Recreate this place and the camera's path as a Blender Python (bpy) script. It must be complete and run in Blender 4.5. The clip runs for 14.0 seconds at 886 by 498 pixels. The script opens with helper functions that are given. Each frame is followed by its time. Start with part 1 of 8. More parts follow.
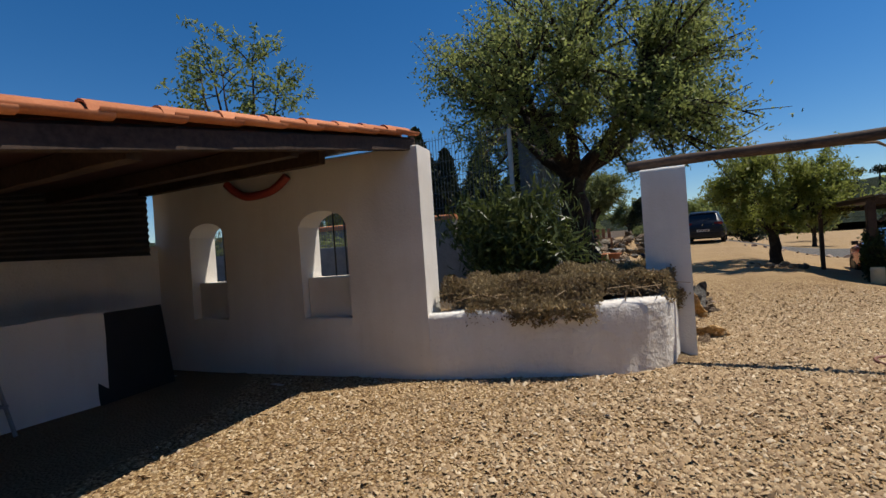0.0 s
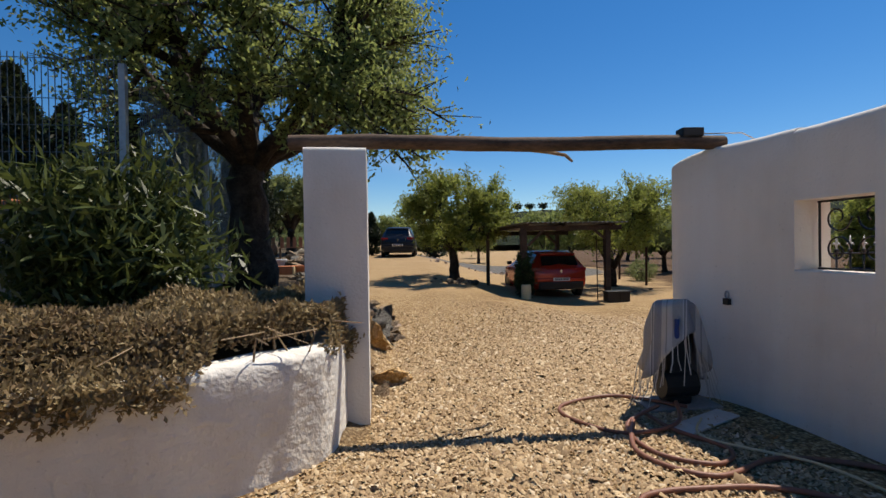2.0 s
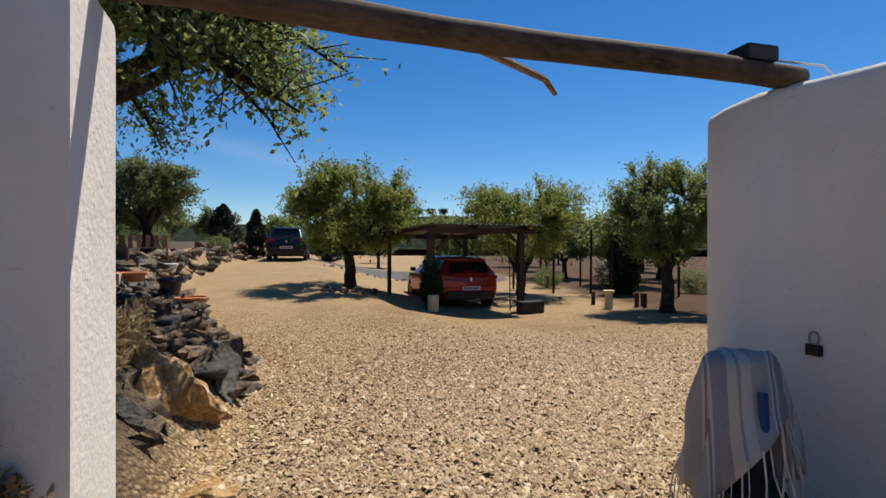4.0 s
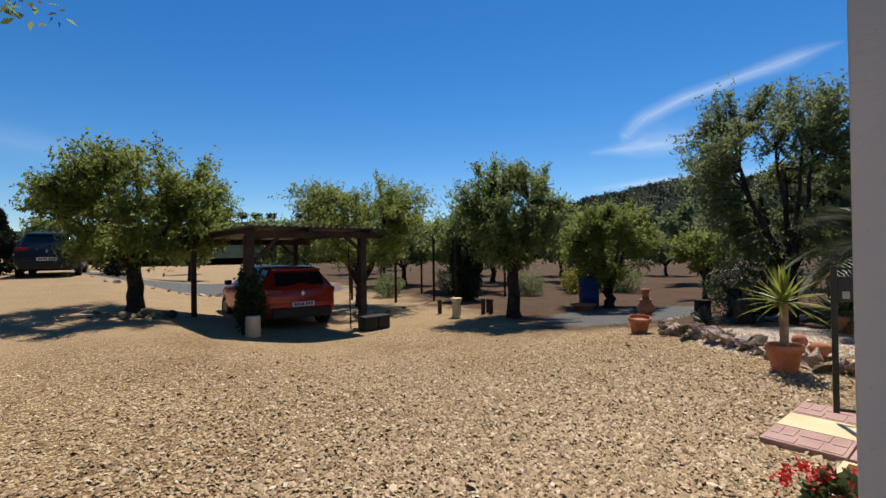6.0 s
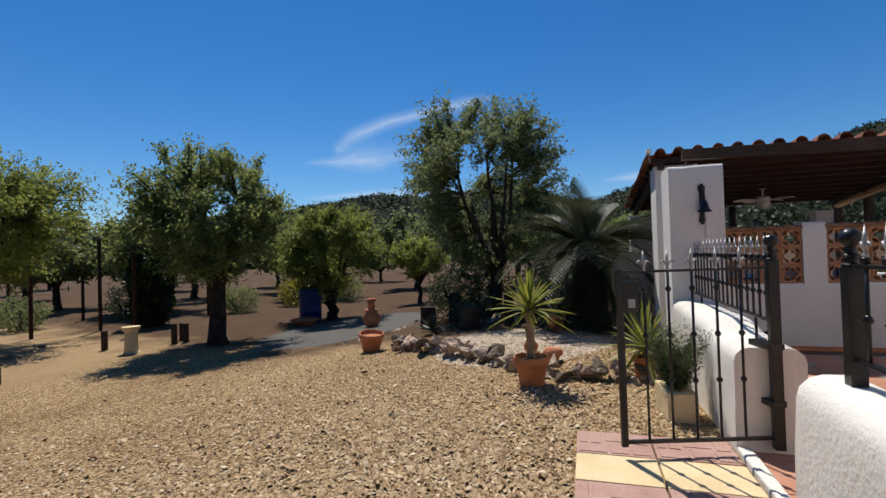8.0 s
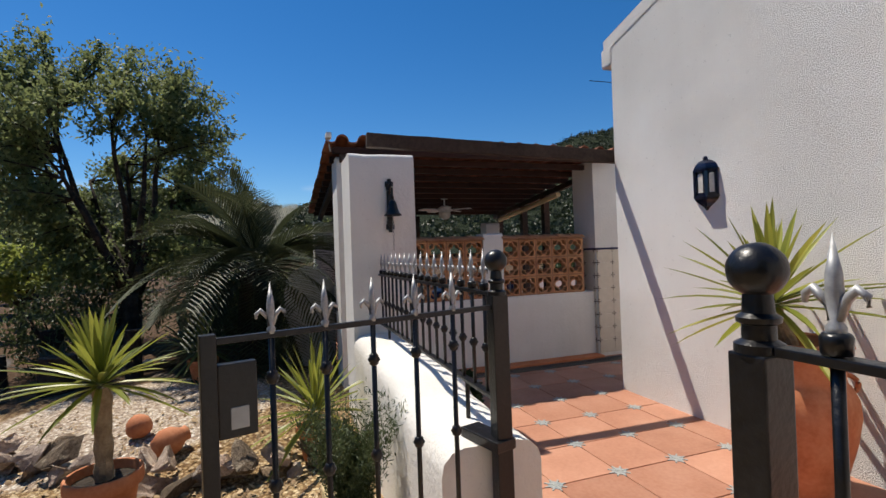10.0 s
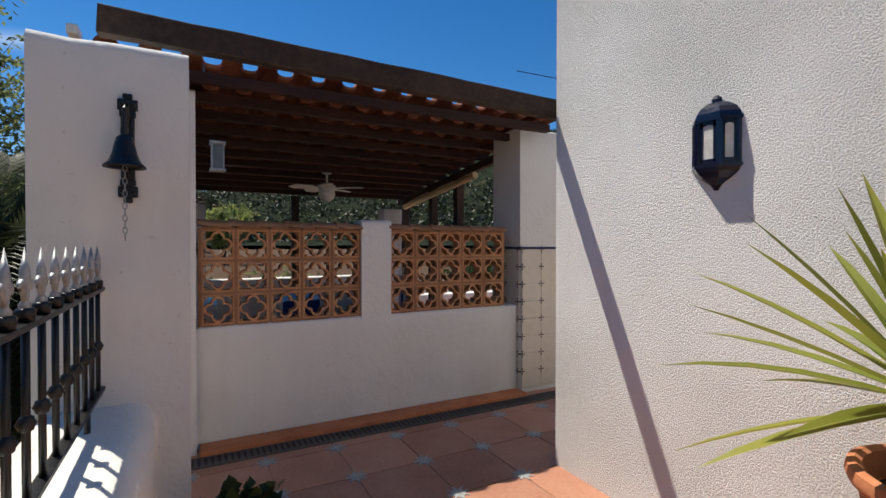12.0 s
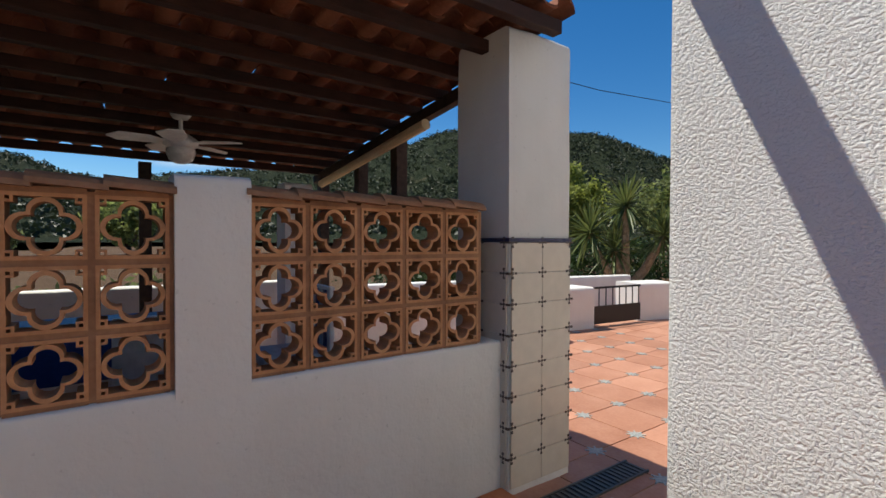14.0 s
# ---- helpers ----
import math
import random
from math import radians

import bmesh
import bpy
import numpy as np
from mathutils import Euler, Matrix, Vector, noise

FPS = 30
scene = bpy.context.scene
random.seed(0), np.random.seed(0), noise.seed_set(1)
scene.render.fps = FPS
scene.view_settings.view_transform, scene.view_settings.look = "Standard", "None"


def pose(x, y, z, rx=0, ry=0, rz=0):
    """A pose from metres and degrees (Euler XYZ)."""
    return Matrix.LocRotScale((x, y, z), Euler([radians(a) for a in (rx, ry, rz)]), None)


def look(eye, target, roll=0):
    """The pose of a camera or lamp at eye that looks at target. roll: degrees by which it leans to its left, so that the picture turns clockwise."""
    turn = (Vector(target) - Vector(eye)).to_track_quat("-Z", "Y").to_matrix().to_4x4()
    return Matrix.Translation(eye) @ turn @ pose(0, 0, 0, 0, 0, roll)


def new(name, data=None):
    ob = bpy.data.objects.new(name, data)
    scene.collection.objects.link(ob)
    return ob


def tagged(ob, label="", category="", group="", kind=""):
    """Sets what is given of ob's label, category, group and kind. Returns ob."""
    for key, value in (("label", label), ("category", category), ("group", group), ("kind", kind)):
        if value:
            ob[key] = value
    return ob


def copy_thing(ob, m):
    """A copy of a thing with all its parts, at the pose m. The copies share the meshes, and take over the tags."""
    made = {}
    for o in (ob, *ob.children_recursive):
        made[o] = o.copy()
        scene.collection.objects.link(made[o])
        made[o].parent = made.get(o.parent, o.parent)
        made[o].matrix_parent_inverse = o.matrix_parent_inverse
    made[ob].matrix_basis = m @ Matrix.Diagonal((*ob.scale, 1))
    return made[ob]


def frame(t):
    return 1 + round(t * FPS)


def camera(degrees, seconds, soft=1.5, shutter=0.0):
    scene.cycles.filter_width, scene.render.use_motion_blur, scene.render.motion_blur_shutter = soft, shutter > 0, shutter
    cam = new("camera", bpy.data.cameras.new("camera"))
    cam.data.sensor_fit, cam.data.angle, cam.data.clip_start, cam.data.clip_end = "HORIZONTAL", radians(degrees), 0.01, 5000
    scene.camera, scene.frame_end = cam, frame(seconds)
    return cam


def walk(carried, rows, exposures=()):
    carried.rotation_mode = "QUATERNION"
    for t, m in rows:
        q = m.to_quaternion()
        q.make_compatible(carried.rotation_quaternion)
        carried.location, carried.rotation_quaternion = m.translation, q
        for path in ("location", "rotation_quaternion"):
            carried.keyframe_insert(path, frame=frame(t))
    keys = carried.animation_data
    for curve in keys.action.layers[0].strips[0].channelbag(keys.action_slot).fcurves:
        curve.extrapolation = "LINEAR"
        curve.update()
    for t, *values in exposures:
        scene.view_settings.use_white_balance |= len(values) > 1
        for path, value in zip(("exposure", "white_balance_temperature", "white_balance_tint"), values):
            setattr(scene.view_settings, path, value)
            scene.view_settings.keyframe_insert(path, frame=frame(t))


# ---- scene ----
cam = camera(86.6, 14.0)
METRES, EYE, TILT, LEAN, TURN = 12.5, 1.25, 0.0, 0.0, 26.6
ROWS = [
    (0.0, 0.0, 0.0, 0.0, -0.0, -0.05, 3.96),
    (0.5, 0.0184, 0.0372, -0.0007, -12.58, 0.01, 3.67),
    (1.0, 0.0413, 0.0719, 0.0003, -22.37, -0.33, 2.73),
    (1.5, 0.0657, 0.1069, 0.0008, -28.78, -0.67, 1.77),
    (2.0, 0.0871, 0.1405, -0.0004, -34.31, -0.55, 0.87),
    (4.5, 0.2057, 0.2868, -0.0024, -49.6, 0.06, -0.06),
    (5.0, 0.2288, 0.3096, -0.0004, -53.99, 0.29, 0.06),
    (5.5, 0.259, 0.3291, -0.0001, -59.81, 0.45, 0.49),
    (6.0, 0.2875, 0.3469, -0.0016, -66.4, 0.51, 0.9),
    (6.5, 0.3149, 0.3607, -0.0015, -73.04, 0.23, 1.2),
    (7.0, 0.3464, 0.3704, -0.0026, -81.05, 0.25, 1.36),
    (7.5, 0.3804, 0.375, -0.0024, -90.31, 0.51, 1.78),
    (8.0, 0.412, 0.3692, -0.003, -99.91, 0.75, 1.9),
    (8.5, 0.4451, 0.3536, -0.0012, -109.69, 0.99, 1.98),
    (9.0, 0.474, 0.3342, 0.0011, -120.04, 1.01, 2.18),
    (11.5, 0.5668, 0.1983, 0.0014, -144.52, -0.46, 0.5),
    (12.0, 0.5804, 0.1686, 0.0024, -144.65, -0.61, -0.04),
    (12.5, 0.5946, 0.1352, 0.0010, -144.65, -0.81, -0.41),
    (13.0, 0.6151, 0.1054, -0.0008, -145.2, -0.82, -0.52),
    (13.5, 0.6361, 0.0769, -0.0005, -146.95, -0.86, -0.49),
    (14.0, 0.6597, 0.0483, -0.0010, -151.9, -0.89, -0.19),
]
walk(cam, [(t, pose(0, 0, EYE, TILT, LEAN, TURN) @ pose(METRES * x, METRES * y, METRES * z, 90 + pitch, roll, yaw)) for t, x, y, z, yaw, pitch, roll in ROWS],
     exposures=[(0.0, 0.01, 6620, 10), (0.5, 0.05, 6640, 10), (1.0, 0.15, 6740, 10), (2.0, 0.24, 6800, 10), (4.5, 0.24, 6460, 10), (5.5, 0.27, 6400, 10), (6.5, 0.11, 6300, 9), (8.5, 0.05, 6440, 9), (9.0, 0.08, 6520, 9), (11.5, 0.32, 6580, 8), (12.5, 0.22, 6580, 7), (13.0, 0.14, 6580, 6), (14.0, 0.32, 6580, 5)])

# ---- light ----
LIGHT = Vector((-0.43, -0.292, -1.0)).normalized()      # the way the sunlight travels
world = bpy.data.worlds.new("world")
scene.world = world
world.use_nodes = True
wn, wl = world.node_tree.nodes, world.node_tree.links
sky = wn.new("ShaderNodeTexSky")
sky.sky_type = "NISHITA"
sky.sun_disc = False
sky.sun_elevation = math.asin(-LIGHT.z)
sky.sun_rotation = math.atan2(-LIGHT.x, -LIGHT.y)
sky.altitude = 500
sky.air_density, sky.dust_density, sky.ozone_density = 1.0, 0.1, 5.0
clear = wn.new("ShaderNodeHueSaturation")
clear.inputs["Saturation"].default_value = 1.30
clear.inputs["Hue"].default_value = 0.5025
clear.inputs["Value"].default_value = 0.95
wl.new(sky.outputs[0], clear.inputs["Color"])
wl.new(clear.outputs[0], wn["Background"].inputs[0])
wn["Background"].inputs[1].default_value = 0.10
sun = new("sun", bpy.data.lights.new("sun", "SUN"))
sun.data.energy, sun.data.angle, sun.data.color = 5.0, radians(0.5), (1.0, 0.93, 0.83)
sun.matrix_world = look((0, 0, 30), Vector((0, 0, 30)) + LIGHT)

# ---- materials ----


def material(name, rough=0.8, metal=0.0, spec=0.3):
    m = bpy.data.materials.new(name)
    m.use_nodes = True
    b = m.node_tree.nodes["Principled BSDF"]
    b.inputs["Roughness"].default_value = rough
    b.inputs["Metallic"].default_value = metal
    b.inputs["Specular IOR Level"].default_value = spec
    return m, m.node_tree.nodes, m.node_tree.links, b


def where(n, l, scale=1.0, stretch=(1, 1, 1), world_space=True):
    """Coordinates in metres: the world's, or the object's own."""
    if world_space:
        src = n.new("ShaderNodeNewGeometry").outputs["Position"]
    else:
        src = n.new("ShaderNodeTexCoord").outputs["Object"]
    mp = n.new("ShaderNodeMapping")
    mp.inputs["Scale"].default_value = [scale * s for s in stretch]
    l.new(src, mp.inputs["Vector"])
    return mp.outputs["Vector"]


def noise_tex(n, l, vec, scale, detail=4.0, rough=0.55):
    t = n.new("ShaderNodeTexNoise")
    t.inputs["Scale"].default_value, t.inputs["Detail"].default_value, t.inputs["Roughness"].default_value = scale, detail, rough
    l.new(vec, t.inputs["Vector"])
    return t.outputs["Fac"]


def ramp(n, l, fac, *stops):
    r = n.new("ShaderNodeValToRGB")
    while len(r.color_ramp.elements) < len(stops):
        r.color_ramp.elements.new(0.5)
    for e, (p, c) in zip(r.color_ramp.elements, stops):
        e.position, e.color = p, (*c, 1) if len(c) == 3 else c
    l.new(fac, r.inputs["Fac"])
    return r.outputs["Color"]


def mix(n, l, fac, a, b, how="MIX"):
    x = n.new("ShaderNodeMix")
    x.data_type, x.blend_type = "RGBA", how
    for s, v in ((x.inputs["Factor"], fac), (x.inputs["A"], a), (x.inputs["B"], b)):
        if isinstance(v, (int, float)):
            s.default_value = v
        elif isinstance(v, tuple):
            s.default_value = (*v, 1)
        else:
            l.new(v, s)
    return x.outputs["Result"]


def calc(n, l, op, a, b=0.0, c=0.0):
    x = n.new("ShaderNodeMath")
    x.operation = op
    for s, v in zip(x.inputs, (a, b, c)):
        if isinstance(v, (int, float)):
            s.default_value = v
        else:
            l.new(v, s)
    return x.outputs[0]


def relief(n, l, b, height, strength=0.5, distance=0.01):
    x = n.new("ShaderNodeBump")
    x.inputs["Strength"].default_value, x.inputs["Distance"].default_value = strength, distance
    l.new(height, x.inputs["Height"])
    l.new(x.outputs["Normal"], b.inputs["Normal"])


def rough_paint(name, dark, mid, light, grain=60.0, patch=1.5, rough=0.9, bump=0.35, depth=0.004, metal=0.0, spec=0.25, own=False, vary=0.0):
    """A surface with patches at one scale and grain at another."""
    m, n, l, b = material(name, rough, metal, spec)
    v = where(n, l, world_space=not own)
    big = noise_tex(n, l, v, patch, 3)
    fine = noise_tex(n, l, v, grain, 4)
    col = ramp(n, l, big, (0.3, dark), (0.5, mid), (0.72, light))
    col = mix(n, l, 0.35, col, ramp(n, l, fine, (0.3, dark), (0.7, light)))
    if vary:
        rnd = n.new("ShaderNodeObjectInfo").outputs["Random"]
        col = mix(n, l, vary, col, ramp(n, l, rnd, (0.0, tuple(c * 0.45 for c in dark)), (0.5, mid), (1.0, tuple(min(1, c * 1.35) for c in light))))
    l.new(col, b.inputs["Base Color"])
    relief(n, l, b, fine, bump, depth)
    return m


def stucco(name, white, stain, grain, bump, depth, worms=False):
    m, n, l, b = material(name, 0.92, 0, 0.2)
    v = where(n, l)
    big = noise_tex(n, l, v, 0.9, 4, 0.6)
    mid = noise_tex(n, l, v, 5.0, 4)
    col = ramp(n, l, big, (0.32, stain), (0.55, white))
    drip = noise_tex(n, l, where(n, l, 1, (5, 5, 0.5)), 1.3, 3)
    col = mix(n, l, 0.22, col, ramp(n, l, drip, (0.35, stain), (0.6, white)))
    spots = noise_tex(n, l, v, 38, 2)
    col = mix(n, l, 0.5, col, ramp(n, l, spots, (0.24, tuple(c * 0.72 for c in stain)), (0.31, white)), "MULTIPLY")
    l.new(col, b.inputs["Base Color"])
    if worms:
        t = n.new("ShaderNodeTexNoise")
        t.inputs["Scale"].default_value, t.inputs["Detail"].default_value, t.inputs["Distortion"].default_value = grain, 6.0, 0.35
        l.new(where(n, l, 1, (1, 1, 1.12)), t.inputs["Vector"])
        h = ramp(n, l, t.outputs["Fac"], (0.34, (0, 0, 0)), (0.58, (1, 1, 1)))
        patchy = ramp(n, l, noise_tex(n, l, v, 0.8, 2), (0.38, (0.25, 0.25, 0.25)), (0.6, (1, 1, 1)))
        h = mix(n, l, 1.0, h, patchy, "MULTIPLY")
    else:
        h = mix(n, l, 0.5, noise_tex(n, l, v, grain, 4), mid)
    relief(n, l, b, h, bump, depth)
    return m


def plain(name, colour, rough=0.5, metal=0.0, spec=0.5, vary=0.12, scale=25.0, bump=0.1):
    m, n, l, b = material(name, rough, metal, spec)
    f = noise_tex(n, l, where(n, l), scale, 4)
    lo, hi = tuple(c * (1 - vary) for c in colour), tuple(min(1, c * (1 + vary)) for c in colour)
    l.new(ramp(n, l, f, (0.3, lo), (0.7, hi)), b.inputs["Base Color"])
    rr = n.new("ShaderNodeMapRange")
    rr.inputs["To Min"].default_value, rr.inputs["To Max"].default_value = max(0.02, rough - 0.12), min(1, rough + 0.12)
    l.new(f, rr.inputs["Value"])
    l.new(rr.outputs[0], b.inputs["Roughness"])
    if bump:
        relief(n, l, b, f, bump, 0.002)
    return m


def leaf_material(name, dark, mid, light, through_light=0.35, rough=0.55):
    m, n, l, b = material(name, rough, 0, 0.35)
    isl = n.new("ShaderNodeNewGeometry").outputs["Random Per Island"]
    clump = noise_tex(n, l, where(n, l), 1.6, 2)
    col = ramp(n, l, isl, (0.0, dark), (0.55, mid), (1.0, light))
    col = mix(n, l, 0.4, col, ramp(n, l, clump, (0.35, dark), (0.65, light)))
    l.new(col, b.inputs["Base Color"])
    tr = n.new("ShaderNodeBsdfTranslucent")
    l.new(mix(n, l, 0.5, col, light), tr.inputs["Color"])
    ms = n.new("ShaderNodeMixShader")
    ms.inputs[0].default_value = through_light
    l.new(b.outputs[0], ms.inputs[1])
    l.new(tr.outputs[0], ms.inputs[2])
    l.new(ms.outputs[0], n["Material Output"].inputs["Surface"])
    return m


def wood(name, dark, light, rough=0.75, along=(1, 1, 12), own=True):
    m, n, l, b = material(name, rough, 0, 0.25)
    v = where(n, l, 1.0, along, world_space=not own)
    f = noise_tex(n, l, v, 9, 5, 0.65)
    g = noise_tex(n, l, where(n, l, world_space=not own), 2.2, 3)
    col = mix(n, l, 0.45, ramp(n, l, f, (0.3, dark), (0.68, light)), ramp(n, l, g, (0.35, dark), (0.65, light)))
    l.new(col, b.inputs["Base Color"])
    relief(n, l, b, f, 0.5, 0.004)
    return m


def ground_material():
    m, n, l, b = material("earth_and_gravel", 0.95, 0, 0.15)
    v = where(n, l)
    sep = n.new("ShaderNodeSeparateXYZ")
    l.new(n.new("ShaderNodeNewGeometry").outputs["Position"], sep.inputs[0])
    X, Y = sep.outputs["X"], sep.outputs["Y"]
    wob = calc(n, l, "MULTIPLY", calc(n, l, "SUBTRACT", noise_tex(n, l, v, 0.5, 4, 0.6), 0.5), 7.0)

    def edge(val, lo, hi):
        r = n.new("ShaderNodeMapRange")
        r.interpolation_type = "SMOOTHSTEP"
        r.inputs["From Min"].default_value, r.inputs["From Max"].default_value = lo, hi
        l.new(calc(n, l, "ADD", val, wob), r.inputs["Value"])
        return r.outputs[0]
    # gravel stones
    vo = n.new("ShaderNodeTexVoronoi")
    vo.inputs["Scale"].default_value = 42
    l.new(v, vo.inputs["Vector"])
    stone = n.new("ShaderNodeSeparateColor")
    l.new(vo.outputs["Color"], stone.inputs[0])
    gcol = ramp(n, l, stone.outputs[0], (0.0, (0.23, 0.137, 0.068)), (0.30, (0.40, 0.274, 0.139)), (0.75, (0.55, 0.398, 0.208)), (1.0, (0.72, 0.58, 0.37)))
    gap = ramp(n, l, vo.outputs["Distance"], (0.30, (1, 1, 1)), (0.70, (0.36, 0.30, 0.25)))
    gcol = mix(n, l, 0.85, gcol, gap, "MULTIPLY")
    gcol = mix(n, l, 0.6, gcol, ramp(n, l, noise_tex(n, l, v, 0.55, 5, 0.65), (0.34, (0.62, 0.55, 0.50)), (0.56, (1, 1, 1))), "MULTIPLY")
    # trodden earth
    d1, d2 = noise_tex(n, l, v, 1.1, 5, 0.6), noise_tex(n, l, v, 60, 4)
    dcol = mix(n, l, 0.4, ramp(n, l, d1, (0.3, (0.30, 0.198, 0.102)), (0.7, (0.41, 0.288, 0.155))), ramp(n, l, d2, (0.3, (0.26, 0.17, 0.085)), (0.7, (0.50, 0.36, 0.20))))
    # ploughed soil under the trees
    scol = mix(n, l, 0.5, ramp(n, l, noise_tex(n, l, v, 0.7, 5, 0.65), (0.3, (0.062, 0.034, 0.019)), (0.7, (0.130, 0.076, 0.043))), ramp(n, l, noise_tex(n, l, v, 22, 5, 0.7), (0.3, (0.036, 0.021, 0.012)), (0.7, (0.165, 0.105, 0.060))))
    # grey chippings
    ccol = ramp(n, l, noise_tex(n, l, v, 45, 3), (0.3, (0.06, 0.058, 0.054)), (0.7, (0.20, 0.19, 0.175)))
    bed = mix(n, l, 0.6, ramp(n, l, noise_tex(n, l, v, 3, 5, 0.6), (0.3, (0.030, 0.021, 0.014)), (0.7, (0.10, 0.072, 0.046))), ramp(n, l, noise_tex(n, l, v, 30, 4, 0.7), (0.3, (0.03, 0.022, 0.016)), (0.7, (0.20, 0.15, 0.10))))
    col = mix(n, l, edge(Y, 12.5, 16.0), gcol, dcol)
    col = mix(n, l, edge(calc(n, l, "ADD", X, calc(n, l, "MULTIPLY", Y, -0.22)), 6.0, 8.0), col, scol)
    near_gravel = calc(n, l, "MULTIPLY", edge(calc(n, l, "MULTIPLY", X, -1), -9.6, -8.4), edge(calc(n, l, "MULTIPLY", Y, -1), -10.3, -9.0))
    col = mix(n, l, near_gravel, col, gcol)

    def patch(cx, cy, rx, ry):
        dx = calc(n, l, "DIVIDE", calc(n, l, "SUBTRACT", X, cx), rx)
        dy = calc(n, l, "DIVIDE", calc(n, l, "SUBTRACT", Y, cy), ry)
        d = calc(n, l, "ADD", calc(n, l, "MULTIPLY", dx, dx), calc(n, l, "MULTIPLY", dy, dy))
        return ramp(n, l, d, (0.86, (1, 1, 1)), (0.98, (0, 0, 0)))
    col = mix(n, l, patch(12.2, 11.6, 2.6, 1.7), col, ccol)
    col = mix(n, l, patch(7.8, 30.5, 6.0, 7.0), col, ccol)
    bedcol = ramp(n, l, stone.outputs[0], (0.0, (0.30, 0.22, 0.16)), (0.35, (0.52, 0.42, 0.32)), (0.8, (0.68, 0.58, 0.46)), (1.0, (0.80, 0.73, 0.63)))
    col = mix(n, l, patch(8.55, 7.25, 1.05, 1.15), col, mix(n, l, 0.6, bedcol, gap, "MULTIPLY"))
    # shed floor: earth colour darkened to deepen the shade under the roof
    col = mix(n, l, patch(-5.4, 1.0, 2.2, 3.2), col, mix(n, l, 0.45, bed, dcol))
    lean_x = calc(n, l, "ADD", X, calc(n, l, "MINIMUM", calc(n, l, "MULTIPLY", calc(n, l, "MAXIMUM", calc(n, l, "SUBTRACT", Y, 9.5), 0.0), 0.245), 3.0))
    left_bank = ramp(n, l, calc(n, l, "MULTIPLY_ADD", lean_x, -1.0, 0.5), (0.30, (0, 0, 0)), (0.62, (1, 1, 1)))
    behind = ramp(n, l, calc(n, l, "SUBTRACT", Y, calc(n, l, "MULTIPLY_ADD", X, 0.25, 4.9)), (0.0, (0, 0, 0)), (0.3, (1, 1, 1)))
    col = mix(n, l, calc(n, l, "MULTIPLY", left_bank, behind), col, bed)
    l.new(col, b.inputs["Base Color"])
    h = mix(n, l, 0.5, ramp(n, l, vo.outputs["Distance"], (0.0, (1, 1, 1)), (0.8, (0, 0, 0))), d2)
    relief(n, l, b, h, 1.0, 0.03)
    return m


M_ground = ground_material()
M_wall = stucco("lime_washed_render", (0.82, 0.795, 0.75), (0.69, 0.65, 0.59), 45, 0.75, 0.012)
M_flaking = stucco("flaking_lime_wash", (0.82, 0.80, 0.76), (0.66, 0.61, 0.54), 16, 1.0, 0.035)
M_house = stucco("rough_white_render", (0.87, 0.865, 0.85), (0.81, 0.80, 0.78), 140, 1.0, 0.007, worms=True)
M_plaster = stucco("smooth_white_render", (0.79, 0.78, 0.755), (0.69, 0.67, 0.64), 34, 0.8, 0.009)
M_beam = wood("dark_stained_timber", (0.018, 0.012, 0.009), (0.085, 0.056, 0.040), 0.7, (3, 3, 3))
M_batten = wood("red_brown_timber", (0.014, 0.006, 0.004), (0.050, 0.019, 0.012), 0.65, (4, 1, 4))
M_log = wood("weathered_log", (0.03, 0.02, 0.014), (0.15, 0.10, 0.07), 0.85, (2, 6, 6))
M_terra = rough_paint("terracotta_tile", (0.36, 0.115, 0.045), (0.50, 0.175, 0.075), (0.60, 0.26, 0.13), 70, 6, 0.8, 0.3, 0.002, vary=0.3)
# terracotta with every tone darker, for the veranda roof tiles
M_terra_dark = rough_paint("dark_roof_tile", (0.11, 0.035, 0.018), (0.20, 0.066, 0.033), (0.31, 0.125, 0.07), 70, 6, 0.85, 0.3, 0.002, vary=0.3)
M_pot = rough_paint("terracotta_pot", (0.36, 0.12, 0.05), (0.47, 0.17, 0.075), (0.56, 0.25, 0.13), 50, 7, 0.8, 0.3, 0.003)
M_block = rough_paint("fired_clay_block", (0.36, 0.165, 0.075), (0.47, 0.235, 0.115), (0.55, 0.30, 0.16), 60, 8, 0.85, 0.3, 0.002)
M_mortar = rough_paint("brown_mortar", (0.22, 0.11, 0.06), (0.30, 0.155, 0.085), (0.36, 0.20, 0.12), 60, 8, 0.9, 0.4, 0.003)
M_floor = rough_paint("terracotta_floor_tile", (0.33, 0.142, 0.085), (0.43, 0.205, 0.130), (0.52, 0.285, 0.195), 45, 3, 0.5, 0.15, 0.002, vary=0.25)
M_grout = rough_paint("pale_grout", (0.30, 0.17, 0.11), (0.42, 0.26, 0.18), (0.5, 0.34, 0.25), 60, 8, 0.9)
M_star = rough_paint("blue_grey_inset", (0.17, 0.20, 0.22), (0.27, 0.30, 0.31), (0.44, 0.45, 0.42), 120, 40, 0.4, 0.1)
M_iron = plain("black_painted_iron", (0.007, 0.007, 0.008), 0.34, 0.0, 0.4, 0.3, 70, 0.7)
M_silver = plain("silver_painted_iron", (0.36, 0.36, 0.36), 0.55, 0.5, 0.5, 0.2, 80, 0.15)
M_steel = plain("galvanised_steel", (0.30, 0.32, 0.33), 0.5, 0.6, 0.5)
M_fence = plain("green_grey_fence_wire", (0.10, 0.13, 0.15), 0.6, 0.2, 0.4)
M_concrete = rough_paint("grey_concrete", (0.17, 0.155, 0.14), (0.25, 0.23, 0.21), (0.32, 0.30, 0.27), 40, 3, 0.95, 0.4)


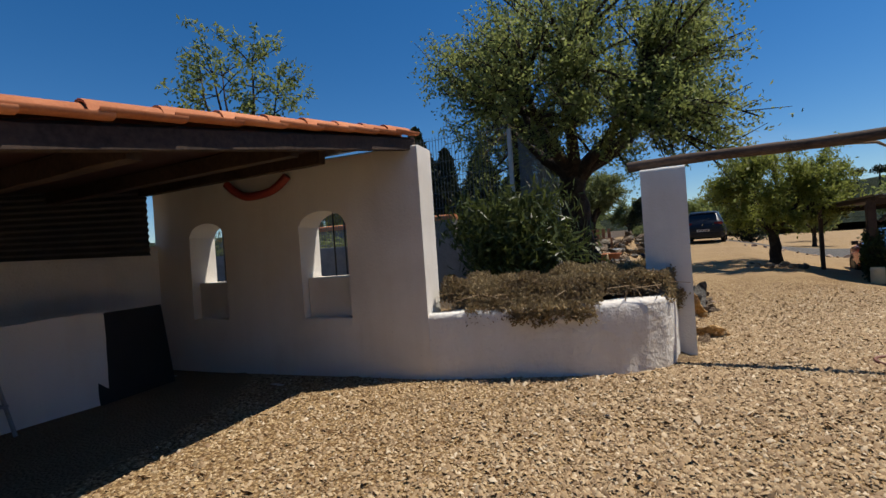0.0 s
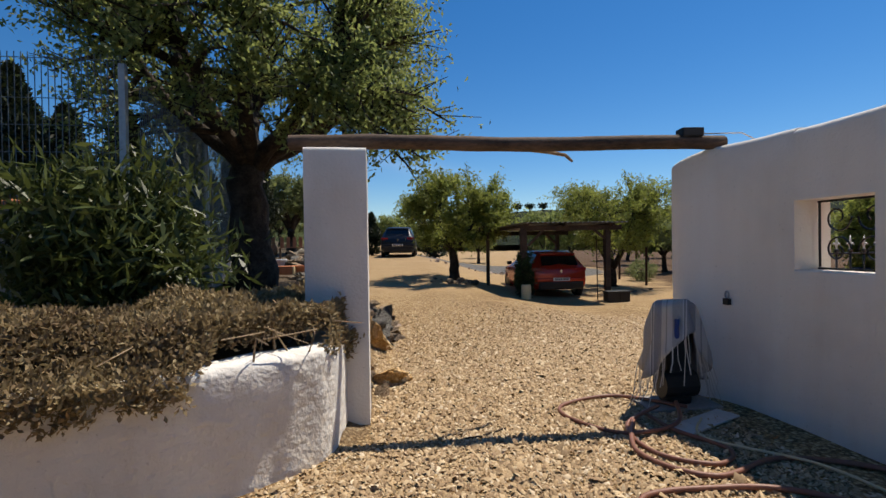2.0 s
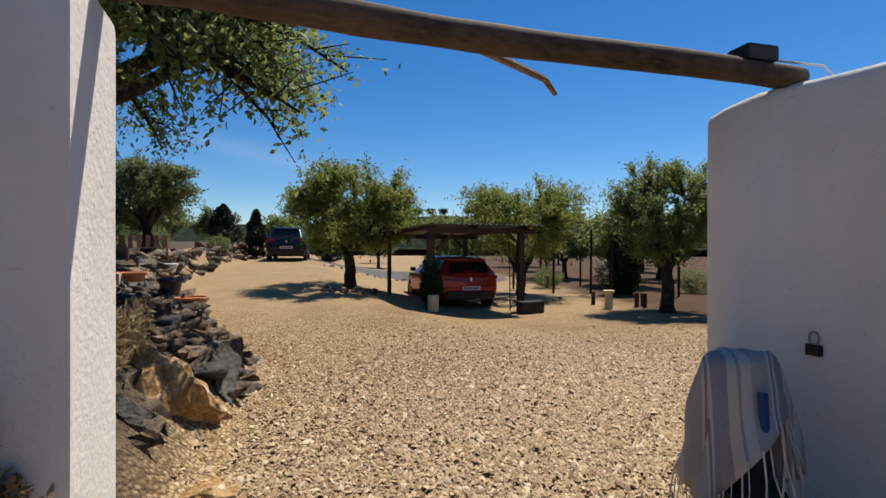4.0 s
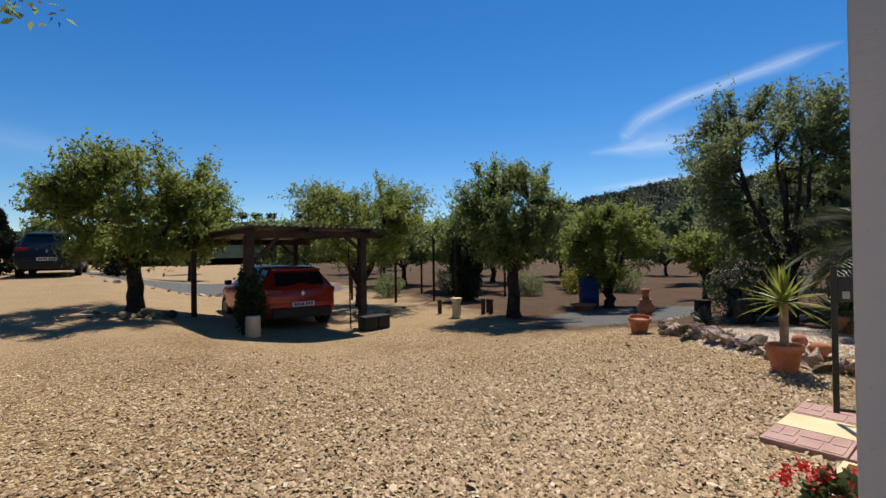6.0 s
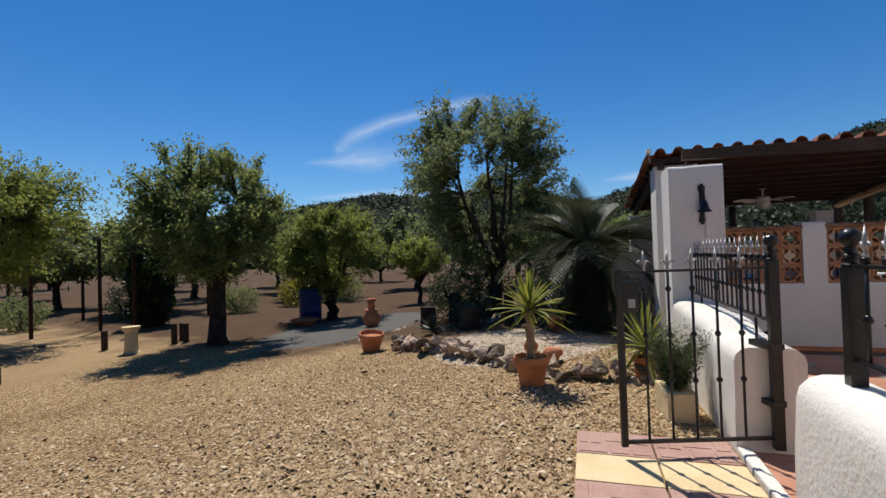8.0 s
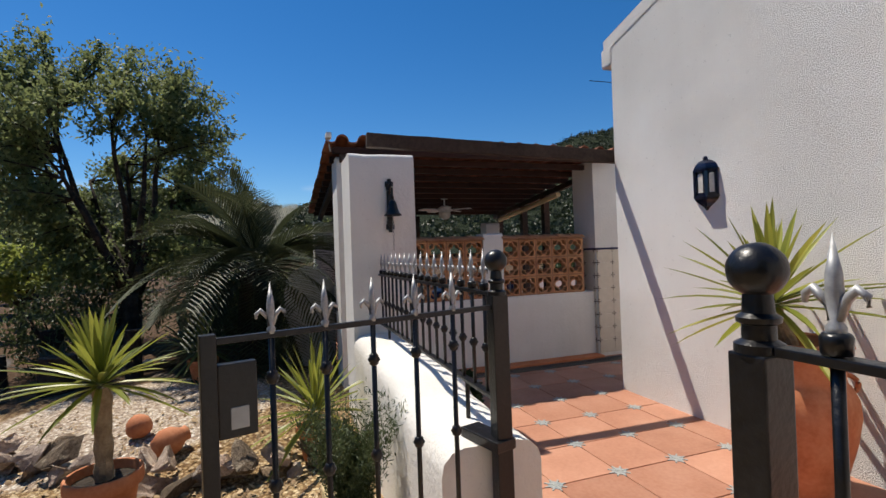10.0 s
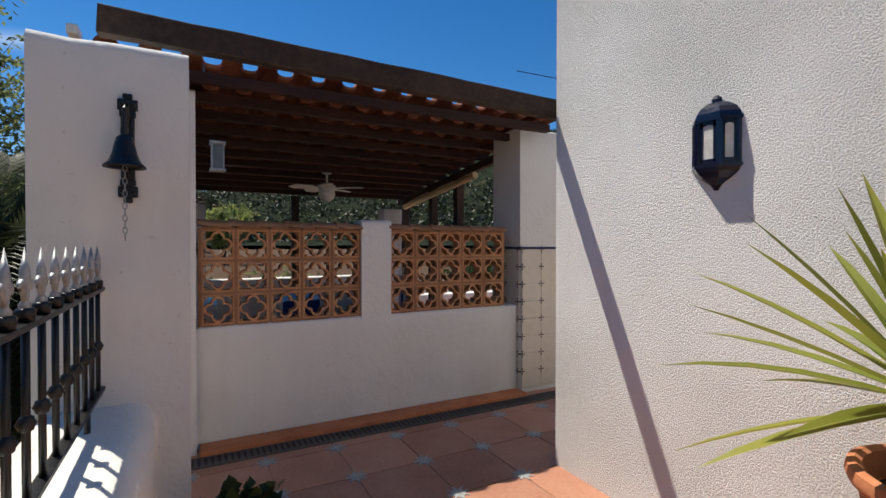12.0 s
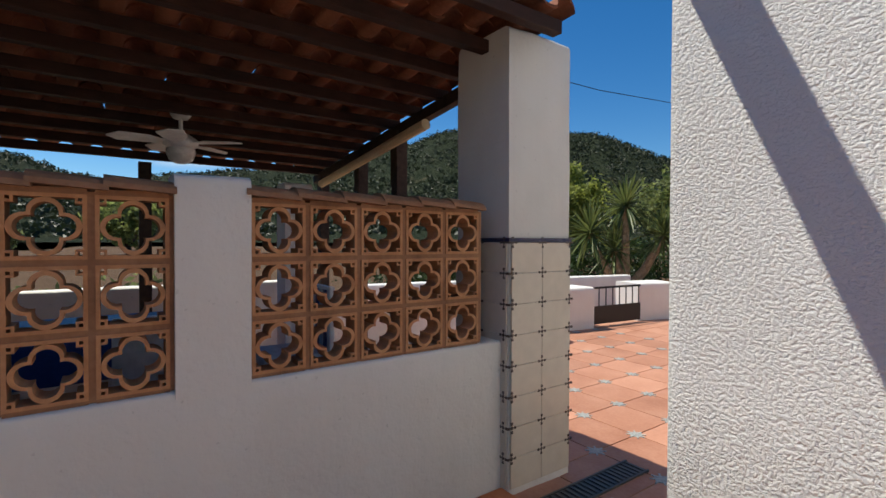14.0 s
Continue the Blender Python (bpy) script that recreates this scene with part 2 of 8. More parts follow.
def rock_material(name, dark, mid, light, lichen, amount=0.6):
    """Broken stone: mottled at hand size, gritty, with pale crusts and worn veins."""
    m, n, l, b = material(name, 0.92, 0, 0.2)
    v = where(n, l)
    grit = noise_tex(n, l, v, 30, 8, 0.75)
    lump = noise_tex(n, l, v, 6.5, 6, 0.65)
    col = ramp(n, l, lump, (0.32, dark), (0.5, mid), (0.68, light))
    col = mix(n, l, 0.55, col, ramp(n, l, grit, (0.34, dark), (0.5, mid), (0.66, light)))
    crust = ramp(n, l, noise_tex(n, l, v, 9.0, 7, 0.7), (amount, (0, 0, 0)), (amount + 0.06, (1, 1, 1)))
    col = mix(n, l, crust, col, lichen)
    each = n.new("ShaderNodeNewGeometry").outputs["Random Per Island"]
    own = n.new("ShaderNodeObjectInfo").outputs["Random"]
    tone = calc(n, l, "FRACT", calc(n, l, "ADD", each, own))
    col = mix(n, l, 0.75, col, ramp(n, l, tone, (0.0, (0.55, 0.51, 0.47)), (0.5, (1.0, 0.95, 0.88)), (1.0, (1.45, 1.30, 1.10))), "MULTIPLY")
    l.new(col, b.inputs["Base Color"])
    relief(n, l, b, mix(n, l, 0.5, lump, grit), 1.0, 0.06)
    return m


M_rock = rock_material("grey_brown_rock", (0.060, 0.044, 0.032), (0.19, 0.145, 0.105), (0.38, 0.31, 0.235), (0.42, 0.36, 0.28), 0.60)
M_goldrock = rock_material("ochre_rock", (0.16, 0.085, 0.030), (0.42, 0.27, 0.115), (0.66, 0.52, 0.33), (0.74, 0.66, 0.52), 0.57)
M_darkrock = rock_material("dark_blue_grey_rock", (0.035, 0.033, 0.031), (0.115, 0.110, 0.102), (0.27, 0.26, 0.24), (0.36, 0.34, 0.31), 0.62)
M_palerock = rock_material("pinkish_pale_rock", (0.24, 0.17, 0.135), (0.48, 0.38, 0.315), (0.70, 0.61, 0.53), (0.70, 0.63, 0.55), 0.58)
M_bark = rough_paint("dark_bark", (0.012, 0.009, 0.007), (0.035, 0.026, 0.019), (0.085, 0.066, 0.05), 26, 6, 0.95, 1.0, 0.03)
M_stem = rough_paint("tan_stem", (0.16, 0.105, 0.06), (0.30, 0.215, 0.13), (0.42, 0.32, 0.21), 60, 14, 0.95, 1.0, 0.01)
M_almond = leaf_material("almond_leaf", (0.060, 0.095, 0.022), (0.170, 0.220, 0.055), (0.31, 0.345, 0.115), 0.58)
M_bright = leaf_material("young_almond_leaf", (0.070, 0.105, 0.018), (0.190, 0.235, 0.042), (0.34, 0.365, 0.085), 0.58)
M_olive = leaf_material("olive_leaf", (0.050, 0.078, 0.026), (0.145, 0.185, 0.062), (0.27, 0.30, 0.125), 0.55)
M_carob = leaf_material("deep_green_leaf", (0.006, 0.016, 0.004), (0.018, 0.042, 0.009), (0.050, 0.085, 0.020), 0.25)
M_cypress = leaf_material("cypress_leaf", (0.006, 0.011, 0.004), (0.018, 0.028, 0.010), (0.045, 0.058, 0.022), 0.15)
M_oleander = leaf_material("oleander_leaf", (0.010, 0.020, 0.006), (0.038, 0.062, 0.014), (0.15, 0.18, 0.050), 0.3, 0.4)
M_dry = leaf_material("dry_succulent", (0.11, 0.070, 0.038), (0.275, 0.185, 0.098), (0.40, 0.32, 0.17), 0.25, 0.8)
M_yucca = leaf_material("yellow_edged_blade", (0.085, 0.125, 0.012), (0.215, 0.240, 0.025), (0.40, 0.40, 0.080), 0.35, 0.4)
M_yucca_green = leaf_material("green_blade", (0.035, 0.060, 0.018), (0.095, 0.135, 0.035), (0.21, 0.24, 0.075), 0.3, 0.4)
M_palm = leaf_material("grey_green_frond", (0.012, 0.019, 0.007), (0.034, 0.047, 0.018), (0.105, 0.120, 0.062), 0.2, 0.55)
M_agave = leaf_material("agave_blade", (0.020, 0.030, 0.018), (0.055, 0.070, 0.042), (0.135, 0.15, 0.09), 0.1, 0.5)
M_herb = leaf_material("rosemary_leaf", (0.022, 0.036, 0.012), (0.060, 0.085, 0.028), (0.130, 0.160, 0.062), 0.25)
M_yellow = leaf_material("yellow_flowering_bush", (0.16, 0.14, 0.01), (0.30, 0.26, 0.02), (0.45, 0.40, 0.04), 0.3)
M_red_flower = leaf_material("red_petal", (0.35, 0.01, 0.012), (0.55, 0.02, 0.02), (0.7, 0.06, 0.05), 0.3)
M_white = plain("white_enamel", (0.72, 0.71, 0.68), 0.4, 0, 0.4)
M_blue = plain("dark_blue_enamel", (0.004, 0.006, 0.022), 0.18, 0.0, 0.6, 0.3, 40, 0.15)
M_blue_plastic = plain("blue_plastic", (0.010, 0.035, 0.16), 0.45, 0, 0.4)
M_black_plastic = plain("black_plastic", (0.012, 0.012, 0.013), 0.5, 0, 0.4)
M_pink = rough_paint("pink_concrete_slab", (0.31, 0.18, 0.145), (0.40, 0.245, 0.20), (0.48, 0.32, 0.27), 50, 4, 0.9, 0.3)
M_cream = rough_paint("cream_concrete_slab", (0.56, 0.43, 0.235), (0.66, 0.52, 0.30), (0.72, 0.59, 0.37), 50, 4, 0.9, 0.3)
M_cream_tile = plain("cream_glazed_tile", (0.62, 0.555, 0.455), 0.22, 0, 0.5, 0.05, 14, 0.05)
M_car = plain("red_orange_car_paint", (0.36, 0.026, 0.010), 0.20, 0.25, 0.6, 0.05, 8, 0)
M_car_dark = plain("black_car_trim", (0.012, 0.012, 0.012), 0.45, 0, 0.4)
M_glass_dark = plain("tinted_car_glass", (0.008, 0.009, 0.010), 0.06, 0, 0.6, 0.1, 8, 0)
M_tyre = plain("tyre_rubber", (0.014, 0.014, 0.014), 0.85, 0, 0.2)
M_hose = plain("red_brown_rubber_hose", (0.20, 0.085, 0.055), 0.5, 0, 0.4)


def striped_cloth():
    m, n, l, b = material("grey_striped_cloth", 0.95, 0, 0.15)
    sep = n.new("ShaderNodeSeparateXYZ")
    l.new(where(n, l, world_space=False), sep.inputs[0])
    run = calc(n, l, "MULTIPLY_ADD", sep.outputs["X"], 3.4, calc(n, l, "MULTIPLY", sep.outputs["Y"], -2.6))
    run = calc(n, l, "FRACT", calc(n, l, "ADD", run, 10.0))
    band = n.new("ShaderNodeValToRGB")
    band.color_ramp.interpolation = "CONSTANT"
    for k, (p, c) in enumerate(((0.0, (0.33, 0.32, 0.30)), (0.30, (0.55, 0.53, 0.49)), (0.34, (0.13, 0.13, 0.15)), (0.38, (0.55, 0.53, 0.49)), (0.42, (0.20, 0.205, 0.23)), (0.66, (0.50, 0.48, 0.44)), (0.80, (0.24, 0.23, 0.23)), (0.84, (0.50, 0.48, 0.44)))):
        e = band.color_ramp.elements[k] if k < 2 else band.color_ramp.elements.new(p)
        e.position, e.color = p, (*c, 1)
    l.new(run, band.inputs["Fac"])
    weave = noise_tex(n, l, where(n, l), 220, 3)
    l.new(mix(n, l, 0.35, band.outputs["Color"], ramp(n, l, weave, (0.3, (0.18, 0.17, 0.16)), (0.7, (0.52, 0.5, 0.47)))), b.inputs["Base Color"])
    relief(n, l, b, weave, 0.4, 0.002)
    return m


M_cloth = striped_cloth()
M_cloth_cream = rough_paint("cream_fringe", (0.46, 0.42, 0.36), (0.55, 0.51, 0.45), (0.62, 0.58, 0.52), 90, 9, 0.95, 0.3)
M_stripe = plain("blue_white_stripe", (0.42, 0.46, 0.50), 0.9, 0, 0.2)
M_corrugated = plain("grey_corrugated_sheet", (0.12, 0.115, 0.105), 0.5, 0.5, 0.4)
M_lamp_glass = plain("frosted_glass", (0.62, 0.60, 0.55), 0.25, 0, 0.5)
M_old_van = plain("dark_blue_car_paint", (0.012, 0.018, 0.028), 0.3, 0.3, 0.5)
M_lens = plain("red_lamp_lens", (0.25, 0.012, 0.01), 0.2, 0, 0.5)
M_chrome = plain("chrome", (0.65, 0.65, 0.66), 0.2, 1.0, 0.5)

# ---- building helpers ----


def finish(bm, name, mat, smooth=False):
    me = bpy.data.meshes.new(name)
    bmesh.ops.recalc_face_normals(bm, faces=bm.faces)
    if smooth:
        for f in bm.faces:
            f.smooth = True
    bm.to_mesh(me)
    bm.free()
    me.materials.append(mat)
    return me


def part(name, bm, mat, parent=None, label="", smooth=False):
    ob = new(name, finish(bm, name, mat, smooth))
    if parent is not None:
        ob.parent = parent
    if label:
        ob["label"] = label
    return ob


def raw(name, verts, faces, mat, parent=None, smooth=False):
    me = bpy.data.meshes.new(name)
    verts = np.asarray(verts, dtype=np.float32)
    if isinstance(faces, np.ndarray):
        k = faces.shape[1]
        me.vertices.add(len(verts))
        me.vertices.foreach_set("co", verts.ravel())
        me.loops.add(faces.size)
        me.loops.foreach_set("vertex_index", faces.astype(np.int32).ravel())
        me.polygons.add(len(faces))
        me.polygons.foreach_set("loop_start", np.arange(0, faces.size, k, dtype=np.int32))
        me.update(calc_edges=True)
        me.validate()
    else:
        me.from_pydata(verts.tolist(), [], faces)
        me.update()
    if smooth:
        me.polygons.foreach_set("use_smooth", np.ones(len(me.polygons), dtype=bool))
    me.materials.append(mat)
    ob = new(name, me)
    if parent is not None:
        ob.parent = parent
    return ob


def thing(name, label, category, m=None, group="", kind=""):
    ob = new(name)
    ob.empty_display_size = 0.1
    if m is not None:
        ob.matrix_world = m
    return tagged(ob, label, category, group, kind)


def box(bm, x0, x1, y0, y1, z0, z1, bevel=0.0, m=None):
    r = bmesh.ops.create_cube(bm, size=1.0)
    vs = r["verts"]
    for v in vs:
        v.co = Vector(((x0 + x1) / 2 + v.co.x * (x1 - x0), (y0 + y1) / 2 + v.co.y * (y1 - y0), (z0 + z1) / 2 + v.co.z * (z1 - z0)))
    if bevel:
        es = list({e for v in vs for e in v.link_edges})
        r2 = bmesh.ops.bevel(bm, geom=es, offset=bevel, segments=2, affect="EDGES", profile=0.6)
        vs = list({v for f in r2["faces"] for v in f.verts} | {v for v in vs if v.is_valid})
    if m is not None:
        bmesh.ops.transform(bm, matrix=m, verts=[v for v in vs if v.is_valid])
    return bm


def tube(bm, pts, radii, sides=8, cap=True):
    pts = [Vector(p) for p in pts]
    if isinstance(radii, (int, float)):
        radii = [radii] * len(pts)
    rings = []
    up = Vector((0, 0, 1))
    for i, p in enumerate(pts):
        d = (pts[min(i + 1, len(pts) - 1)] - pts[max(i - 1, 0)]).normalized()
        ref = up if abs(d.z) < 0.9 else Vector((1, 0, 0))
        a = d.cross(ref).normalized()
        b = d.cross(a).normalized()
        rings.append([bm.verts.new(p + (a * math.cos(t) + b * math.sin(t)) * radii[i]) for t in (2 * math.pi * k / sides for k in range(sides))])
    for r0, r1 in zip(rings, rings[1:]):
        for k in range(sides):
            bm.faces.new((r0[k], r0[(k + 1) % sides], r1[(k + 1) % sides], r1[k]))
    if cap:
        bm.faces.new(rings[0])
        bm.faces.new(rings[-1])
    return bm


def lathe(bm, profile, sides=24, centre=(0, 0), m=None):
    """Turn (radius, z) pairs about the z axis."""
    rings = []
    for r, z in profile:
        if r < 1e-5:
            rings.append([bm.verts.new((centre[0], centre[1], z))])
        else:
            rings.append([bm.verts.new((centre[0] + r * math.cos(2 * math.pi * k / sides), centre[1] + r * math.sin(2 * math.pi * k / sides), z)) for k in range(sides)])
    for r0, r1 in zip(rings, rings[1:]):
        if len(r0) == 1 and len(r1) == 1:
            continue
        for k in range(sides):
            k2 = (k + 1) % sides
            if len(r0) == 1:
                bm.faces.new((r0[0], r1[k2], r1[k]))
            elif len(r1) == 1:
                bm.faces.new((r0[k], r0[k2], r1[0]))
            else:
                bm.faces.new((r0[k], r0[k2], r1[k2], r1[k]))
    if m is not None:
        bmesh.ops.transform(bm, matrix=m, verts=[v for r in rings for v in r])
    return bm


def smooth01(a, b, v):
    u = min(1.0, max(0.0, (v - a) / (b - a)))
    return u * u * (3 - 2 * u)


LEFT_WALL = [(-5.75, 3.60), (-4.6, 3.68), (-3.1, 3.85), (-2.2, 3.95), (-1.4, 4.19), (-0.8, 4.385), (-0.62, 4.45), (-0.45, 4.555), (-0.29, 4.69), (-0.15, 4.85), (-0.08, 5.02), (-0.06, 5.20), (-0.05, 5.37)]


def along(table, v):
    return float(np.interp(v, [p[0] for p in table], [p[1] for p in table]))


BANK = [(5.2, -0.45), (5.8, -0.35), (6.4, -0.02), (7.4, 0.02), (8.8, 0.15), (10, -0.1), (12.5, -0.9), (16, -2.0), (20, -2.2), (25, -1.5), (30, -0.7), (60, -0.7), (200, -0.7)]


def ground_z(x, y):
    z = -0.45 * smooth01(2, 5.5, x) * smooth01(6.5, 13.5, y)
    z += 0.65 * smooth01(14, 30, y) * smooth01(9, 3, x)
    if y >= 5.2:
        xe = along(BANK, y)
        z += 0.60 * smooth01(0.35, -0.45, x - xe) * smooth01(5.15, 5.5, y)
    if y < 5.7 and x < 0.0:
        z = max(z, 0.60 * smooth01(0.12, 0.2, y - along(LEFT_WALL, x)) * smooth01(-0.10, -0.2, x))
    # rock garden bed
    z += 0.10 * smooth01(7.1, 8.0, x - 0.38 * max(0, y - 6.5)) * smooth01(9.2, 8.2, y) * smooth01(5.4, 5.9, y)
    r = math.hypot(x, y)
    if r > 6:
        z += 0.05 * noise.noise(Vector((x * 0.35, y * 0.35, 3))) * smooth01(12, 20, r)
    if r > 45:
        z += smooth01(45, 260, r) * 3.0
    return z


def wall(name, path, thick, zb, zt, mat, parent=None, label="", corner=0.03, wob=0.005, step=0.09):
    """An upright wall of mesh along the line of its front foot; it is thick towards the line's left hand.
    zb and zt: heights, or functions of the place along the line (metres)."""
    pts = [Vector((*p, 0)) for p in path]
    L = [0.0]
    for a, b in zip(pts, pts[1:]):
        L.append(L[-1] + (b - a).length)
    count = max(2, int(L[-1] / step) + 1)
    bm = bmesh.new()
    rings = []
    for i in range(count + 1):
        s = L[-1] * i / count
        px, py = float(np.interp(s, L, [p.x for p in pts])), float(np.interp(s, L, [p.y for p in pts]))
        e = 0.12
        ax, ay = float(np.interp(s - e, L, [p.x for p in pts])), float(np.interp(s - e, L, [p.y for p in pts]))
        bx, by = float(np.interp(s + e, L, [p.x for p in pts])), float(np.interp(s + e, L, [p.y for p in pts]))
        d = Vector((bx - ax, by - ay, 0)).normalized()
        nrm = Vector((-d.y, d.x, 0))
        z0 = zb(s) if callable(zb) else zb
        z1 = zt(s) if callable(zt) else zt
        c = min(corner, (z1 - z0) * 0.45, thick * 0.49)
        prof = [(0, z0 + (z1 - c - z0) * k / 7) for k in range(8)]
        prof += [(c * (1 - math.cos(a)), z1 - c + c * math.sin(a)) for a in (0.5, 1.05, 1.57)]
        prof += [(thick * 0.5, z1)]
        prof += [(thick - c * (1 - math.cos(a)), z1 - c + c * math.sin(a)) for a in (1.57, 1.05, 0.5)]
        prof += [(thick, z1 - c - (z1 - c - z0) * k / 7) for k in range(8)]
        ring = []
        for u, z in prof:
            p = Vector((px, py, z)) + nrm * u
            w = wob * (noise.noise(p * 2.3) + 0.5 * noise.noise(p * 7.0))
            side = -1 if u < thick / 2 else 1
            p += nrm * (w * side) + Vector((0, 0, w if z > z0 + 0.02 else 0))
            ring.append(bm.verts.new(p))
        rings.append(ring)
    n = len(rings[0])
    for r0, r1 in zip(rings, rings[1:]):
        for k in range(n):
            bm.faces.new((r0[k], r0[(k + 1) % n], r1[(k + 1) % n], r1[k]))
    bm.faces.new(rings[0])
    bm.faces.new(rings[-1])
    return part(name, bm, mat, parent, label, smooth=False)


def shade_soft(ob, angle=40):
    for p in ob.data.polygons:
        p.use_smooth = True
    ob.data.set_sharp_from_angle(angle=radians(angle))
    return ob


RNG = np.random.default_rng(11)


def leaves(name, centres, length, width, mat, parent=None, seed=1, droop=0.3, spread=1.0):
    """One mesh of small folded leaves: a quad each, at the given places."""
    g = np.random.default_rng(seed)
    n = len(centres)
    d = g.normal(size=(n, 3))
    d[:, 2] = d[:, 2] * spread - droop
    d /= np.linalg.norm(d, axis=1, keepdims=True)
    r = g.normal(size=(n, 3))
    s = np.cross(d, r)
    s /= np.linalg.norm(s, axis=1, keepdims=True)
    k = np.cross(d, s)
    ln = length * g.uniform(0.6, 1.25, (n, 1))
    wd = width * g.uniform(0.7, 1.2, (n, 1))
    a = centres
    tip = a + d * ln
    mid = a + d * ln * 0.5 - k * wd * 0.25
    v = np.stack([a, mid + s * wd * 0.5, tip, mid - s * wd * 0.5], axis=1).reshape(-1, 3)
    f = np.arange(4 * n).reshape(-1, 4)
    return raw(name, v, f, mat, parent)


def rock_mesh(name, seed, mat, flat=0.7, sub=2, cuts=13, near=0.15, far=0.30):
    bm = bmesh.new()
    bmesh.ops.create_icosphere(bm, subdivisions=sub, radius=0.5)
    g = random.Random(seed)
    off = Vector((g.uniform(-50, 50), g.uniform(-50, 50), g.uniform(-50, 50)))
    planes = [(Vector((g.gauss(0, 1), g.gauss(0, 1), g.gauss(0, 1))).normalized(), g.uniform(near, far)) for _ in range(cuts)]
    for v in bm.verts:
        p = v.co.copy()
        p *= 1.5 + 0.6 * noise.noise(p * 2.2 + off)
        for nn, dd in planes:
            e = p.dot(nn) - dd
            if e > 0:
                p -= nn * e
        p *= 1.12 + 0.22 * noise.noise(p * 4.5 + off) + 0.10 * noise.noise(p * 10 + off) + (0.10 * noise.noise(p * 21 + off) if sub > 2 else 0)
        v.co = Vector((p.x, p.y, p.z * flat))
    return finish(bm, name, mat)


def scatter_pose(x, y, z, s, yaw, tx=0.0, ty=0.0, sz=1.0):
    return pose(x, y, z, tx, ty, yaw) @ Matrix.Diagonal((s, s, s * sz, 1))

# ---- ground ----


def axis(a, b, fine, far):
    """Grid lines: close together from a to b, then wider and wider out to far."""
    inner = np.arange(a, b + fine / 2, fine)
    out, step, v = [], fine, 0.0
    while v < far:
        step = min(step * 1.28, 160)
        v += step
        out.append(v)
    out = np.array(out)
    return np.concatenate([a - out[::-1], inner, b + out])


gx, gy = axis(-7, 16, 0.16, 2600), axis(0, 20, 0.16, 2600)
gv = np.array([(x, y, ground_z(float(x), float(y))) for y in gy for x in gx])
nx, ny = len(gx), len(gy)
gi = np.arange(nx * ny).reshape(ny, nx)
gf = np.stack([gi[:-1, :-1], gi[:-1, 1:], gi[1:, 1:], gi[1:, :-1]], axis=-1).reshape(-1, 4)
ground = tagged(raw("ground", gv, gf, M_ground, smooth=True), "golden gravel yard, tan dirt track and red-brown orchard soil", "ground", kind="structure")

# ---- the left-hand shed: wall with two arched windows, planter wall, back wall ----
wall_shed = thing("wall_shed", "white rendered shed wall with two arched barred windows", "wall", kind="structure")


def lw(s0, s1):
    """A stretch of the shed wall's foot line, between two x."""
    xs = sorted({s0, s1, *[p[0] for p in LEFT_WALL if s0 < p[0] < s1]})
    return [(x, along(LEFT_WALL, x)) for x in xs]


def roof_z(y):
    return 1.700 + 0.158 * y


TOP = 2.27
for a, b in ((-5.75, -5.17), (-4.62, -3.60), (-3.02, -2.19)):
    shade_soft(wall("wall_pier", lw(a, b), 0.36, -0.05, TOP, M_wall, wall_shed, corner=0.025, wob=0.006))
for a, b in ((-5.17, -4.62), (-3.60, -3.02)):
    w = b - a
    shade_soft(wall("wall_panel", lw(a, b), 0.36, -0.05, 0.61, M_wall, wall_shed, corner=0.004, wob=0.006))
    inner = [(x, y + 0.10) for x, y in lw(a, b)]
    shade_soft(wall("window_sill", inner, 0.26, 0.61, 1.03, M_wall, wall_shed, corner=0.012, wob=0.004))
    shade_soft(wall("wall_head", lw(a, b), 0.36, lambda s, w=w: 1.56 + 0.17 * math.sqrt(max(0.0, 1 - ((s - w / 2) / (w / 2 + 0.002)) ** 2)), TOP, M_wall, wall_shed, corner=0.025, wob=0.0, step=0.04))
    for k in range(3):
        x = a + w * (0.35 + 0.24 * k)
        y = along(LEFT_WALL, x) + 0.30
        part("window_bar", tube(bmesh.new(), [(x, y, 1.02), (x, y, 1.74)], 0.009, 6), M_iron, wall_shed, "black iron bar")
planter = thing("planter_wall", "low white rendered planter wall with flaking lime wash", "wall", kind="structure")
shade_soft(wall("planter_front", lw(-2.188, -0.45) + [p for p in LEFT_WALL if p[0] > -0.449], 0.22, -0.05, lambda s: 0.625 + 0.025 * math.sin(s * 2.1) + 0.05 * smooth01(1.0, 1.9, s), M_flaking, planter, corner=0.05, wob=0.020, step=0.04))
pillar = thing("gate_pillar", "square white rendered gate pillar with soft edges", "pillar", kind="structure")
shade_soft(wall("pillar_shaft", [(-0.32, 5.36), (0.105, 5.36)], 0.36, -0.05, 1.93, M_wall, pillar, corner=0.035, wob=0.006, step=0.05))
# back of the shed
wall_back = thing("wall_back", "white rendered low back wall of the shed", "wall", kind="structure")
shade_soft(wall("back_wall", [(-5.72, -3.0), (-5.72, 3.62)][::-1], -0.25, -0.05, 1.40, M_wall, wall_back, corner=0.02, step=0.2))
# added out of view: closes the shed so that less skylight gets in
wall_shed_end = tagged(shade_soft(wall("wall_shed_end", [(-2.42, -3.0), (-5.72, -3.0)], 0.22, -0.05, 1.06, M_wall, None, corner=0.02, step=0.25)), "unseen white rendered wall added to darken the shed", "wall", kind="structure")
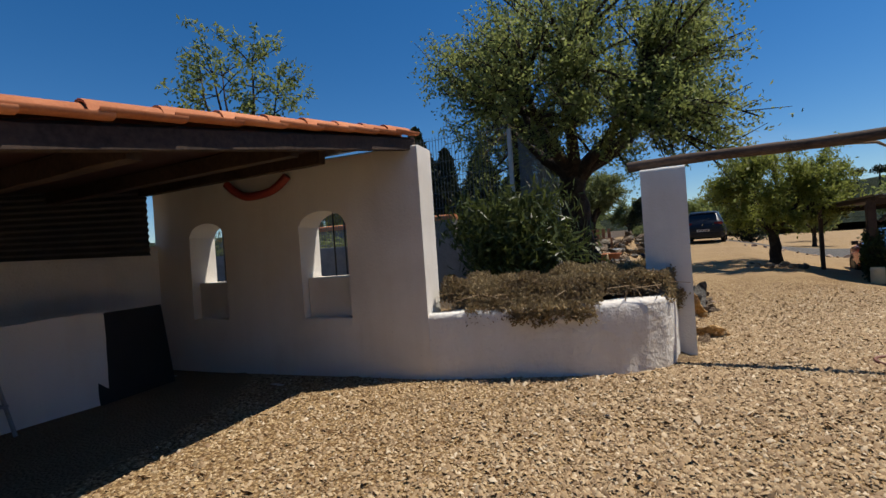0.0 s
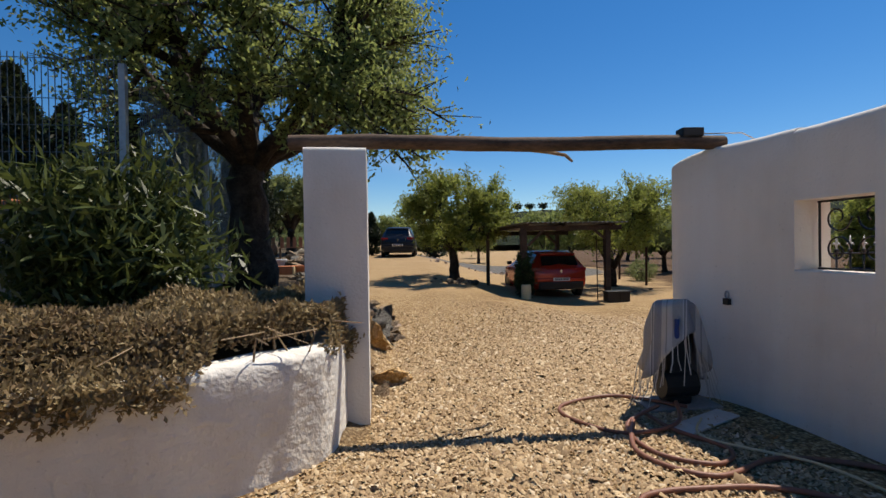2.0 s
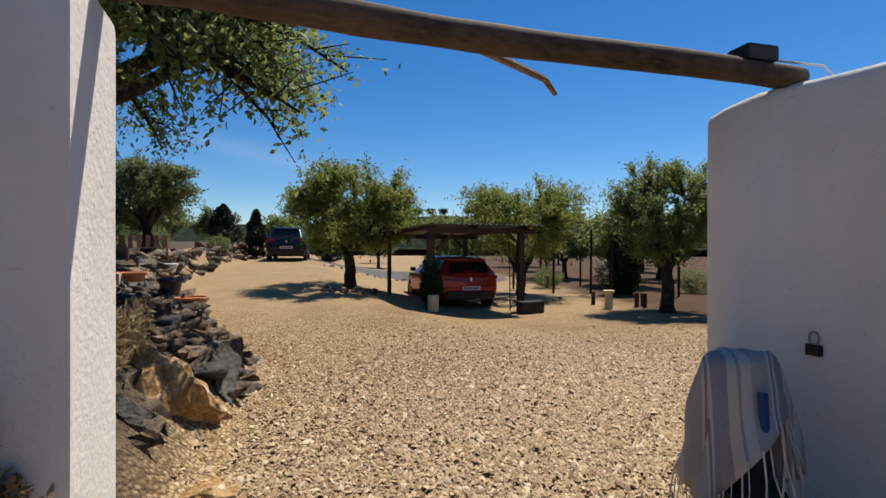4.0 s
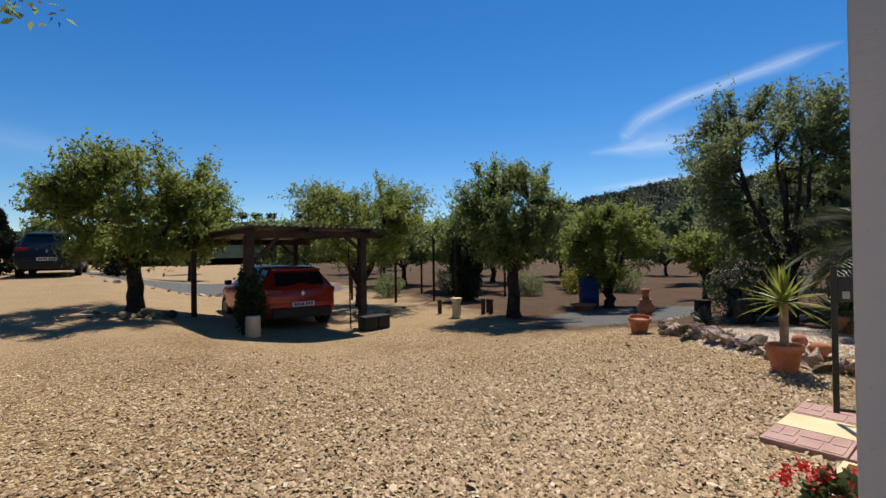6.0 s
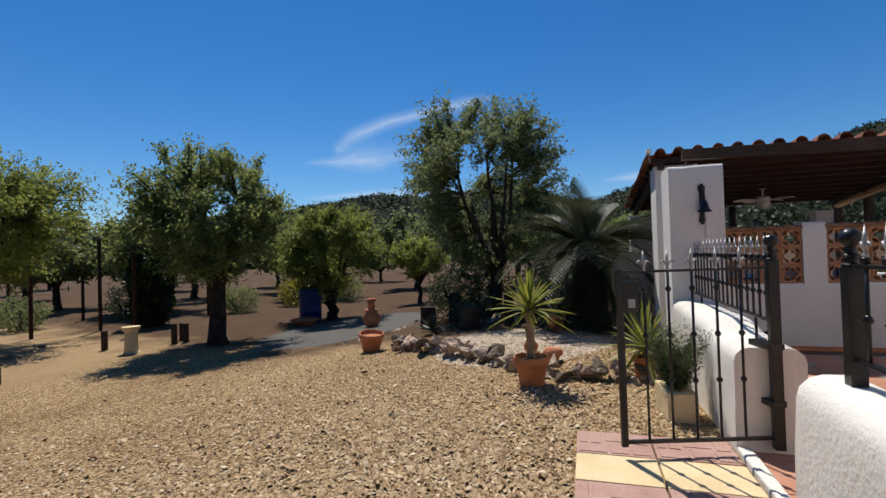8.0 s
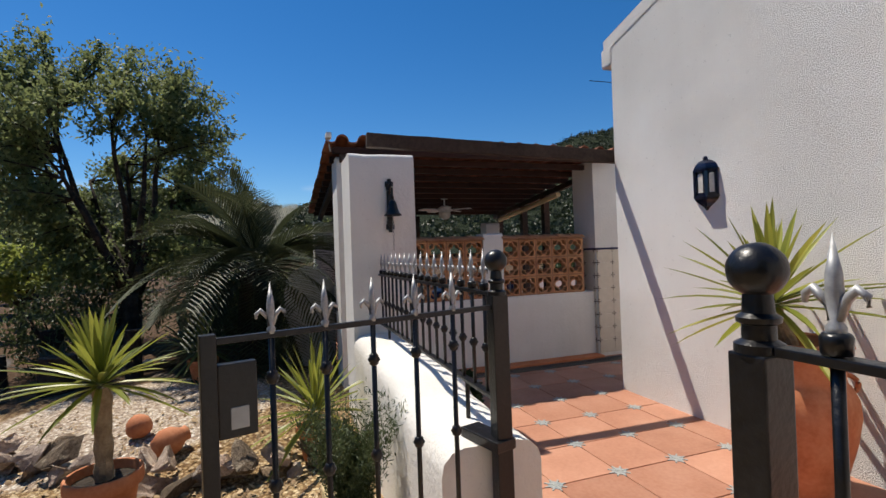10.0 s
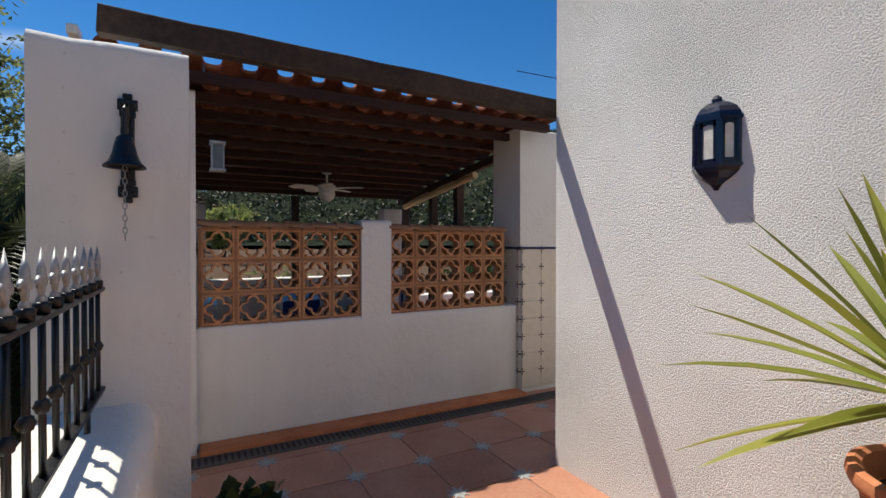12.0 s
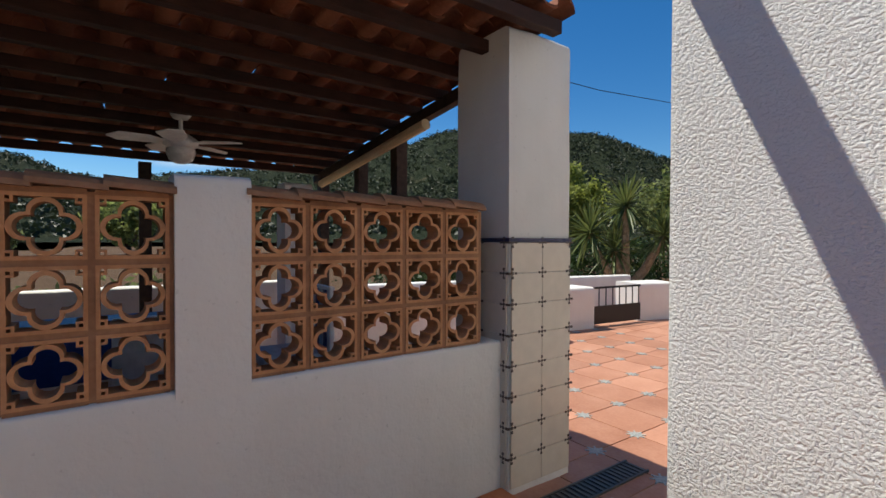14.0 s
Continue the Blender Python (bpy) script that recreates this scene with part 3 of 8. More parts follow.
shed_bench = tagged(shade_soft(wall("rendered_bench", [(-4.95, 2.55), (-4.95, -1.0)], -0.65, -0.02, 0.55, M_wall, None, corner=0.05, wob=0.02)), "white rendered masonry bench along the shed's back wall", "bench", kind="structure")


def corrugated(name, x, y0, y1, z0, z1, mat, parent, pitch=0.076, depth=0.012, low=1.0):
    n = int((z1 - z0) / pitch * 8)
    v, f = [], []
    for i in range(n + 1):
        z = z0 + (z1 - z0) * i / n
        d = depth * math.cos(2 * math.pi * (z - z0) / pitch)
        v += [(x + d, y0, z0 + (z - z0) * low), (x + d, y1, z)]
    f = [(2 * i, 2 * i + 1, 2 * i + 3, 2 * i + 2) for i in range(n)]
    ob = raw(name, v, f, mat, parent, smooth=True)
    mod = ob.modifiers.new("thickness", "SOLIDIFY")
    mod.thickness = 0.002
    return ob


panel = tagged(corrugated("corrugated_panel", -5.66, -1.0, 3.47, 1.41, 2.235, M_corrugated, None, low=0.2), "dull grey corrugated metal sheet above the back wall", "metal sheet", kind="structure")
# shed roof
shed_roof = thing("shed_roof", "terracotta tiled shed roof on dark stained beams", "roof", kind="structure")
bm = bmesh.new()
# deck, verge beam and tiles run on unseen to y=-3 to darken the shed
for y0 in (-3.0,):
    v = [bm.verts.new(p) for p in ((-2.29, y0, roof_z(y0) + 0.0), (-6.3, y0, roof_z(y0)), (-6.3, 4.1, roof_z(4.1)), (-2.29, 4.1, roof_z(4.1)))]
    w2 = [bm.verts.new(p.co + Vector((0, 0, 0.03))) for p in v]
    bm.faces.new(v), bm.faces.new(w2)
    for k in range(4):
        bm.faces.new((v[k], v[(k + 1) % 4], w2[(k + 1) % 4], w2[k]))
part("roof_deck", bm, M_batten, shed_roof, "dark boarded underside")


def beam(name, a, b, w, h, mat, parent, label="", wob=0.006, seg=14):
    """A rough squared timber from a to b; a and b are the middle of its underside."""
    a, b = Vector(a), Vector(b)
    d = (b - a).normalized()
    s = d.cross(Vector((0, 0, 1))).normalized()
    u = s.cross(d).normalized()
    bm = bmesh.new()
    rings = []
    for i in range(seg + 1):
        p = a.lerp(b, i / seg)
        ring = []
        for cx, cz in ((-0.5, 0.04), (-0.46, 0), (0.46, 0), (0.5, 0.04), (0.5, 0.96), (0.46, 1), (-0.46, 1), (-0.5, 0.96)):
            q = p + s * cx * w + u * cz * h
            q += Vector((noise.noise(q * 5), noise.noise(q * 5 + Vector((9, 0, 0))), noise.noise(q * 5 + Vector((0, 9, 0))))) * wob
            ring.append(bm.verts.new(q))
        rings.append(ring)
    for r0, r1 in zip(rings, rings[1:]):
        for k in range(8):
            bm.faces.new((r0[k], r0[(k + 1) % 8], r1[(k + 1) % 8], r1[k]))
    bm.faces.new(rings[0]), bm.faces.new(rings[-1])
    return part(name, bm, mat, parent, label)


beam("verge_beam", (-2.29, -3.0, roof_z(-3.0) - 0.10), (-2.29, 4.06, roof_z(4.06) - 0.10), 0.07, 0.11, M_beam, shed_roof, "weathered dark verge beam")
for y in (0.3, 1.4, 2.5, 3.42):
    beam("purlin", (-6.2, y, roof_z(y) - 0.13), (-2.9 if y > 3 else -2.36, y, roof_z(y) - 0.13), 0.08, 0.12, M_beam, shed_roof)


def s_tile(name, length=0.42, pitch=0.205, mat=None):
    """One roof tile: a roll and a pan, thick, running down along -y from the origin."""
    prof = []
    for k in range(9):
        a = math.pi * k / 8
        prof.append((-0.5 * pitch * 0.58 * math.cos(a) - 0.2 * pitch, 0.062 * math.sin(a) + 0.008))
    for k in range(1, 5):
        a = math.pi * k / 4
        prof.append((0.09 * pitch + 0.5 * pitch * 0.44 * (1 - math.cos(a)), 0.008 - 0.016 * math.sin(a)))
    v, n = [], len(prof)
    for y, lift in ((0.0, 0.0), (-length, 0.018)):
        for t in (0.0, 0.014):
            v += [(x, y, z + lift + t) for x, z in prof]
    f = []
    for k in range(n - 1):
        f += [(k, k + 1, 2 * n + k + 1, 2 * n + k), (n + k, 3 * n + k, 3 * n + k + 1, n + k + 1), (2 * n + k, 2 * n + k + 1, 3 * n + k + 1, 3 * n + k), (k, n + k, n + k + 1, k + 1)]
    f += [(0, 2 * n, 3 * n, n), (n - 1, 2 * n - 1, 4 * n - 1, 3 * n - 1)]
    me = bpy.data.meshes.new(name)
    me.from_pydata(v, [], f)
    me.materials.append(mat)
    me.polygons.foreach_set("use_smooth", np.ones(len(me.polygons), dtype=bool))
    me.set_sharp_from_angle(angle=radians(50))
    return me


TILE = s_tile("roof_tile", mat=M_terra)
slope = math.degrees(math.atan(0.158))
for c in range(4):
    for r in range(20):
        y = 4.04 - r * 0.35
        x = -2.30 - c * 0.205
        t = new("roof_tile", TILE)
        t.parent = shed_roof
        t.matrix_world = pose(x + random.uniform(-0.006, 0.006), y, roof_z(y) + 0.035 + random.uniform(0, 0.006), slope, 0, random.uniform(-1.2, 1.2))

# ---- gateway log, right-hand wall with a barred window ----
RIGHT_WALL = [(2.615, 5.70), (2.62, 5.585), (2.72, 5.52), (2.82, 5.40), (2.88, 5.18), (2.91, 4.8), (2.92, 4.2), (2.92, 3.32)]
wall_right = thing("wall_right", "tall white rendered yard wall with a small barred window", "wall", kind="structure")


def rw(y0, y1):
    t = sorted(RIGHT_WALL, key=lambda p: p[1])
    ys = sorted({y0, y1, *[p[1] for p in t if y1 < p[1] < y0]}, reverse=True)
    return [(float(np.interp(y, [p[1] for p in t], [p[0] for p in t])), y) for y in ys]


def rtop(s):
    return 1.885 + 0.10 * smooth01(-0.05, 0.38, s)


shade_soft(wall("wall_end", rw(5.70, 4.83), 0.30, -0.05, rtop, M_wall, wall_right, corner=0.05, wob=0.006))
shade_soft(wall("wall_below_window", rw(4.83, 4.325), 0.30, -0.05, 1.04, M_wall, wall_right, corner=0.01))
shade_soft(wall("wall_above_window", rw(4.83, 4.325), 0.30, 1.50, 1.975, M_wall, wall_right, corner=0.05))
shade_soft(wall("wall_run", rw(4.325, 3.32), 0.30, -0.05, lambda s: 1.975 + 0.10 * s, M_wall, wall_right, corner=0.05))
grille = thing("window_grille", "black wrought iron scroll grille in the wall window", "window grille")
for pts in ([(3.08, 4.33, 1.05), (3.08, 4.82, 1.05)], [(3.08, 4.33, 1.49), (3.08, 4.82, 1.49)], [(3.08, 4.34, 1.05), (3.08, 4.34, 1.49)], [(3.08, 4.81, 1.06), (3.08, 4.81, 1.49)]):
    part("frame_bar", tube(bmesh.new(), pts, 0.008, 6), M_iron, grille)
for sy in (1, -1):
    for sz in (1, -1):
        pts = []
        for k in range(26):
            a = k / 25 * 2.3 * math.pi
            r = 0.10 * (1 - 0.72 * k / 25)
            pts.append((3.08, 4.578 + sy * (0.11 - r * math.cos(a) * 0.9), 1.275 + sz * (0.105 - r * math.sin(a))))
        part("scroll", tube(bmesh.new(), pts, 0.006, 6), M_iron, grille)
lock = thing("padlock", "small black padlock hanging on the yard wall", "padlock", pose(2.836, 5.335, 0.80))
part("lock_body", box(bmesh.new(), -0.03, 0.0, -0.03, 0.03, -0.05, 0.0, 0.006), M_black_plastic, lock)
part("shackle", tube(bmesh.new(), [(-0.015, 0.02 * math.cos(a), 0.025 + 0.03 * math.sin(a)) for a in np.linspace(-0.7, math.pi + 0.7, 12)], 0.005, 6), M_steel, lock, "steel shackle")

log = thing("gateway_log", "long weathered log laid across the gateway", "log")
bm = bmesh.new()
pts = []
for k in range(40):
    u = k / 39
    pts.append((-0.45 + 3.35 * u, 5.60 - 0.14 * u, 2.0 + 0.010 * math.sin(u * 9) + 0.012 * u))
tube(bm, pts, [0.055 + 0.006 * noise.noise(Vector((p[0] * 4, 0, 0))) for p in pts], 10)
shade_soft(part("trunk", bm, M_log, log))
part("snag", tube(bmesh.new(), [(1.30, 5.55, 1.965), (1.52, 5.66, 1.97), (1.70, 5.73, 1.96), (1.775, 5.765, 1.915)], [0.016, 0.016, 0.015, 0.011], 7), M_stem, log, "pale broken side branch")
cap = thing("black_block", "small black block lying on the gateway log", "block", pose(2.625, 5.475, 2.058, 0, 0, -6))
part("block_body", box(bmesh.new(), -0.085, 0.085, -0.06, 0.06, 0, 0.07, 0.012), M_black_plastic, cap)

# ---- house ----
house = thing("house", "white rough-rendered cottage gable wall", "house", kind="structure")
bm = bmesh.new()
xa, xb, zr = 2.95, 7.63, 3.62


def rake(x):
    return 3.02 + 0.245 * min(xb - x, x - xa)


v = [(xb, 3.30, -0.05), (xa, 3.30, -0.05), (xa, 3.30, rake(xa)), ((xa + xb) / 2, 3.30, rake((xa + xb) / 2)), (xb, 3.30, rake(xb))]
front = [bm.verts.new(p) for p in v]
back = [bm.verts.new((p[0], -6.0, p[2])) for p in v]
bm.faces.new(front), bm.faces.new(back)
for k in range(5):
    bm.faces.new((front[k], front[(k + 1) % 5], back[(k + 1) % 5], back[k]))
es = [e for e in bm.edges if abs(e.verts[0].co.x - e.verts[1].co.x) < 1e-4 and abs(e.verts[0].co.y - e.verts[1].co.y) < 1e-4]
bmesh.ops.bevel(bm, geom=es, offset=0.02, segments=3, affect="EDGES")
part("gable_wall", bm, M_house, house)
bm = bmesh.new()
for sgn, x0, x1 in ((1, (xa + xb) / 2, xb + 0.07), (-1, (xa + xb) / 2, xa - 0.07)):
    p = [(x0, rake(x0)), (x1, rake((xa + xb) / 2) - 0.245 * abs(x1 - x0))]
    q = [(x, 3.304, z - 0.01) for x, z in p] + [(x, 3.304, z + 0.10) for x, z in p[::-1]]
    f0 = [bm.verts.new(a) for a in q]
    f1 = [bm.verts.new((a[0], -6.05, a[2])) for a in q]
    bm.faces.new(f0), bm.faces.new(f1)
    for k in range(4):
        bm.faces.new((f0[k], f0[(k + 1) % 4], f1[(k + 1) % 4], f1[k]))
part("roof_verge", bm, M_house, house, "white rendered roof verge")
part("kneeler", box(bmesh.new(), 7.60, 7.735, 3.06, 3.308, 2.86, 3.03, 0.02), M_house, house)

# ---- terrace ----
terrace = thing("terrace_floor", "terracotta tiled terrace floor with small blue-grey insets", "floor", kind="structure")
TX, TY, TP = 7.19, 3.545, 0.405
part("bedding", box(bmesh.new(), 2.95, 14.2, -4.0, 5.60, -0.12, 0.012), M_grout, terrace, "pale grout")

# veranda wall with pierced blocks
wall_veranda = thing("wall_veranda", "white veranda wall topped with pierced clay blocks", "wall", kind="structure")
shade_soft(wall("wall_base", [(8.78, 5.16), (8.78, 2.68)], -0.001 + 0.17, 0.0, 0.762, M_plaster, wall_veranda, corner=0.012, wob=0.003))
shade_soft(wall("middle_pier", [(8.776, 4.068), (8.776, 3.842)], 0.20, 0.74, 1.45, M_plaster, wall_veranda, corner=0.03, wob=0.008, step=0.05))
shade_soft(wall("pier", [(8.70, 5.58), (8.70, 5.115)], 0.42, 0.0, 2.20, M_plaster, wall_veranda, corner=0.03, wob=0.011, step=0.06))
shade_soft(wall("column", [(8.74, 2.69), (8.74, 2.26)], 0.40, 0.0, 2.27, M_plaster, wall_veranda, corner=0.03, wob=0.009, step=0.06))

bell_pillar = thing("bell_pillar", "white rendered pillar with rounded top edges", "pillar", kind="structure")
shade_soft(wall("pillar_shaft", [(7.57, 5.62), (7.57, 5.143)], 0.42, -0.05, 2.0, M_plaster, bell_pillar, corner=0.045, wob=0.014, step=0.06))
low_wall = tagged(shade_soft(wall("low_wall", [(7.58, 5.62), (5.66, 5.62)], 0.37, -0.05, lambda s: 0.70 - 0.05 * smooth01(1.15, 1.35, s) - 0.03 * s / 1.9, M_wall, None, corner=0.085, wob=0.008)), "low white rendered wall with rounded top under a railing", "wall", kind="structure")
low_wall_b = tagged(shade_soft(wall("low_wall", [(4.84, 5.615), (2.95, 5.615)], 0.29, -0.05, 0.675, M_wall, None, corner=0.10, wob=0.010)), "low white rendered wall with rounded top beside the gate", "wall", kind="structure")
kerb = tagged(shade_soft(wall("gate_kerb", [(5.74, 5.62), (4.80, 5.62)], 0.07, -0.03, 0.045, M_wall, None, corner=0.015, wob=0.006)), "white painted kerb at the gate threshold", "kerb", kind="structure")

# veranda roof
veranda_roof = thing("veranda_roof", "red clay tiled veranda roof on dark red-brown battens", "roof", kind="structure")


def vroof(x):
    return 2.275 - 0.105 * (x - 8.55)


for k in range(11):
    x = 8.62 + k * 0.30
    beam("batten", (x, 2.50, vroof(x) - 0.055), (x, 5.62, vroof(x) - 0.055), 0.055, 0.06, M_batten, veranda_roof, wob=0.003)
beam("verge_rafter", (8.95, 2.52, vroof(8.95) - 0.115), (11.75, 2.52, vroof(11.75) - 0.115), 0.06, 0.075, M_beam, veranda_roof)
beam("verge_rafter", (8.60, 5.52, vroof(8.6) - 0.115), (11.75, 5.52, vroof(11.75) - 0.115), 0.06, 0.075, M_beam, veranda_roof)
beam("front_beam", (7.675, 3.20, 2.01), (7.785, 5.45, 2.09), 0.062, 0.108, M_beam, veranda_roof, "dark stained front beam")
for x, y in ((10.12, 2.52), (10.75, 2.52), (11.6, 2.52), (11.65, 4.0)):
    beam("post", (x, y, 0.0), (x + 0.001, y, vroof(x) - 0.08), 0.09, 0.09, M_beam, veranda_roof, "dark timber post")
vs = math.degrees(math.atan(0.105))
TILE_DARK = TILE.copy()
TILE_DARK.materials[0] = M_terra_dark
for c in range(16):
    for r in range(10):
        y = 2.53 + c * 0.203
        x = 8.57 + r * 0.33
        t = new("roof_tile", TILE_DARK)
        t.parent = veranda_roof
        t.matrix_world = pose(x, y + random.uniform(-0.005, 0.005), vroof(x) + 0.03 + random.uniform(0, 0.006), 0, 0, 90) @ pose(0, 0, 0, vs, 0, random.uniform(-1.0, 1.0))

# ---- trees and plants ----


def tree(label, x, y, height, width, fork, radius, mat, seed, n_leaf, leaf=0.09, bottom=None, targets=90, limbs=6, lean=(0, 0), stems=1, name="almond_tree", category="tree", gap=0.0, group="", core=False, hang=(), slim=0.72):
    """A trunk that forks into limbs and twigs, and leaves round the twigs."""
    g = np.random.default_rng(seed)
    z0 = ground_z(x, y) - 0.04
    bottom = fork + 0.15 * (height - fork) if bottom is None else bottom
    root = thing(name, label, category, pose(x, y, z0), group)
    rx, rz = width / 2, (height - bottom) / 2
    cz = bottom + rz
    pts = []
    off = Vector((seed * 3.7, seed * 1.3, 0))
    while len(pts) < targets:
        q = g.normal(size=3)
        q = q / np.linalg.norm(q) * g.uniform(0.25, 1.0) ** 0.45 * 0.93
        q[2] = q[2] if q[2] > -0.75 else -0.75
        if core and math.hypot(q[0], q[1]) < 0.5 and q[2] < 0.05:
            continue
        lump = noise.noise(Vector(q) * 1.7 + off)
        if lump < gap - 0.35:
            continue
        q = q * (1 + 0.35 * lump)
        pts.append((q[0] * rx + lean[0] * (1 + q[2]), q[1] * rx + lean[1] * (1 + q[2]), cz + q[2] * rz))
    for hx, hy, hz, hr, count in hang:
        pts += [(hx + g.normal() * hr, hy + g.normal() * hr, hz + g.normal() * hr * 0.6) for _ in range(count)]
    pts = np.array(pts)
    bm = bmesh.new()
    # trunk
    mains = []
    for s in range(stems):
        b = Vector((g.uniform(-0.25, 0.25), g.uniform(-0.25, 0.25), 0)) * (0 if stems == 1 else 1)
        top = Vector((b.x * 1.6 + lean[0] * 0.3, b.y * 1.6 + lean[1] * 0.3, fork))
        tp = [b.lerp(top, k / 6) + Vector((noise.noise(Vector((k * 0.5, seed, s))), noise.noise(Vector((k * 0.5, seed, s + 9))), 0)) * radius * 0.8 * (k > 0) for k in range(7)]
        tube(bm, tp, [radius * (1.35 if k == 0 else 1.08 - 0.05 * k) for k in range(7)], 10)
        mains.append((tp[-1], radius * slim))
    ends = []
    for k in range(limbs):
        start, r0 = mains[k % len(mains)]
        a = 2 * math.pi * (k + g.uniform(-0.3, 0.3)) / limbs
        h = g.uniform(0.25, 0.9)
        end = Vector((math.cos(a) * rx * 0.55 * (1.15 - 0.6 * h) + lean[0], math.sin(a) * rx * 0.55 * (1.15 - 0.6 * h) + lean[1], bottom + (height - bottom) * (0.25 + 0.45 * h)))
        midp = start.lerp(end, 0.45) + Vector((math.cos(a), math.sin(a), -0.2)) * rx * 0.12
        line = []
        for i in range(8):
            u = i / 7
            p = start * (1 - u) ** 2 + midp * 2 * u * (1 - u) + end * u * u
            line.append(p + Vector((noise.noise(p * 2 + off), noise.noise(p * 2 - off), noise.noise(p * 2))) * 0.10 * u)
        line[0] = start - Vector((0, 0, radius * 0.5))
        tube(bm, line, [r0 * (1.0 - 0.78 * i / 7) * 0.9 for i in range(8)], 7)
        ends.append(line)
    cent = []
    per = max(1, n_leaf // targets)
    allp = [(p, i, k) for k, ln in enumerate(ends) for i, p in enumerate(ln) if i >= 2]
    arr = np.array([p for p, _, _ in allp])
    for t in pts:
        j = int(np.argmin(np.linalg.norm(arr - t, axis=1) + g.uniform(0, 0.25, len(arr)) * rx))
        s, e = Vector(arr[j]), Vector(t)
        mid = s.lerp(e, 0.5) + Vector((0, 0, 0.12 * (e - s).length))
        tw = [s * (1 - u) ** 2 + mid * 2 * u * (1 - u) + e * u * u for u in (0, 0.33, 0.66, 1)]
        rr = radius * 0.16
        tube(bm, tw, [rr, rr * 0.7, rr * 0.45, rr * 0.2], 5, cap=False)
        ns = max(3, per // 16)
        ub = g.uniform(0.15, 1.0, ns) ** 0.7
        foot = np.array(s)[None] * (1 - ub)[:, None] ** 2 + np.array(mid)[None] * (2 * ub * (1 - ub))[:, None] + np.array(e)[None] * (ub * ub)[:, None]
        out = foot - np.array([lean[0], lean[1], cz - 0.2 * rz])
        out /= np.linalg.norm(out, axis=1, keepdims=True) + 1e-6
        way = out * 0.75 + g.normal(size=(ns, 3)) * 0.55 + np.array([0, 0, 0.30])
        way /= np.linalg.norm(way, axis=1, keepdims=True)
        size = (width * g.uniform(0.055, 0.135, ns))[:, None]
        kk = g.integers(0, ns, per)
        u = g.uniform(0.0, 1.0, per)[:, None]
        sp = foot[kk] + way[kk] * size[kk] * u + np.array([0, 0, -0.12]) * size[kk] * u * u
        cent.append(sp + np.clip(g.normal(size=(per, 3)), -1.7, 1.7) * leaf * 0.5)
        for a, w, z in zip(foot[::3], way[::3], size[::3]):
            tube(bm, [Vector(a), Vector(a + w * z * 0.8)], [rr * 0.22, rr * 0.08], 3, cap=False)
    tr = part("trunk", bm, M_bark, root, "dark rough bark", smooth=True)
    leaves("crown", np.concatenate(cent), leaf, leaf * 0.46, mat, root, seed, 0.35)
    return root


def bush(name, label, x, y, z, rx, ry, rz, n, leaf, width, mat, seed, category="bush", hollow=0.5, squash=0.0, droop=-0.4, group=""):
    """Leaves thick near the surface of a lumpy mound, over a few stems."""
    g = np.random.default_rng(seed)
    root = thing(name, label, category, pose(x, y, z), group)
    q = g.normal(size=(n, 3))
    q /= np.linalg.norm(q, axis=1, keepdims=True)
    lump = np.array([noise.noise(Vector(v) * 2.2 + Vector((seed, 0, 0))) + 0.6 * noise.noise(Vector(v) * 5.5 + Vector((seed, 7, 0))) for v in q])
    q *= (g.uniform(hollow, 1.0, n) ** 0.6 * (1 + 0.5 * lump))[:, None]
    q[:, 2] = np.maximum(q[:, 2], -0.92)
    c = q * [rx, ry, rz] + [0, 0, rz * 0.92]
    bm = bmesh.new()
    for k in range(9):
        a = g.uniform(0, 6.28)
        tube(bm, [(0.05 * math.cos(a), 0.05 * math.sin(a), -0.02), (rx * 0.35 * math.cos(a), ry * 0.35 * math.sin(a), rz * 0.7), (rx * 0.6 * math.cos(a), ry * 0.6 * math.sin(a), rz * 1.35)], [0.022, 0.014, 0.006], 5)
    part("stems", bm, M_bark, root)
    leaves("foliage", c, leaf, width, mat, root, seed + 500, droop)
    return root


def cypress(x, y, h, r, seed, label="dark narrow cypress tree behind the fence", name="cypress", base=0.25):
    g = np.random.default_rng(seed)
    z0 = ground_z(x, y)
    root = thing(name, label, "tree", pose(x, y, z0), "dark cypresses")
    n = int(3600 * h * r)
    t = g.uniform(0, 1, n) ** 0.8
    a = g.uniform(0, 6.2832, n)
    prof = np.sin(np.clip(t, 0, 1) ** 0.55 * math.pi) ** 0.75
    lump = np.array([noise.noise(Vector((math.cos(b) * 1.5, math.sin(b) * 1.5, u * 5 + seed))) for u, b in zip(t, a)])
    rad = r * prof * (0.85 + 0.75 * lump) * g.uniform(0.6, 1.05, n)
    c = np.stack([rad * np.cos(a), rad * np.sin(a), base + t * (h - base)], 1)
    part("trunk", tube(bmesh.new(), [(0, 0, -0.05), (0, 0, h * 0.5), (0, 0, h * 0.9)], [0.07, 0.05, 0.02], 6), M_bark, root)
    leaves("crown", c, 0.14, 0.07, M_cypress, root, seed, -1.1)
    return root


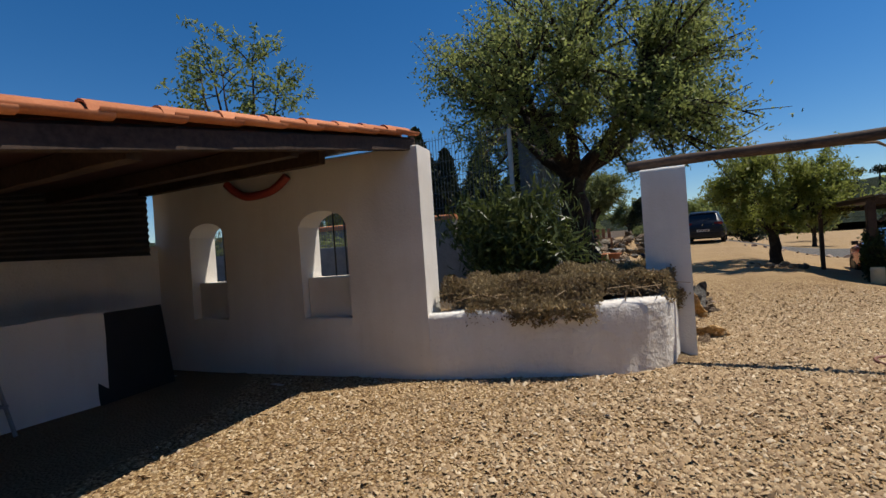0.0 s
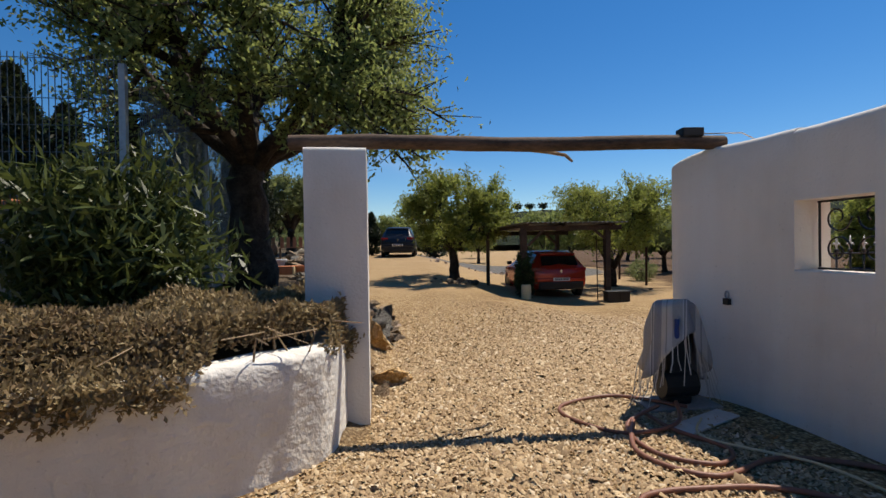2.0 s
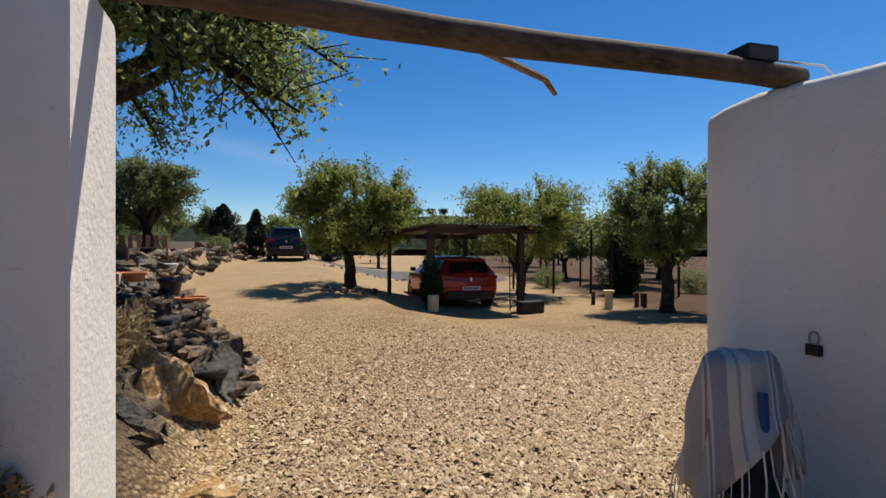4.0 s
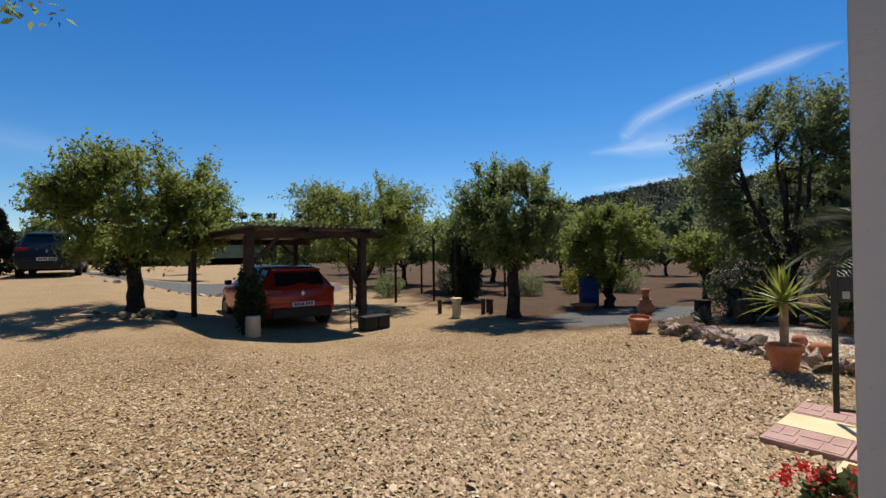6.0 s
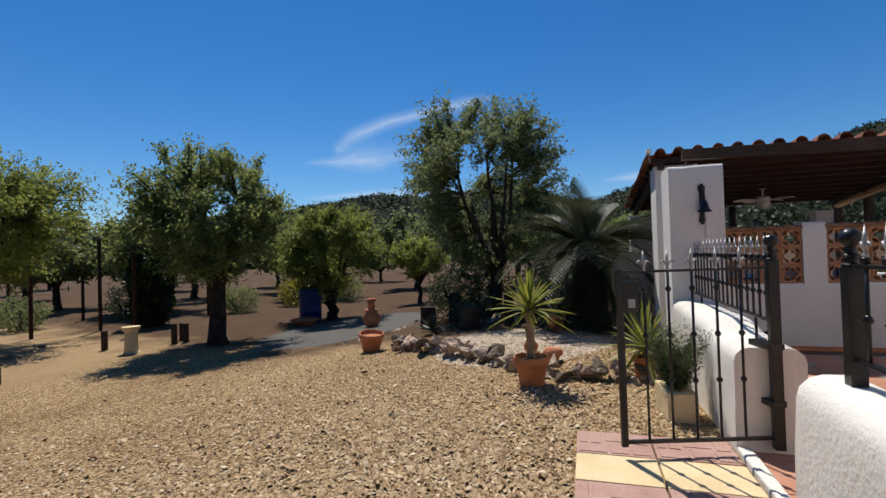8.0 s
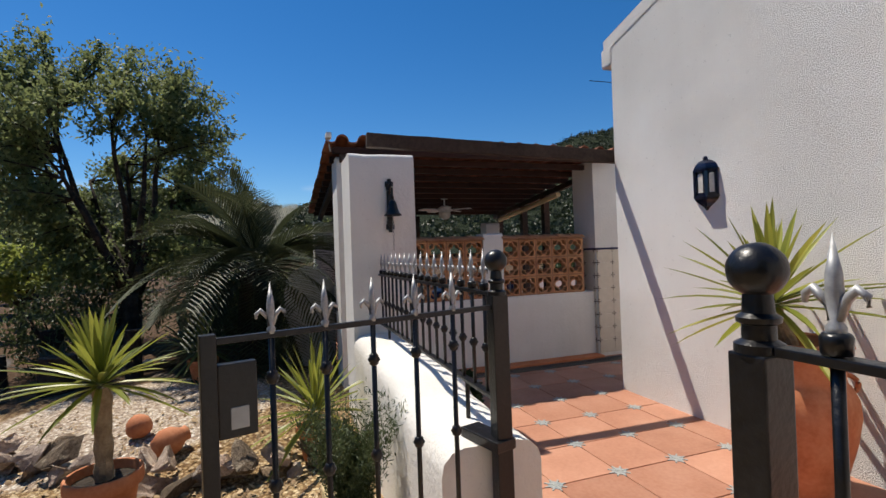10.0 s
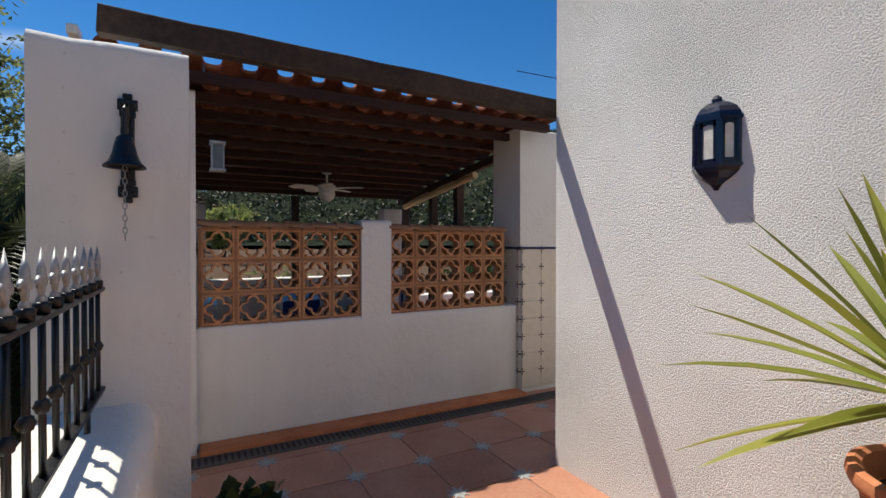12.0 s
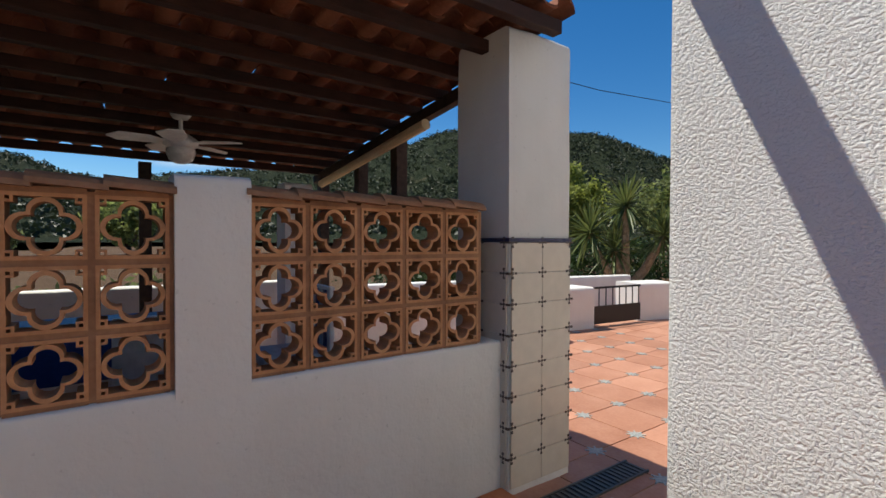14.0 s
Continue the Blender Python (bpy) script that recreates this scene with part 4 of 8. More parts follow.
def blade(v, f, base, direction, length, width, droop, seg=5):
    """One long pointed folded leaf."""
    d = Vector(direction).normalized()
    side = d.cross(Vector((0, 0, 1)))
    side = side.normalized() if side.length > 0.05 else Vector((1, 0, 0))
    start = len(v)
    p = Vector(base)
    for i in range(seg + 1):
        u = i / seg
        w = width * (0.55 + 0.9 * u) * (1 - u ** 2.2) * 0.5 if i < seg else 0.0
        nrm = side.cross(d).normalized()
        v += [tuple(p - side * w + nrm * w * 0.35), tuple(p - nrm * w * 0.1), tuple(p + side * w + nrm * w * 0.35)]
        if i < seg:
            p = p + d * (length / seg)
            d = (d + Vector((0, 0, -droop / seg))).normalized()
    for i in range(seg):
        a = start + 3 * i
        f += [(a, a + 1, a + 4, a + 3), (a + 1, a + 2, a + 5, a + 4)]


def rosette(name, z, n, length, width, droop, seed, mat, parent, low=-35, high=85):
    g = random.Random(seed)
    v, f = [], []
    for k in range(n):
        u = k / (n - 1)
        a = k * 2.39996 + g.uniform(-0.2, 0.2)
        e = radians(low + (high - low) * u + g.uniform(-8, 8))
        d = (math.cos(a) * math.cos(e), math.sin(a) * math.cos(e), math.sin(e))
        blade(v, f, (0.02 * d[0], 0.02 * d[1], z + 0.06 * u), d, length * g.uniform(0.75, 1.1) * (1 - 0.2 * u), width, droop * g.uniform(0.5, 1.3) * (1 - 0.6 * u))
    return raw(name, v, f, mat, parent)


POT_PROFILE = [(0.0, 0.0), (0.62, 0.0), (0.66, 0.02), (0.86, 0.72), (0.88, 0.74), (0.98, 0.76), (1.0, 0.80), (1.0, 0.97), (0.97, 1.0), (0.90, 1.0), (0.88, 0.96), (0.86, 0.82), (0.0, 0.80)]


def pot(parent, r, h, mat=None, name="pot", z=0.0, profile=POT_PROFILE, label=""):
    bm = lathe(bmesh.new(), [(a * r, z + b * h) for a, b in profile], 28)
    ob = part(name, bm, mat or M_pot, parent, label)
    return shade_soft(ob, 35)


def soil(parent, r, z):
    bm = lathe(bmesh.new(), [(0, z + 0.012), (r * 0.5, z + 0.008), (r, z)], 16)
    return part("potting_soil", bm, M_bark, parent)


def potted_yucca(label, x, y, z, r, h, stem, n, length, width, seed, mat, name="potted_yucca", high=85, low=-35, tilt=(0, 0)):
    root = thing(name, label, "potted plant", pose(x, y, z))
    pot(root, r, h)
    soil(root, r * 0.86, h * 0.83)
    pts = [(0.012 * noise.noise(Vector((k * 0.7, seed, 0))) + tilt[0] * k / 8, 0.012 * noise.noise(Vector((k * 0.7, 0, seed))) + tilt[1] * k / 8, h * 0.8 + stem * k / 8) for k in range(9)]
    rad = max(0.025, stem * 0.085)
    part("stem", tube(bmesh.new(), pts, [rad * (1.1 if k % 2 else 0.92) for k in range(9)], 9), M_stem, root, "scarred tan stem")
    c = rosette("leaf_crown", 0, n, length, width, 0.45, seed, mat, root, low, high)
    c.location = (pts[-1][0], pts[-1][1], pts[-1][2])
    return root


# trees along the walk
tree("large old almond tree with a dark thick trunk", -1.84, 9.78, 5.9, 6.5, 2.0, 0.32, M_almond, 5, 62000, 0.082, bottom=1.55, targets=250, limbs=10, gap=0.16, lean=(0.15, 0), core=True, slim=0.52, hang=((2.35, -1.9, 2.05, 0.3, 10), (1.7, -2.4, 2.0, 0.3, 9), (2.5, -0.9, 2.35, 0.3, 6), (0.9, -2.0, 2.7, 0.45, 14)))
tree("sparse half-bare tree behind the shed roof", -8.3, 7.2, 6.0, 3.2, 1.8, 0.09, M_almond, 8, 3600, 0.11, bottom=3.0, targets=70, limbs=6, gap=0.1, group="")
tree("bright green almond tree ringed with stones by the carport", 2.67, 17.75, 3.75, 4.2, 1.15, 0.17, M_bright, 21, 42000, 0.095, bottom=0.95, targets=190, limbs=7, group="yard almond trees")
tree("almond tree with a short dark trunk beside wooden posts", 10.42, 13.65, 4.25, 3.3, 1.25, 0.17, M_almond, 22, 40000, 0.092, bottom=1.2, targets=190, limbs=7, group="yard almond trees")
tree("wide almond tree forking low behind the carport", 8.9, 18.8, 4.4, 5.0, 0.75, 0.17, M_bright, 23, 30000, 0.10, bottom=1.3, targets=170, limbs=5, group="yard almond trees")
tree("small round almond tree beside a blue barrel", 14.1, 13.15, 3.3, 3.1, 0.6, 0.15, M_bright, 24, 30000, 0.09, bottom=0.7, targets=160, limbs=6, group="yard almond trees")
tree("tall airy olive tree behind the rock garden", 12.0, 8.35, 4.75, 3.5, 0.9, 0.11, M_olive, 25, 46000, 0.078, bottom=0.7, targets=230, limbs=9, stems=3, name="olive_tree", gap=0.16)
tree("small young almond tree in bare soil", 17.6, 11.8, 2.3, 2.2, 0.75, 0.08, M_bright, 26, 6500, 0.14, targets=60, group="yard almond trees")
tree("grey-green olive tree on the stone bank", -3.5, 22.6, 3.5, 3.3, 1.1, 0.20, M_olive, 27, 24000, 0.11, targets=130, name="olive_tree")
# orchard
first = [tree("orchard almond tree in red-brown soil", 15.5, 21.0, 3.9, 4.0, 1.0, 0.13, M_almond, 41, 12000, 0.165, bottom=1.0, targets=90, group="orchard almond trees"),
         tree("orchard almond tree in red-brown soil", 20.5, 17.5, 3.6, 3.8, 0.9, 0.12, M_bright, 42, 12000, 0.165, bottom=0.9, targets=90, group="orchard almond trees"),
         tree("orchard almond tree in red-brown soil", 21.5, 9.0, 3.4, 3.6, 0.9, 0.12, M_olive, 43, 11000, 0.165, bottom=0.9, targets=90, group="orchard almond trees")]
rg = random.Random(3)
spots = [(11.0, 30), (16.5, 27), (19.5, 24), (26, 14.5), (14, 36), (20, 33), (25, 30), (31, 19), (33, 10), (34, 27), (22, 41), (30, 36), (38, 16), (40, 30), (37, 4), (46, 10), (46, 22), (17, 45), (28, 46), (36, 40), (8.5, 42), (5.0, 47), (1.0, 46), (-6, 33), (-10, 27), (-9, 40), (-14, 34), (-4, 50), (-16, 45), (12, 55), (20, 56), (30, 58), (43, 48), (52, 36), (56, 20), (3, 60), (-10, 60), (18, -9), (16, -14), (13.5, -9.5), (-11, 20), (-13, 12), (-9.5, 14)]
distant = [tree("distant orchard almond tree in red-brown soil", 24.0, 21.0, 3.9, 4.0, 1.0, 0.13, M_almond, 44, 4600, 0.26, bottom=1.0, targets=60, group="orchard almond trees"),
           tree("distant orchard almond tree in red-brown soil", 28.0, 25.0, 3.6, 3.8, 0.9, 0.12, M_olive, 45, 4600, 0.26, bottom=0.9, targets=60, group="orchard almond trees")]
for k, (x, y) in enumerate(spots):
    x, y = x + rg.uniform(-0.8, 0.8), y + rg.uniform(-0.8, 0.8)
    s = rg.uniform(0.85, 1.2)
    kind_of = first[k % 3] if math.hypot(x, y) < 29 else distant[k % 2]
    copy_thing(kind_of, pose(x, y, ground_z(x, y) - 0.05, 0, 0, rg.uniform(0, 360))).scale = (s, s, s * rg.uniform(0.9, 1.1))

for x, y, h, r, sd in ((-6.6, 11.9, 4.1, 0.85, 1), (-5.8, 12.1, 3.4, 0.7, 2), (-4.85, 12.4, 3.4, 0.75, 3), (-3.75, 12.6, 3.1, 0.75, 4), (-7.9, 12.5, 3.2, 0.7, 5), (-7.3, 13.2, 2.9, 0.65, 6)):
    cypress(x, y, h, r, sd)
cypress(-4.25, 20.2, 4.3, 0.68, 7, "tall dark cypress on the stone bank")
cypress(-3.6, 15.6, 4.6, 0.62, 8, "tall dark cypress on the stone bank")
cypress(-0.25, 30.0, 2.45, 0.62, 9, "dark egg-shaped clipped cypress by the track", base=0.0)
cypress(3.35, 29.0, 1.5, 0.7, 11, "dark squat clipped cypress by the track", base=0.0)
cypress(-1.9, 31.2, 2.2, 0.9, 10, "dark squat clipped cypress by the track", base=0.0)
bush("oleander", "dark oleander bush with long pale-edged leaves", -1.95, 6.10, 0.56, 0.92, 0.60, 0.74, 6800, 0.17, 0.032, M_oleander, 31, hollow=0.15, droop=-0.7)
bush("ivy_column", "post overgrown with dense dark green ivy", 12.6, 17.8, ground_z(12.6, 17.8), 0.55, 0.55, 1.25, 7000, 0.11, 0.09, M_carob, 32, hollow=0.75)
bush("yellow_bush", "yellow-flowering bush among the orchard trees", 17.5, 16.6, ground_z(17.5, 16.6), 0.6, 0.6, 0.5, 1500, 0.09, 0.05, M_yellow, 33)
for k, (x, y, s) in enumerate(((15.2, 6.6, 0.8), (13.2, 5.6, 0.7), (11.9, 8.9, 0.7), (12.7, 8.7, 0.85), (11.4, 6.7, 0.6), (12.6, 6.9, 0.8), (19.0, 15.4, 0.7), (15.6, 17.5, 0.6), (13.9, 20.2, 0.7), (11.4, 21.0, 0.6), (-5.2, 24.5, 0.7), (-4.0, 26, 0.6), (-6.5, 21.0, 0.7), (-1.6, 25.5, 0.5))):
    bush("scrub_bush", "grey-green scrub bush on dry ground", x, y, ground_z(x, y) - 0.03, s, s, s * 0.8, 2600, 0.09, 0.03, M_herb if 2 <= k < 6 else M_olive, 60 + k, group="scrub bushes")

# dry succulent in the planter
g = np.random.default_rng(77)
N = 76000
px = g.uniform(-2.12, 0.02, N)
front = np.interp(px, [p[0] for p in LEFT_WALL], [p[1] for p in LEFT_WALL])
dep = g.uniform(0.02, 1.0, N) ** 1.15 * 1.25
mound = np.array([noise.noise(Vector((a * 2.6, b * 2.6, 4))) for a, b in zip(px, dep)])
top = 0.62 + (0.25 + 0.20 * mound) * np.clip(dep / 0.25, 0.15, 1) + 0.05 * np.clip((px + 1.2), 0, 1)
pz = top - g.uniform(0, 0.14, N) ** 1.0
keep = ~((px < -1.85) & (dep < 0.14)) & ~((px > -0.66) & (dep < 0.20) & (px < -0.13))
core = np.stack([px, front + dep, pz], 1)[keep]
hang = []
for k in range(46):
    a = g.uniform(-1.42, -0.72) if k < 38 else g.uniform(-0.12, 0.0)
    ln = g.uniform(0.05, 0.22)
    m_ = int(ln * 420)
    u = g.uniform(0, 1, m_)
    fr = along(LEFT_WALL, a)
    hang.append(np.stack([a + g.normal(0, 0.018, m_) + 0.06 * u * g.uniform(-1, 1), fr + 0.06 - 0.11 * np.minimum(1, u * 3) + g.normal(0, 0.012, m_), 0.68 - ln * u], 1))
succulent = thing("planter_succulent", "dry brown-green succulent ground cover spilling over the planter", "ground cover", kind="stuff")
leaves("foliage", np.concatenate([core] + hang), 0.042, 0.017, M_dry, succulent, 5, -0.7)
bm = bmesh.new()
for k in range(24):
    a, d0 = g.uniform(-2.05, 0.0), g.uniform(0.05, 0.9)
    fr = along(LEFT_WALL, a)
    tube(bm, [(a, fr + d0, 0.60), (a + g.uniform(-0.15, 0.15), fr + d0 - 0.05, 0.78), (a + g.uniform(-0.25, 0.25), fr + d0 - 0.2, 0.72 + g.uniform(0, 0.12))], [0.006, 0.005, 0.003], 4, cap=False)
part("runners", bm, M_stem, succulent)

# palm behind the bell pillar
palm = thing("date_palm", "bushy grey-green date palm with drooping fronds", "palm tree", pose(9.95, 6.35, 0))
part("trunk", tube(bmesh.new(), [(0, 0, -0.05), (0.03, 0, 0.5), (0, 0.02, 1.15)], [0.22, 0.24, 0.17], 10), M_bark, palm, "short dark fibrous trunk")
gg = random.Random(9)
for k in range(58):
    a, e = k * 2.39996, radians(gg.uniform(-30, 80))
    d = Vector((math.cos(a) * math.cos(e), math.sin(a) * math.cos(e), math.sin(e)))
    v, f = [], []
    p, dd = Vector((0, 0, 1.15)), d.copy()
    L = gg.uniform(0.95, 1.5)
    spine = []
    for i in range(17):
        spine.append((p.copy(), dd.copy()))
        p = p + dd * L / 16
        dd = (dd + Vector((0, 0, -0.085 * (1.2 - 0.4 * math.sin(e))))).normalized()
    for i, (q, t) in enumerate(spine[3:], 3):
        side = t.cross(Vector((0, 0, 1)))
        side = side.normalized() if side.length > 0.05 else Vector((1, 0, 0))
        for s in (1, -1):
            for j in (0, 0.5):
                ll = 0.42 * math.sin(math.pi * min(1, (i + j) / 18)) ** 0.6 + 0.05
                blade(v, f, q + t * (L / 16 * j), t * 0.75 + side * s * 0.8 + Vector((0, 0, 0.25)), ll, 0.026, 0.45, 2)
    fr = raw("frond", v, f, M_palm, palm)
    part("rib", tube(bmesh.new(), [q for q, _ in spine], [0.013 - 0.0007 * i for i in range(17)], 4), M_palm, fr)

# agaves in the rock garden
for k, (x, y, s) in enumerate(((10.5, 8.5, 0.45), (11.1, 8.2, 0.5), (10.0, 8.9, 0.36), (11.6, 7.4, 0.5), (10.9, 7.2, 0.4))):
    ag = thing("agave", "dark green agave rosette among rocks", "plant", pose(x, y, ground_z(x, y) + 0.04), "agaves")
    rosette("leaf_crown", 0, 26, s, 0.075, 0.25, 70 + k, M_agave, ag, 5, 85)

potted_yucca("variegated yucca with a bare stem in a terracotta pot", 6.90, 6.93, ground_z(6.9, 6.93), 0.165, 0.27, 0.46, 62, 0.42, 0.040, 3, M_yucca, low=-20, high=88)
potted_yucca("green yucca in a round clay pot among rocks", 9.32, 6.85, ground_z(9.3, 6.85), 0.14, 0.22, 0.12, 46, 0.46, 0.035, 4, M_yucca_green)
potted_yucca("small variegated yucca in a terracotta pot by the low wall", 7.28, 5.92, ground_z(7.28, 5.92), 0.12, 0.2, 0.10, 48, 0.50, 0.042, 6, M_yucca)

# big urn with a yucca on the terrace
urn = thing("terrace_urn", "large terracotta urn with ring handles holding a yucca", "potted plant", pose(5.868, 3.675, -0.035))
prof = [(0, 0), (0.13, 0), (0.135, 0.015), (0.185, 0.17), (0.225, 0.33), (0.245, 0.46), (0.238, 0.54), (0.212, 0.595), (0.200, 0.61), (0.196, 0.617), (0.193, 0.64), (0.197, 0.70), (0.205, 0.755), (0.222, 0.768), (0.229, 0.785), (0.225, 0.805), (0.210, 0.812), (0.196, 0.803), (0.188, 0.74), (0, 0.72)]
shade_soft(part("urn_body", lathe(bmesh.new(), prof, 48), M_pot, urn))
soil(urn, 0.185, 0.74)
for a in (60, 240):
    c, s = math.cos(radians(a)), math.sin(radians(a))
    part("ring_handle", tube(bmesh.new(), [(c * (0.205 + 0.062 * math.sin(t)), s * (0.205 + 0.062 * math.sin(t)), 0.585 + 0.048 * math.cos(t)) for t in np.linspace(0.0, 3.0, 12)], 0.012, 8), M_pot, urn)
for dx, dy in ((0.0, 0.0), (0.05, -0.02)):
    part("stem", tube(bmesh.new(), [(dx, dy, 0.72), (dx + 0.012, dy + 0.02, 0.80), (0.03 + dx * 0.6, 0.05 + dy, 0.88), (0.04 + dx * 0.3, 0.06, 0.96)], [0.030, 0.034, 0.028, 0.024], 9), M_stem, urn, "brown scarred stem")
yc = rosette("leaf_crown", 0, 46, 0.60, 0.052, 0.42, 15, M_yucca, urn, -14, 86)
yc.location = (0.05, 0.08, 0.965)

# rosemary in a concrete trough
trough = thing("rosemary_trough", "bushy rosemary in a pale concrete planter box", "potted plant", pose(6.30, 5.83, 0, 0, 0, 5))
bm = bmesh.new()
box(bm, -0.19, 0.19, -0.10, 0.10, 0, 0.20, 0.012)
part("trough_box", bm, M_cream, trough)
g = np.random.default_rng(6)
sh = []
for k in range(150):
    a, l_ = g.uniform(0, 6.28), g.uniform(0.20, 0.46)
    d = np.array([math.cos(a) * 0.45, math.sin(a) * 0.45, 1.0]) * l_
    u = g.uniform(0.1, 1, 70)
    sh.append(np.array([g.uniform(-0.12, 0.12), g.uniform(-0.06, 0.06), 0.19]) + u[:, None] * d + g.normal(0, 0.012, (70, 3)))
leaves("foliage", np.concatenate(sh), 0.035, 0.006, M_herb, trough, 6, -0.9)

# geranium pots
def geranium(label, x, y, z, r, seed, red, potmat):
    root = thing("geranium_pot", label, "potted plant", pose(x, y, z))
    pot(root, r, r * 1.7, potmat)
    g = np.random.default_rng(seed)
    q = g.normal(size=(420, 3))
    q /= np.linalg.norm(q, axis=1, keepdims=True)
    leaves("foliage", q * r * 1.15 * g.uniform(0.4, 1, (420, 1)) + [0, 0, r * 2.3], 0.05, 0.05, M_carob if not red else M_herb, root, seed, 0)
    if red:
        h = g.normal(size=(14, 3)) * [r * 0.8, r * 0.8, 0.02] + [0, 0, r * 3.1]
        for k, c in enumerate(h[:7]):
            leaves("flower_head", c + g.normal(0, 0.018, (60, 3)), 0.022, 0.02, M_red_flower, root, seed + k, 0)["label"] = "red flower head"
    return root


geranium("dark leafy plant in a small black pot on the terrace", 7.22, 4.99, 0.02, 0.13, 5, False, M_black_plastic)
geranium("red geranium in a terracotta pot beside the low wall", 3.73, 5.94, 0.0, 0.085, 8, True, M_pot)
tr2 = thing("empty_trough", "pale empty concrete trough beside the low wall", "planter", pose(3.98, 5.90, 0, 0, 0, 0))
bm = bmesh.new()
for b in ((-0.22, 0.22, -0.11, -0.085, 0, 0.2), (-0.22, 0.22, 0.085, 0.11, 0, 0.2), (-0.22, -0.195, -0.085, 0.085, 0, 0.2), (0.195, 0.22, -0.085, 0.085, 0, 0.2), (-0.195, 0.195, -0.085, 0.085, 0, 0.03)):
    box(bm, *b)
part("trough_box", bm, M_cream, tr2)

# ---- ironwork: posts, railings, gate ----


def ball_post(x, y, z0, label, up=0.0):
    root = thing("ball_post", label, "post", pose(x, y, 0), "ball-topped gate posts")
    part("shaft", box(bmesh.new(), -0.027, 0.027, -0.027, 0.027, z0, 1.10 + up, 0.003), M_iron, root)
    bm = lathe(bmesh.new(), [(0.0, 1.10), (0.031, 1.10), (0.031, 1.112), (0.021, 1.118), (0.021, 1.138), (0.027, 1.141), (0.028, 1.148), (0.020, 1.154), (0.018, 1.182), (0.0, 1.182)], 18)
    bmesh.ops.translate(bm, verts=bm.verts, vec=(0, 0, up))
    shade_soft(part("collar", bm, M_iron, root))
    bm = bmesh.new()
    bmesh.ops.create_uvsphere(bm, u_segments=32, v_segments=22, radius=0.0375)
    for v in bm.verts:
        v.co *= 1 + 0.018 * noise.noise(v.co * 60)
    bmesh.ops.translate(bm, verts=bm.verts, vec=(0, 0, 1.212 + up))
    part("ball", bm, M_iron, root, "round black iron ball", smooth=True)
    return root


def fleur():
    """A cast fleur-de-lis spike: a blade and two curled leaves."""
    bm = bmesh.new()
    lathe(bm, [(0, 0.0), (0.010, 0.0), (0.011, 0.012), (0.006, 0.02), (0.010, 0.05), (0.009, 0.075), (0.0, 0.125)], 8)
    for s in (1, -1):
        tube(bm, [(s * 0.004, 0, 0.02), (s * 0.012, 0, 0.045), (s * 0.024, 0, 0.058), (s * 0.033, 0, 0.050), (s * 0.034, 0, 0.038)], [0.005, 0.006, 0.006, 0.005, 0.003], 6)
    return finish(bm, "finial", M_silver, True)


def collared_bar(z0, z1, knots):
    bm = bmesh.new()
    tube(bm, [(0, 0, z0), (0, 0, z1)], 0.0075, 8)
    for z in knots:
        lathe(bm, [(0.0075, z - 0.016), (0.013, z - 0.012), (0.013, z - 0.008), (0.018, z), (0.013, z + 0.008), (0.013, z + 0.012), (0.0075, z + 0.016)], 10)
    return finish(bm, "bar", M_iron, True)


FLEUR = fleur()
RAIL_BAR = collared_bar(0.77, 1.135, (0.93,))
CUP = finish(lathe(bmesh.new(), [(0, 1.13), (0.016, 1.13), (0.017, 1.15), (0.014, 1.155), (0, 1.155)], 10), "cup", M_iron, True)


def railing(label, xa, xb, y, count):
    root = thing("railing", label, "railing", pose(0, 0, 0), "wall-top railings")
    x0, x1 = min(xa, xb), max(xa, xb)
    part("top_rail", box(bmesh.new(), x0, x1, y - 0.014, y + 0.014, 1.115, 1.128, 0.002), M_iron, root)
    part("bottom_rail", box(bmesh.new(), x0, x1, y - 0.014, y + 0.014, 0.765, 0.778, 0.002), M_iron, root)
    for k in range(count):
        x = x0 + (x1 - x0) * (k + 0.5) / count
        b = new("bar", RAIL_BAR)
        b.parent, b.location = root, (x, y, 0)
        c = new("cup", CUP)
        c.parent, c.location = root, (x, y, 0)
        fl = new("finial", FLEUR)
        fl.parent, fl.location = c, (0, 0, 1.15)
    for x in (x0 + 0.25, x1 - 0.25):
        part("foot", tube(bmesh.new(), [(x, y, 0.60), (x, y, 0.77)], 0.009, 8), M_iron, root)
    return root


ball_post(5.614, 5.42, 0.06, "black iron gate post with ball top, hinged to the wall", 0.02)
ball_post(4.675, 5.47, 0.62, "black iron post with ball top on the low wall", 0.015)
railing("black iron railing with silver fleur-de-lis tips on low wall", 5.66, 7.57, 5.42, 17)
railing("black iron railing with silver fleur-de-lis tips beside gate", 2.95, 4.645, 5.47, 13)
gate = thing("garden_gate", "black wrought iron garden gate swung open", "gate", pose(5.614, 5.42, 0, 0, 0, 106))
part("stile", box(bmesh.new(), 0.845, 0.88, -0.014, 0.014, 0.10, 1.10, 0.003), M_iron, gate)
part("top_rail", box(bmesh.new(), 0.03, 0.845, -0.008, 0.008, 1.075, 1.09, 0.002), M_iron, gate)
part("bottom_rail", box(bmesh.new(), 0.03, 0.845, -0.010, 0.010, 0.115, 0.135, 0.002), M_iron, gate)
GATE_BAR = collared_bar(0.13, 1.09, (0.46, 0.72, 0.98))
for k in range(5):
    x = 0.845 - 0.135 * (k + 1) + 0.012
    b = new("bar", GATE_BAR)
    b.parent, b.location = gate, (x, 0, 0)
    fl = new("finial", FLEUR)
    fl.parent, fl.location = b, (0, 0, 1.085)
